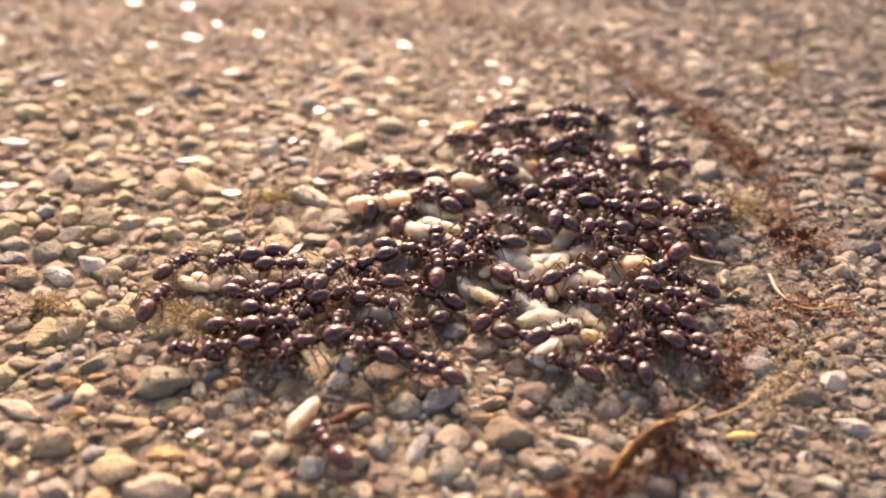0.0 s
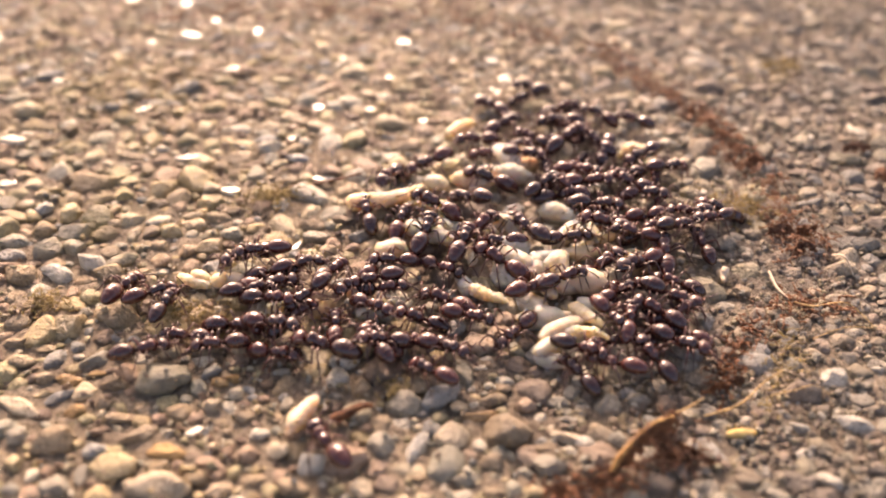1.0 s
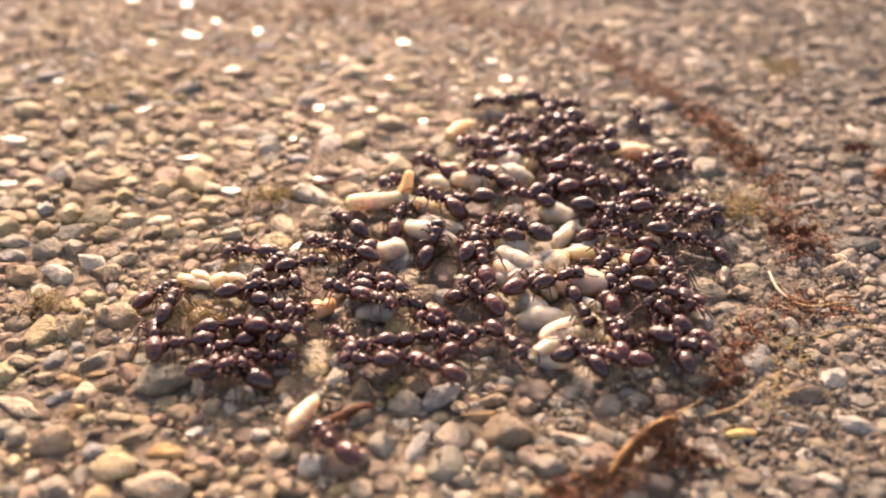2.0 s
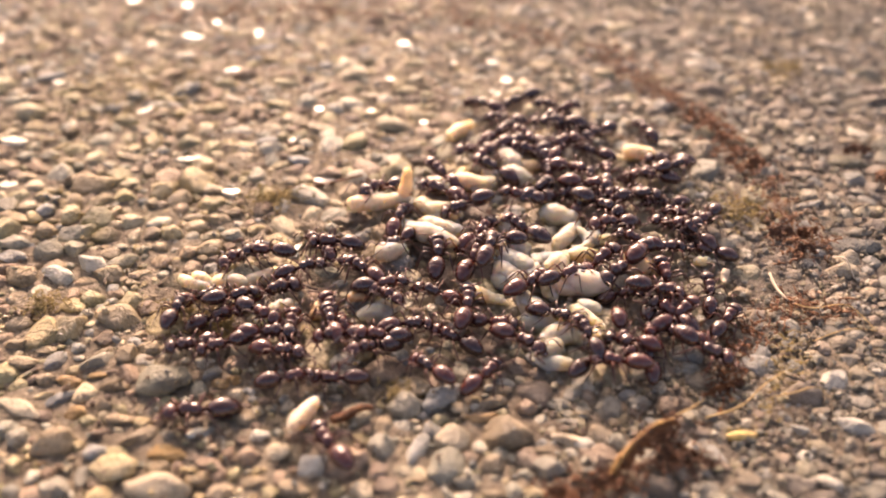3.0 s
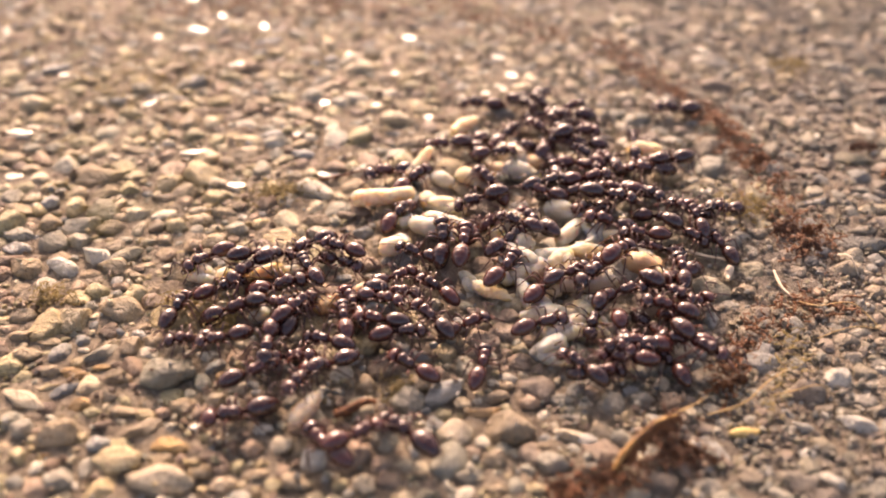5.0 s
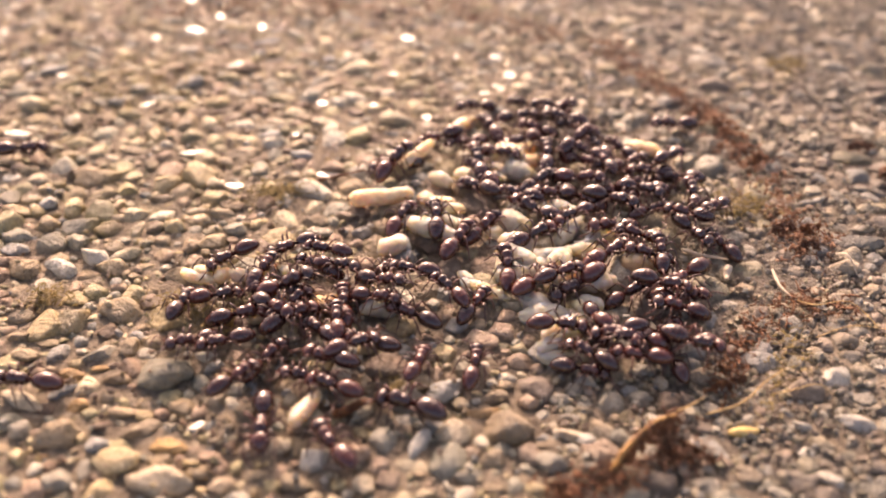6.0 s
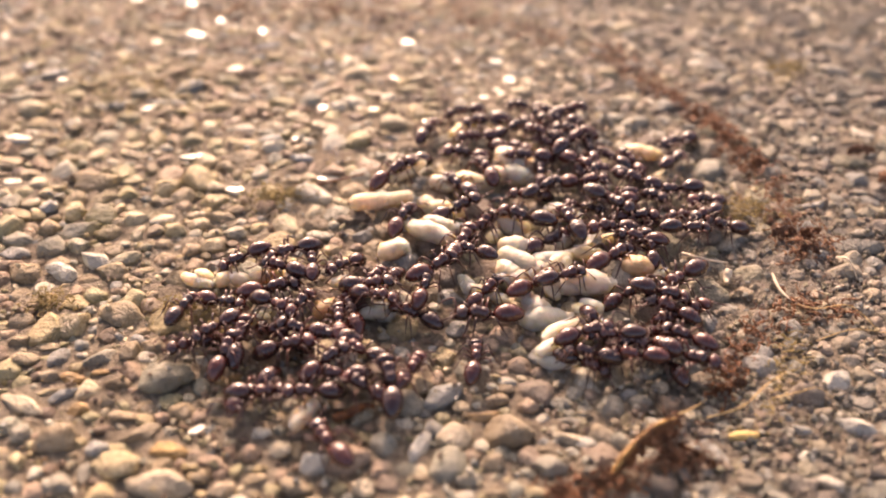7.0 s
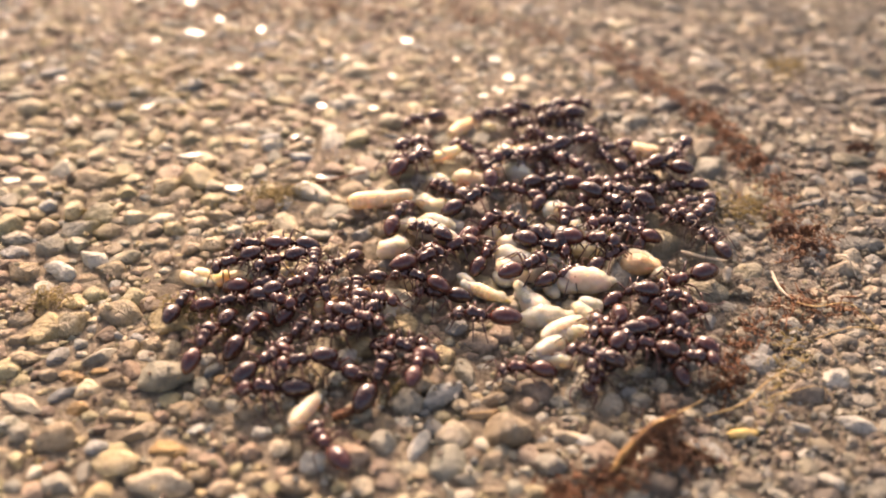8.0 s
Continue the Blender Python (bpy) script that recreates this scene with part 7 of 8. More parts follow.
    crawl(colony[48], [(0, 8.2, 41.3, 34), (0.5, 8.1, 41.2, 36), (1, 8.1, 40.8, 30), (1.5, 8.1, 40.8, 31), (3, 8.1, 41.1, 30), (3.5, 7.9, 40.9, 30), (4, 8.1, 41.4, 33), (4.5, 8.0, 41.2, 28), (6, 7.8, 41.0, 29), (6.5, 7.8, 40.8, 28), (7, 7.8, 41.1, 29), (7.5, 7.8, 41.1, 27), (8, 7.8, 40.9, 29)])
    crawl(colony[49], [(0, 8.8, 39.1, 197), (0.5, 7.7, 38.3, 209), (1, 10.4, 37.9, 252), (3, 7.2, 37.1, 338), (3.5, 8.4, 37.0, 224), (4, 9.0, 36.6, 232), (6, 9.1, 35.7, 281), (6.4, 9.3, 35.7, 281), (8, 9.7, 35.1, 289)])
    crawl(colony[50], [(0, 11.1, 38.8, -21), (0.5, 12.3, 39.4, 29), (1, 11.7, 39.4, 17), (1.5, 11.2, 39.1, 19), (3, 11.8, 39.0, -12), (3.5, 11.8, 38.9, -12), (4.5, 11.5, 38.8, 4), (6, 11.8, 39.0, 23), (6.5, 11.7, 38.7, 17), (7, 11.8, 38.9, 17), (7.5, 12.5, 39.3, 27), (8, 11.8, 38.8, 17)])
    crawl(colony[51], [(0, 13.4, 50.0, 89), (0.5, 13.4, 45.6, 36), (1, 14.4, 45.1, 13), (3, 15.3, 46.3, 161), (3.5, 15.2, 45.9, 157), (4, 15.0, 44.9, 201), (4.5, 14.0, 43.5, 163), (6, 12.9, 43.0, 166), (6.5, 13.4, 43.9, 143), (7, 13.4, 43.9, 111), (7.5, 11.1, 42.4, 42), (8, 11.0, 42.1, 36)])
    crawl(colony[52], [(0, 15.5, 50.6, 85), (0.5, 15.8, 51.1, 108), (1, 15.8, 51.7, 86), (1.5, 16.0, 52.0, 23), (3, 15.4, 52.3, -7), (6, 14.3, 53.3, 17), (6.5, 14.4, 54.0, 12), (7, 14.0, 54.5, 112), (7.5, 13.4, 54.7, 153), (8, 14.1, 54.3, 112)])
    crawl(colony[53], [(0, 13.0, 47.7, 169), (0.5, 12.9, 48.3, 147), (1, 13.5, 46.5, 192), (1.5, 13.4, 47.8, 210), (3, 15.3, 48.4, 180), (3.5, 14.6, 48.6, 176), (4, 13.9, 48.6, 171), (4.5, 12.9, 48.9, 196), (6, 14.0, 50.5, 148), (6.5, 14.8, 47.9, 99), (7, 13.7, 47.1, -7), (7.5, 14.4, 47.4, -15), (8, 11.2, 47.1, -15)])
    crawl(colony[54], [(0, 12.7, 46.1, -180), (0.5, 11.9, 46.5, -119), (1, 11.9, 46.5, -149), (1.5, 12.1, 46.7, -157), (3, 12.6, 49.9, -174), (3.5, 11.9, 49.3, -213), (4, 11.6, 49.7, -164), (4.5, 11.7, 50.1, -197), (6, 11.7, 49.7, -198), (6.5, 12.6, 48.8, -176), (7, 11.4, 49.1, -176), (7.5, 10.3, 49.0, -156), (8, 10.5, 49.2, -154)])
    crawl(colony[55], [(0, 14.9, 43.9, 88), (0.5, 15.0, 44.3, 69), (1, 14.7, 42.9, 85), (1.5, 14.7, 41.8, 110), (3, 14.2, 41.0, 95), (3.5, 14.6, 41.0, 100), (4, 14.2, 40.3, 224), (4.5, 13.6, 39.8, 218), (6, 14.6, 39.8, 215), (6.5, 14.5, 39.9, 214), (7, 14.5, 40.1, 215), (7.5, 14.5, 40.2, 213), (8, 14.7, 40.0, 198)])
    crawl(colony[56], [(0, 16.8, 45.3, 121), (0.5, 17.3, 45.3, 99), (1, 17.3, 44.4, 101), (1.5, 17.7, 44.4, 110), (3, 17.3, 43.5, 160), (3.5, 17.8, 44.4, 118), (4, 17.6, 44.0, 150), (4.5, 17.8, 44.4, 114), (6, 18.1, 44.3, 125), (6.5, 18.2, 44.2, 114), (7, 18.5, 45.9, 180), (8, 16.6, 45.9, 147)])
    crawl(colony[57], [(0, 18.9, 48.2, 353), (0.5, 15.3, 45.9, 337), (1, 16.0, 45.4, 391), (1.5, 15.7, 44.6, 350), (3, 14.9, 43.7, 365), (3.5, 13.6, 43.9, 372), (4.5, 16.1, 44.6, 339), (6, 17.1, 44.8, 304), (6.5, 17.0, 45.0, 303), (7, 16.7, 45.4, 367), (7.5, 17.0, 45.3, 415), (8, 17.9, 44.2, 464)])
    crawl(colony[58], [(0, 14.0, 41.4, -148), (0.5, 13.1, 40.8, -184), (1, 12.2, 41.1, -150), (1.5, 12.0, 40.6, -155), (3, 11.2, 40.8, -142), (3.5, 10.9, 40.6, -149), (4, 10.6, 40.2, -149), (4.5, 9.9, 40.3, -142), (6, 7.9, 39.1, -154), (6.5, 6.1, 37.6, -144), (7, 1.9, 36.9, -182), (7.4, 1.6, 35.9, -182), (8, 1.8, 36.4, -194)])
    crawl(colony[59], [(0, 15.4, 40.1, 147), (0.5, 15.2, 40.6, 157), (1, 14.5, 40.1, 152), (1.5, 13.5, 40.6, 134), (3, 16.6, 39.5, 84), (3.5, 16.4, 41.0, 91), (4, 16.8, 42.4, 89), (4.5, 15.1, 41.2, 97), (8, 13.2, 45.5, 81)])
    crawl(colony[60], [(0, 12.4, 35.9, -97), (0.5, 12.1, 35.8, -107), (1, 12.4, 35.8, -97), (1.5, 12.4, 35.8, -97), (3, 12.4, 35.9, -96), (3.5, 12.4, 35.8, -97), (4, 12.4, 35.9, -97), (4.5, 12.2, 35.4, -96), (6, 13.2, 36.0, 26), (6.5, 12.8, 35.7, 10), (7, 12.4, 35.6, 16), (8, 13.1, 35.8, 24)])
    crawl(colony[61], [(0, 13.9, 35.7, 152), (0.5, 13.8, 35.5, 150), (1, 13.9, 35.6, 150), (1.5, 13.9, 35.6, 150), (3, 13.9, 35.7, 150), (3.5, 13.8, 35.6, 150), (4, 13.8, 35.7, 150), (4.5, 13.7, 35.2, 155), (6, 14.0, 35.1, 156), (6.5, 14.1, 35.4, 144), (7, 14.0, 35.5, 145), (7.5, 13.8, 35.4, 152), (8, 14.2, 35.3, 141)])
    crawl(colony[62], [(0, 10.1, 34.5, 154), (0.5, 10.9, 34.5, 195), (1, 9.5, 33.3, 157), (3, 9.7, 33.4, 167), (3.5, 9.7, 33.4, 163), (4, 9.7, 33.5, 163), (4.5, 9.6, 33.3, 159), (6, 10.7, 33.5, 170), (6.5, 10.9, 33.8, 183), (7, 10.6, 33.8, 168), (7.5, 10.6, 35.9, 184), (8, 10.5, 36.1, 173)])
    crawl(colony[63], [(0, 11.3, 34.3, 98), (0.5, 12.4, 34.0, 112), (1, 12.0, 34.2, 126), (1.5, 12.0, 34.1, 127), (3, 17.4, 37.2, 53), (3.5, 17.3, 36.5, 50), (4, 15.0, 32.3, 80), (4.5, 13.2, 30.5, 187), (5.17, 9.6, 35.3, 187), (8, 9.8, 35.7, 184)])
    crawl(colony[64], [(0, 7.0, 33.1, 145), (0.5, 6.1, 33.7, 147), (1, 4.3, 35.4, 225), (1.5, 4.0, 34.7, 309), (3, 4.9, 35.0, 323), (3.5, 5.0, 35.0, 340), (4, 4.8, 36.4, 391), (4.5, 5.2, 36.8, 397), (6, 7.2, 36.1, 355), (6.5, 7.9, 35.7, 351), (7, 8.8, 36.0, 372), (7.5, 8.9, 35.1, 307), (8, 9.3, 33.4, 223)])
    crawl(colony[65], [(0, 9.2, 33.5, 166), (0.5, 7.8, 32.5, 127), (1, 7.4, 32.8, 122), (1.5, 7.4, 33.0, 131), (3, 8.3, 36.1, 109), (3.5, 8.1, 34.9, 107), (4, 7.8, 36.0, 41), (4.5, 7.4, 33.1, 132), (7, 8.0, 34.0, 167), (8, 8.2, 33.8, 159)])
    crawl(colony[66], [(0, 4.7, 61.1, -157), (0.5, 4.9, 61.1, -164), (1, 3.7, 62.1, -224), (1.5, 3.7, 62.9, -143), (3, 2.8, 62.4, -203), (4, 3.1, 62.5, -157), (4.5, 2.4, 61.8, -186), (6, 1.9, 61.1, -157), (6.5, 2.1, 60.5, -154), (7, 1.1, 60.9, -149), (7.5, 0.5, 60.9, -155), (8, -2.2, 59.3, -157)])
    crawl(colony[67], [(0, 11.5, 60.7, 175), (0.5, 10.2, 60.5, 185), (1, 9.5, 60.8, 161), (1.5, 7.2, 59.6, 153), (3, 4.7, 60.3, 171), (4, 7.2, 59.4, 193), (4.5, 7.3, 59.9, 193), (6, 8.0, 59.5, 189), (6.5, 7.8, 59.7, 175), (7, 7.2, 59.4, 154), (7.5, 6.3, 59.7, 164), (8, 6.4, 59.0, 189)])
    crawl(colony[68], [(0, 5.0, 58.9, 20), (0.5, 2.4, 56.9, 6), (1, 5.2, 59.2, 41), (1.5, 4.7, 59.0, 54), (3, 4.6, 58.3, 43), (3.5, 3.9, 58.7, 56), (4, 4.2, 58.3, 35), (4.5, 5.5, 56.6, 25), (6, 3.2, 58.4, 108), (6.5, 2.0, 58.8, 199), (8, 3.6, 60.3, 193)])
    crawl(colony[69], [(0, 6.5, 59.4, -173), (0.5, 5.8, 58.8, -177), (1, 6.8, 63.0, -160), (1.5, 6.2, 63.0, -194), (3, 6.1, 63.0, -153), (3.5, 5.7, 63.2, -140), (4, 5.7, 63.6, -143), (4.5, 6.2, 63.0, -163), (6, 6.1, 62.0, -200), (6.5, 6.3, 61.7, -200), (7, 6.1, 61.9, -189), (8, 6.5, 61.6, -201)])
    crawl(colony[70], [(0, 1.2, 57.1, -162), (1, 2.1, 56.7, -164), (1.5, 2.2, 56.6, -155), (3, 2.0, 55.6, -164), (3.5, 2.3, 56.3, -158), (4.5, 1.7, 56.1, -137), (6, 1.0, 55.9, -160), (6.5, 1.9, 55.9, -155), (7, 1.9, 57.1, -164), (7.5, 0.8, 57.5, -161), (8, 1.5, 55.4, -210)])
    crawl(colony[71], [(0, 5.9, 56.3, 6), (0.5, 5.9, 56.6, 23), (1, 5.8, 56.1, 14), (1.5, 5.9, 56.9, 16), (3, 6.0, 56.8, 11), (3.5, 5.9, 56.3, 8), (4, 5.5, 56.4, -168), (4.5, 6.2, 54.8, -166), (6, 5.5, 56.1, -149), (6.5, 5.7, 56.7, -167), (7, 5.8, 54.6, -176), (7.5, 4.1, 53.9, -178), (8, 6.1, 54.3, -151)])
    crawl(colony[72], [(0, 8.7, 55.8, 174), (0.5, 9.0, 56.2, 178), (1, 8.7, 56.3, 190), (1.5, 8.8, 55.9, 177), (3, 6.3, 55.6, 162), (3.5, 8.2, 58.3, 145), (4, 8.0, 57.3, 193), (4.5, 8.2, 57.3, 43), (6, 7.7, 55.0, 91), (6.5, 8.9, 53.7, 122), (7, 9.1, 54.3, 129), (7.5, 9.9, 51.3, 206), (8, 12.3, 49.4, 171)])
    crawl(colony[73], [(0, 3.1, 54.1, 168), (0.5, 0.4, 53.0, 174), (1, -1.3, 52.9, 209), (1.5, -1.1, 53.2, 151), (3, -0.4, 52.6, 126), (3.5, -0.0, 52.8, 158), (4.5, -1.6, 50.4, 42), (6, -3.5, 53.4, 48), (6.5, -3.5, 52.9, 42), (7, -3.4, 52.4, 32), (7.5, -3.9, 51.9, 6), (8, -2.3, 53.3, 41)])
    crawl(colony[74], [(0, 12.3, 55.5, 118), (0.5, 12.3, 60.6, 155), (1, 12.1, 60.5, 172), (1.5, 10.7, 60.3, 166), (3, 8.0, 59.3, 186), (3.5, 9.1, 60.6, 140), (4, 9.1, 60.6, 155), (4.5, 7.8, 62.4, 103), (6, 8.1, 61.8, 175), (6.5, 8.1, 60.8, 183), (7, 8.3, 61.3, 184), (7.5, 7.8, 61.1, 168), (8, 8.8, 61.1, 142)])
    crawl(colony[75], [(0, 7.8, 52.6, 96), (0.5, 8.0, 51.3, 206), (1, 8.9, 50.9, 138), (1.5, 6.5, 49.6, 148), (3, 5.3, 49.8, 166), (3.5, 5.4, 49.8, 162), (4, 5.4, 50.0, 168), (4.5, 5.9, 49.9, 143), (6, 7.3, 49.7, 182), (6.5, 6.8, 49.8, 182), (7, 5.6, 49.8, 182), (7.5, 5.6, 50.1, 196), (8, 5.1, 50.0, 163)])
    crawl(colony[76], [(0, 16.0, 63.8, 104), (0.5, 15.3, 59.6, 90), (1, 15.1, 60.0, 154), (1.5, 15.7, 60.7, 100), (3, 15.9, 58.7, 107), (3.5, 15.8, 58.3, 134), (4, 14.8, 58.0, 165), (4.5, 14.5, 56.7, 84), (7, 12.2, 54.8, 139), (7.5, 10.8, 53.9, 228), (8, 12.1, 53.9, 129)])
    crawl(colony[77], [(0, 15.6, 56.5, 264), (0.5, 15.7, 54.9, 223), (1, 14.9, 54.4, 216), (1.5, 15.9, 54.2, 207), (3, 16.5, 53.7, 168), (3.5, 16.6, 53.4, 185), (4, 16.3, 53.5, 185), (7, 16.2, 50.1, 182), (7.5, 16.8, 52.0, 113), (8, 16.0, 52.5, 154)])
    crawl(colony[78], [(0, 13.5, 52.9, 255), (0.5, 13.1, 51.5, 198), (1, 13.1, 52.0, 201), (1.5, 12.0, 51.3, 149), (3.5, 12.0, 52.3, 65), (4.5, 11.7, 53.7, 107), (6, 11.9, 53.6, 111), (6.5, 12.1, 53.9, 128), (7, 11.6, 52.7, 162), (7.5, 12.1, 51.0, 201), (8, 13.5, 51.4, 184)])
    crawl(colony[79], [(0, 11.4, 53.6, 96), (0.5, 12.4, 49.2, 184), (1, 13.2, 51.1, 156), (1.5, 12.7, 53.1, 127), (3, 15.1, 51.9, 170), (3.5, 14.8, 51.8, 161), (4, 14.8, 52.0, 166), (4.5, 14.7, 52.3, 175), (6, 14.6, 52.0, 176), (6.5, 14.6, 51.6, 168), (7, 13.6, 51.6, 164), (7.5, 13.9, 50.2, 175), (8, 16.8, 50.3, 183)])
    crawl(colony[80], [(0, 9.9, 51.9, 166), (0.5, 10.0, 51.3, 183), (1, 10.7, 53.9, 58), (3, 9.4, 55.8, 62), (4.5, 9.5, 54.1, 135), (6, 11.6, 55.9, 123), (6.5, 10.8, 55.3, 108), (7, 11.2, 55.9, 100), (7.5, 12.5, 55.6, 134), (8, 12.6, 55.6, 212)])
    crawl(colony[81], [(0, 3.4, 53.6, 152), (0.5, 3.0, 53.9, 137), (1, 3.2, 54.8, 192), (1.5, 3.1, 53.6, 160), (3, 3.6, 55.6, 223), (4, 1.9, 56.1, 202), (4.5, -0.4, 54.8, 187), (6, -1.0, 56.2, 196), (6.5, -0.8, 57.2, 58), (7, -1.2, 58.5, 66), (8, -2.4, 55.7, 47)])
    crawl(colony[82], [(0, 5.5, 55.3, 28), (0.5, 7.4, 53.9, -60), (1, 6.7, 55.0, -10), (3, 7.8, 56.3, 15), (4.5, 4.1, 54.7, 14), (6, 4.5, 54.6, -16), (6.5, 5.6, 55.5, -21), (7, 5.4, 55.9, -16), (7.5, 5.5, 55.5, -33), (8, 6.3, 56.6, 19)])
    crawl(colony[83], [(0, -6.1, 27.8, 124), (0.5, -6.1, 27.6, 124), (1, -6.1, 27.8, 125), (1.5, -6.1, 27.7, 125), (3, -6.1, 27.7, 124), (3.5, -6.1, 27.6, 125), (4, -6.1, 27.7, 125), (4.5, -6.3, 27.5, 126), (6, -6.1, 27.5, 125), (6.5, -6.2, 27.6, 125), (7, -6.2, 27.7, 125), (7.5, -6.2, 27.6, 125), (8, -6.2, 27.6, 125)])
    crawl(colony[84], [(0, -5.1, 42.2, -152), (0.5, -15.0, 41.7, -332), (1, -16.9, 38.0, -276), (1.5, -16.9, 38.0, -267), (3, -16.2, 37.8, -275), (3.5, -16.2, 37.6, -276), (4, -16.1, 37.8, -277), (4.5, -16.2, 37.5, -277), (6, -16.1, 37.9, -277), (6.5, -16.1, 37.7, -278), (7, -16.0, 37.8, -282), (7.5, -15.8, 37.9, -287), (8, -16.1, 37.8, -278)])
    crawl(colony[85], [(0, -6.2, 39.0, 19), (1, -17.1, 34.1, 19), (1.5, -13.7, 33.5, 7), (3, -8.4, 32.2, 15), (3.5, -10.7, 32.5, 30), (4, -11.0, 32.7, 44), (4.5, -10.6, 32.6, 34), (6, -11.4, 32.0, 50), (6.5, -10.0, 31.0, 9), (7, -10.0, 31.0, 5), (7.5, -8.6, 33.1, -14), (8, -4.9, 36.3, -23)])
    crawl(colony[86], [(0, 11.5, 43.7, 164), (1, 18.9, 47.9, 164), (1.5, 17.9, 48.8, 136), (3, 16.7, 45.8, 136), (3.5, 16.6, 45.8, 135), (4, 16.7, 45.8, 136), (4.5, 16.7, 46.3, 110), (6, 17.5, 49.6, 88), (6.5, 17.8, 49.6, 102), (7, 18.0, 48.8, 199), (7.5, 17.3, 47.7, 203), (8, 17.4, 48.3, 202)])
    crawl(colony[87], [(0, 10.6, 37.0, 77), (0.6, 10.7, 36.6, 64), (1, 11.2, 36.8, 77), (1.5, 10.0, 35.6, 62), (3, 10.7, 35.1, 170), (3.5, 11.7, 34.9, 127), (4, 11.1, 34.7, 183), (4.5, 11.4, 34.4, 174), (6, 11.0, 34.9, 174), (6.5, 10.7, 35.2, 151), (7, 11.3, 34.9, 183), (7.5, 11.6, 34.7, 197), (8, 11.6, 34.6, 172)])
    crawl(colony[88], [(0, 10.5, 37.0, -53), (0.6, 10.6, 37.5, -65), (1, 10.2, 36.2, -53), (3, 10.6, 35.2, -80), (3.5, 10.6, 35.4, -77), (4.5, 10.4, 35.0, -82), (7, 10.7, 35.1, -20), (8, 10.5, 35.3, -81)])
    crawl(colony[89], [(0, 5.1, 48.5, -173), (1, 7.0, 65.0, -173), (1.5, 8.7, 62.3, -192), (3, 8.6, 62.1, -192), (3.5, 7.7, 62.4, -75), (4, 7.0, 63.0, -67), (7, 5.7, 58.7, 21), (7.5, 8.9, 56.8, 18), (8, 9.0, 53.8, -41)])
    crawl(colony[90], [(0, 8.6, 48.3, 68), (0.19, 8.8, 48.8, 80), (1, 12.1, 54.7, 248), (3, 11.8, 57.5, 216), (3.5, 13.5, 60.7, 212), (4, 15.6, 61.2, 212), (4.5, 18.0, 62.0, 163), (8, 17.4, 54.5, 232)])
    crawl(colony[91], [(0, 7.6, 47.3, 130), (1, 11.6, 56.7, 130), (1.5, 11.9, 55.3, 216), (3, 11.2, 55.5, 150), (3.5, 11.2, 55.4, 139), (4, 11.2, 55.7, 154), (4.5, 10.3, 55.7, 192), (6, 10.2, 55.0, 152), (6.5, 8.3, 56.3, 192), (7, 7.8, 56.4, 147), (7.5, 5.5, 56.8, 209), (8, 7.6, 55.1, 204)])
    crawl(colony[92], [(0, -4.3, 34.7, -167), (2.98, -4.6, 34.4, -153), (4, -11.9, 29.6, -167), (4.5, -8.0, 31.4, -103), (6, -8.3, 32.0, -184), (6.5, -7.7, 31.2, -178), (7, -8.0, 31.1, -168), (7.5, -8.8, 31.4, -167), (8, -8.5, 33.2, -159)])
    crawl(colony[93], [(0, 3.3, 44.3, 168), (4.1, 3.3, 44.8, 187), (4.5, 4.2, 44.8, 168), (6, 4.7, 49.0, 161), (6.5, 2.5, 47.8, 147), (7, 1.4, 43.2, 152), (7.5, -0.6, 45.1, 148), (8, -1.5, 44.8, 147)])
    crawl(colony[94], [(0, -0.7, 32.7, 148), (3.93, -0.7, 33.0, 130), (4.7, -1.2, 33.0, 140), (6, -6.7, 31.6, 155), (6.5, -5.3, 33.4, 158), (7, -4.8, 31.8, 144), (7.5, -5.1, 32.1, 145), (8, -2.4, 34.5, 151)])
    crawl(colony[95], [(0, 12.0, 17.0, 130), (3.9, 11.4, 17.6, 134), (4.08, 5.6, 24.4, 134), (4.2, 3.1, 25.8, 138), (4.33, 0.2, 26.6, 160), (4.4, -0.6, 26.7, 165), (4.5, -1.9, 27.3, 148), (4.7, -2.5, 27.7, 142), (6.5, -2.6, 30.5, 173), (7, -3.3, 32.1, 104), (8, -3.5, 32.3, 70)])
    crawl(colony[96], [(0, -20.0, 19.5, 50), (3.65, -19.4, 20.0, 46), (3.83, -14.6, 24.0, 40), (4, -10.6, 26.4, 36), (4.17, -7.9, 26.7, 26), (4.5, -6.0, 25.6, 18), (4.7, -5.2, 25.5, 24), (5.6, -1.7, 33.0, 70), (8, -1.4, 32.9, 86)])
    crawl(colony[97], [(0, -9.9, 36.4, -3), (2, -9.5, 35.8, -11), (4.5, -10.4, 35.1, 5), (5.4, -11.1, 33.0, -164), (5.8, -18.5, 31.5, -174), (6, -23.9, 31.5, -182), (6.4, -31.6, 30.8, -167), (8, -32.9, 30.8, -167)])
    crawl(colony[98], [(0, -45.6, 49.3, 10), (4, -45.2, 50.0, 11), (5.6, -39.7, 52.2, 11), (5.8, -36.5, 54.0, 3), (6, -32.0, 54.7, 15), (6.15, -33.0, 55.8, 141), (6.4, -39.2, 55.7, 190), (8, -44.3, 52.1, 197)])
    crawl(colony[99], [(0, 10.1, 58.3, 166), (1.5, 9.6, 58.8, 166), (3, 9.9, 58.8, 184), (4.5, 9.7, 58.5, 162), (6, 9.8, 57.8, 170), (8, 9.9, 58.2, 162)])
    crawl(colony[100], [(0, 10.4, 61.4, 5), (1.5, 10.2, 61.6, -5), (3, 10.2, 61.6, 23), (4.5, 10.6, 61.2, 22), (6, 9.8, 61.5, 13), (8, 10.8, 61.5, -3)])
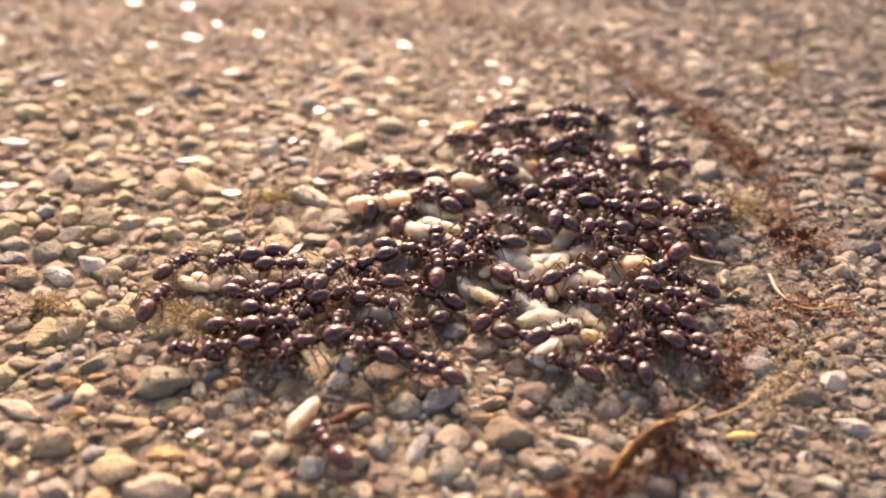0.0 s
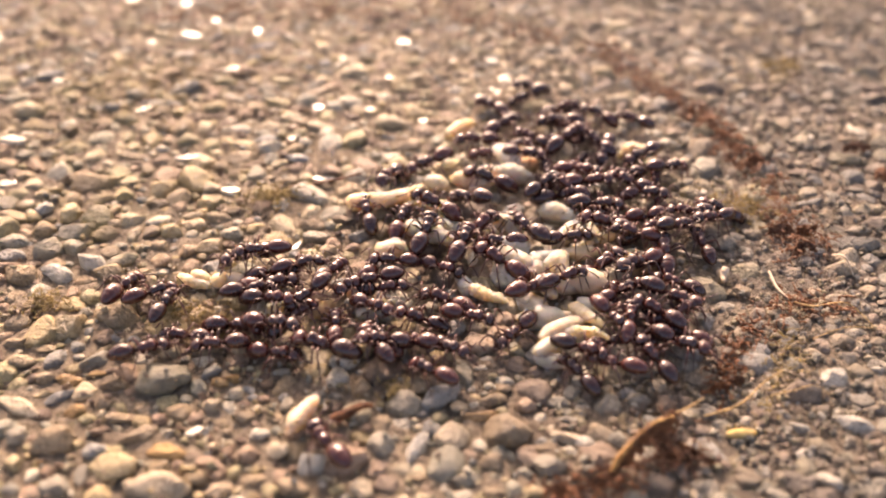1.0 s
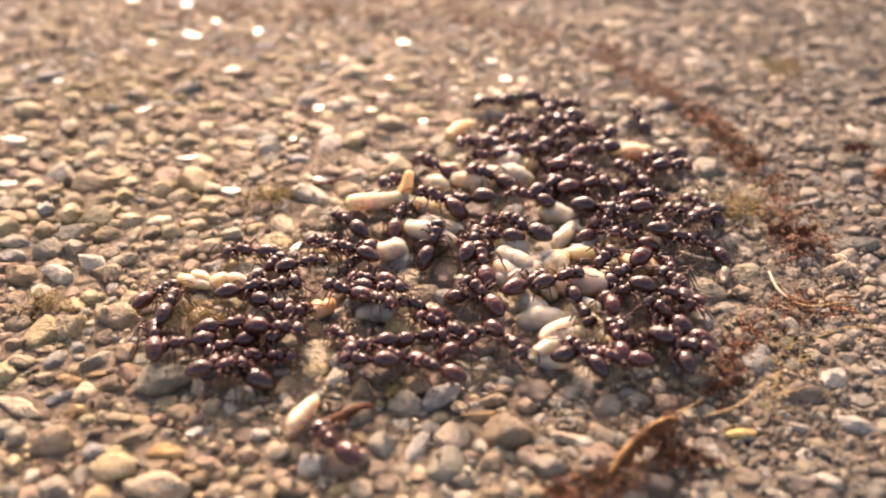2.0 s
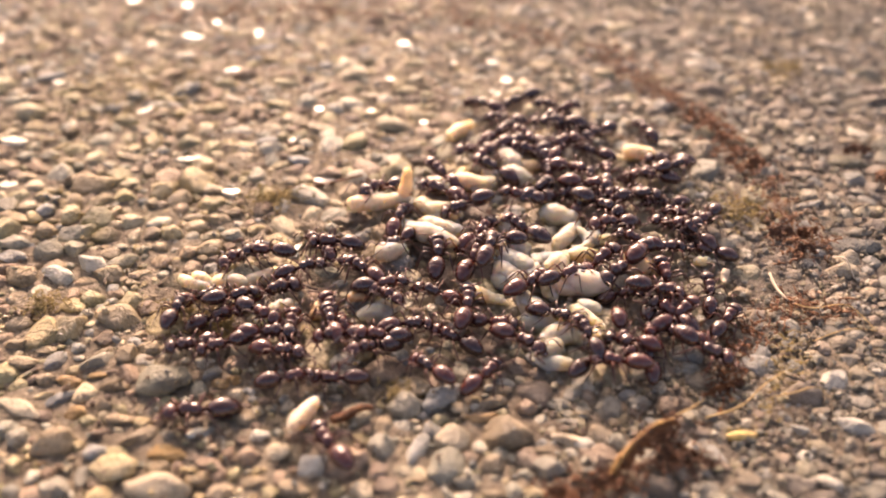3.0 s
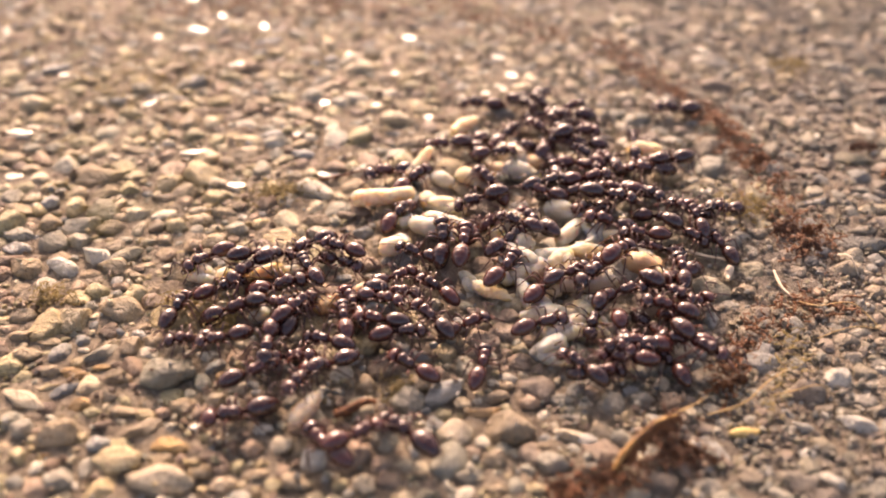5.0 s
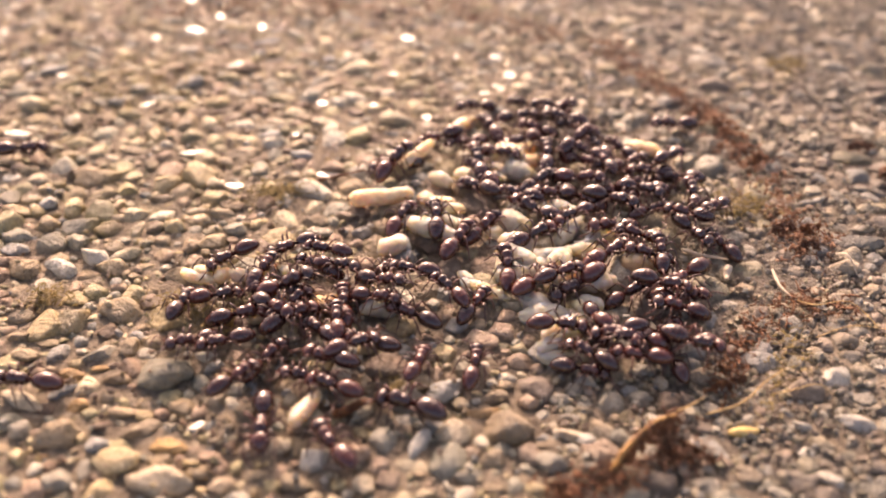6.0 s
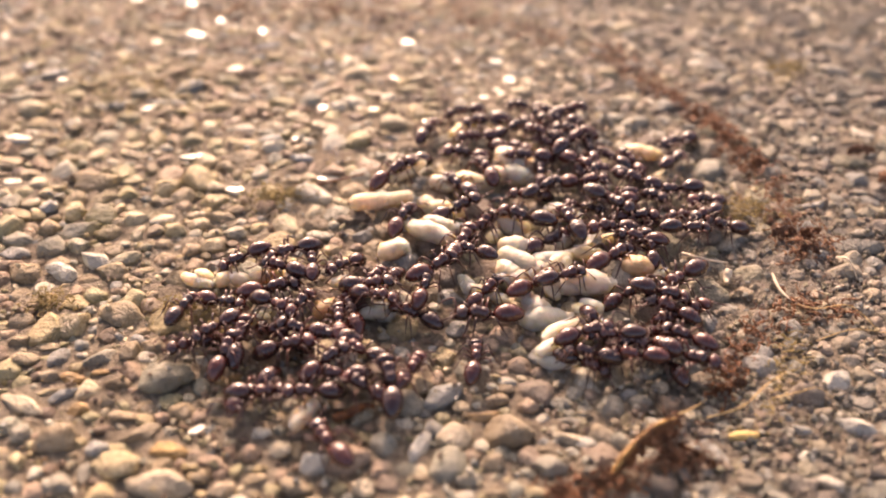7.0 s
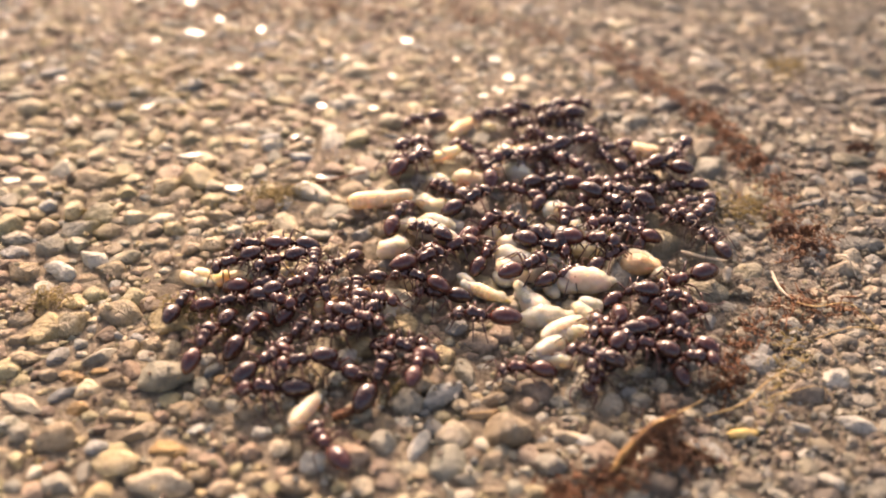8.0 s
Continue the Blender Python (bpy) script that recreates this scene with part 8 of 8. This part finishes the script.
    crawl(colony[101], [(0, 6.8, 57.8, 146), (1.5, 7.0, 57.2, 135), (3, 6.5, 57.9, 136), (4.5, 7.0, 58.1, 126), (6, 6.8, 58.3, 157), (8, 7.3, 57.4, 132)])
    crawl(colony[102], [(0, 10.0, 56.9, 28), (1.5, 9.7, 57.4, 45), (3, 9.4, 56.4, 16), (4.5, 10.5, 57.2, 19), (6, 10.4, 56.8, 47), (8, 10.4, 56.4, 21)])
    crawl(colony[103], [(0, 9.3, 59.4, 182), (1.5, 9.0, 59.1, 197), (3, 9.1, 59.3, 184), (4.5, 9.4, 59.5, 186), (6, 9.0, 59.6, 164), (8, 8.8, 59.6, 200)])
    crawl(colony[104], [(0, 14.8, 49.5, -20), (1.5, 14.9, 49.7, 0), (3, 14.5, 49.8, -5), (4.5, 14.7, 49.7, -39), (6, 14.6, 50.0, -29), (8, 14.6, 49.9, -3)])
    crawl(colony[105], [(0, 17.3, 53.2, 28), (1.5, 17.3, 52.6, 17), (3, 17.4, 53.1, 39), (4.5, 17.0, 53.1, 13), (6, 17.0, 53.7, 48), (8, 16.8, 53.7, 41)])
    crawl(colony[106], [(0, 7.6, 51.1, 31), (1.5, 8.0, 50.9, 46), (3, 7.1, 51.0, 45), (4.5, 7.5, 50.9, 20), (6, 7.1, 51.3, 42), (8, 7.8, 51.3, 10)])
    crawl(colony[107], [(0, 10.9, 51.2, -2), (1.5, 11.0, 50.9, 14), (3, 11.0, 50.8, -10), (4.5, 10.7, 51.1, 8), (6, 10.4, 51.1, -9), (8, 10.9, 50.8, 2)])
    crawl(colony[108], [(0, 10.3, 52.9, -34), (1.5, 10.5, 52.5, -24), (3, 10.1, 52.8, -31), (4.5, 10.0, 52.5, -16), (6, 10.7, 53.2, -32), (8, 10.0, 53.1, -46)])
    crawl(colony[109], [(0, 16.3, 47.5, 175), (1.5, 16.8, 47.7, 187), (3, 16.5, 47.5, 157), (4.5, 16.8, 48.0, 169), (6, 16.2, 47.0, 163), (8, 16.6, 47.2, 194)])
    crawl(colony[110], [(0, 12.1, 44.6, 169), (1.5, 12.4, 44.9, 153), (3, 12.6, 44.7, 155), (4.5, 12.5, 44.6, 183), (6, 12.5, 44.8, 159), (8, 12.3, 45.1, 166)])
    crawl(colony[111], [(0, 18.2, 47.0, 205), (1.5, 18.2, 46.5, 200), (3, 18.0, 46.5, 222), (4.5, 18.8, 47.1, 190), (6, 18.5, 47.3, 219), (8, 17.6, 46.9, 222)])
    crawl(colony[112], [(0, 10.7, 46.0, 189), (1.5, 10.9, 46.5, 175), (3, 11.2, 46.3, 195), (4.5, 10.1, 46.5, 172), (6, 10.8, 45.6, 191), (8, 10.8, 46.0, 199)])
    crawl(colony[113], [(0, 12.0, 48.2, -17), (1.5, 11.5, 47.8, -4), (3, 11.5, 48.2, -36), (4.5, 12.0, 48.6, -9), (6, 12.3, 48.3, -25), (8, 11.8, 48.3, -34)])
    crawl(colony[114], [(0, 15.1, 37.5, 16), (1.5, 15.1, 37.4, 18), (3, 14.8, 37.5, 35), (4.5, 15.3, 37.7, 27), (6, 15.0, 38.1, 1), (8, 14.9, 37.1, 16)])
    crawl(colony[115], [(0, 13.2, 37.6, 151), (1.5, 12.9, 37.7, 136), (3, 13.5, 37.6, 140), (4.5, 13.0, 37.6, 173), (6, 13.7, 37.7, 170), (8, 13.0, 37.8, 140)])
    crawl(colony[116], [(0, 14.8, 34.1, -24), (1.5, 14.2, 34.5, -25), (3, 15.4, 34.1, -28), (4.5, 14.9, 34.0, -36), (6, 14.9, 34.4, -12), (8, 14.5, 33.5, -17)])
    crawl(colony[117], [(0, 14.1, 38.6, -14), (1.5, 14.1, 38.2, -14), (3, 13.6, 38.8, -2), (4.5, 13.9, 38.3, -30), (6, 14.0, 39.1, -10), (8, 13.8, 38.1, 1)])
    crawl(colony[118], [(0, -10.4, 37.7, -22), (1.5, -10.0, 38.3, -23), (3, -10.9, 37.4, -38), (4.5, -10.2, 38.2, -17), (6, -10.1, 37.3, -43), (8, -10.2, 38.2, -31)])
    crawl(colony[119], [(0, -3.8, 38.3, -24), (1.5, -4.0, 37.7, -36), (3, -3.5, 38.8, -43), (4.5, -3.4, 37.8, -32), (6, -3.9, 38.2, -18), (8, -4.0, 38.2, -23)])
    drag(carried[0], [(0, 14.4, 55.6, -21), (1, 14.4, 55.6, 35), (3, 13.0, 55.0, -24), (4.5, 12.5, 46.3, -62), (6, 12.1, 46.0, -81), (7, 11.9, 46.6, -76), (8, 13.9, 49.5, -125)])
    drag(carried[1], [(0, 16.3, 54.9, 42), (1, 15.7, 53.8, 45), (3, 17.1, 42.7, 14), (4.5, 13.7, 41.0, -45), (6, 13.6, 41.0, 29), (7, 13.8, 41.1, 27), (8, 13.7, 41.1, 47)])
    drag(carried[2], [(0, -3.4, 49.7, 39), (1, 1.0, 52.1, 27), (3, -0.2, 45.9, -33), (4.5, -0.6, 48.3, -27), (6, -0.4, 47.9, -20), (7, -0.2, 48.2, -28), (8, -0.5, 48.5, -12)])
    drag(carried[3], [(0, 2.9, 54.6, 57), (1, 0.7, 53.0, 10), (3, 1.5, 52.9, 49), (4.5, 3.7, 51.3, 26), (6, 3.8, 51.4, -19), (7, 4.1, 59.7, 47), (8, 3.7, 59.1, 20)])
    drag(carried[4], [(0, 2.8, 41.4, 44), (1, 1.9, 42.5, 79), (3, -11.2, 41.5, 22), (4.5, -9.8, 41.0, 25), (6, -10.3, 41.0, -28), (7, -6.8, 40.3, 39), (8, -10.1, 41.0, 16)])
    # a larva is hauled upright, held there, then carried off over the swarm
    walk(raised, [(t, pose(x * MM, y * MM, z * MM, 0, -tilt, turn)) for t, x, y, z, tilt, turn in (
        (0, -2.9, 49.7, 0.9, 5, 12), (1.0, -2.9, 49.7, 0.9, 8, 12), (1.5, -2.70, 49.1, 1.3, 48, 10), (2.2, -2.75, 49.0, 2.0, 70, 0), (2.8, -2.72, 48.9, 2.2, 74, 0),
        (3.5, -2.72, 48.9, 2.25, 80, 0), (4.0, -2.72, 49.0, 2.3, 82, 10), (4.3, -2.6, 49.6, 2.2, 62, 25), (4.6, -2.3, 50.9, 1.8, 42, 45), (5.2, -2.2, 52.4, 1.5, 20, 48),
        (6.0, -2.2, 53.0, 1.9, 8, 45), (6.5, -2.8, 52.0, 1.9, 8, 40), (7.0, -3.0, 51.5, 1.7, 6, 32), (7.5, -2.0, 52.8, 1.3, 5, 25), (8, -0.5, 53.9, 1.3, 5, 20))])


motions()
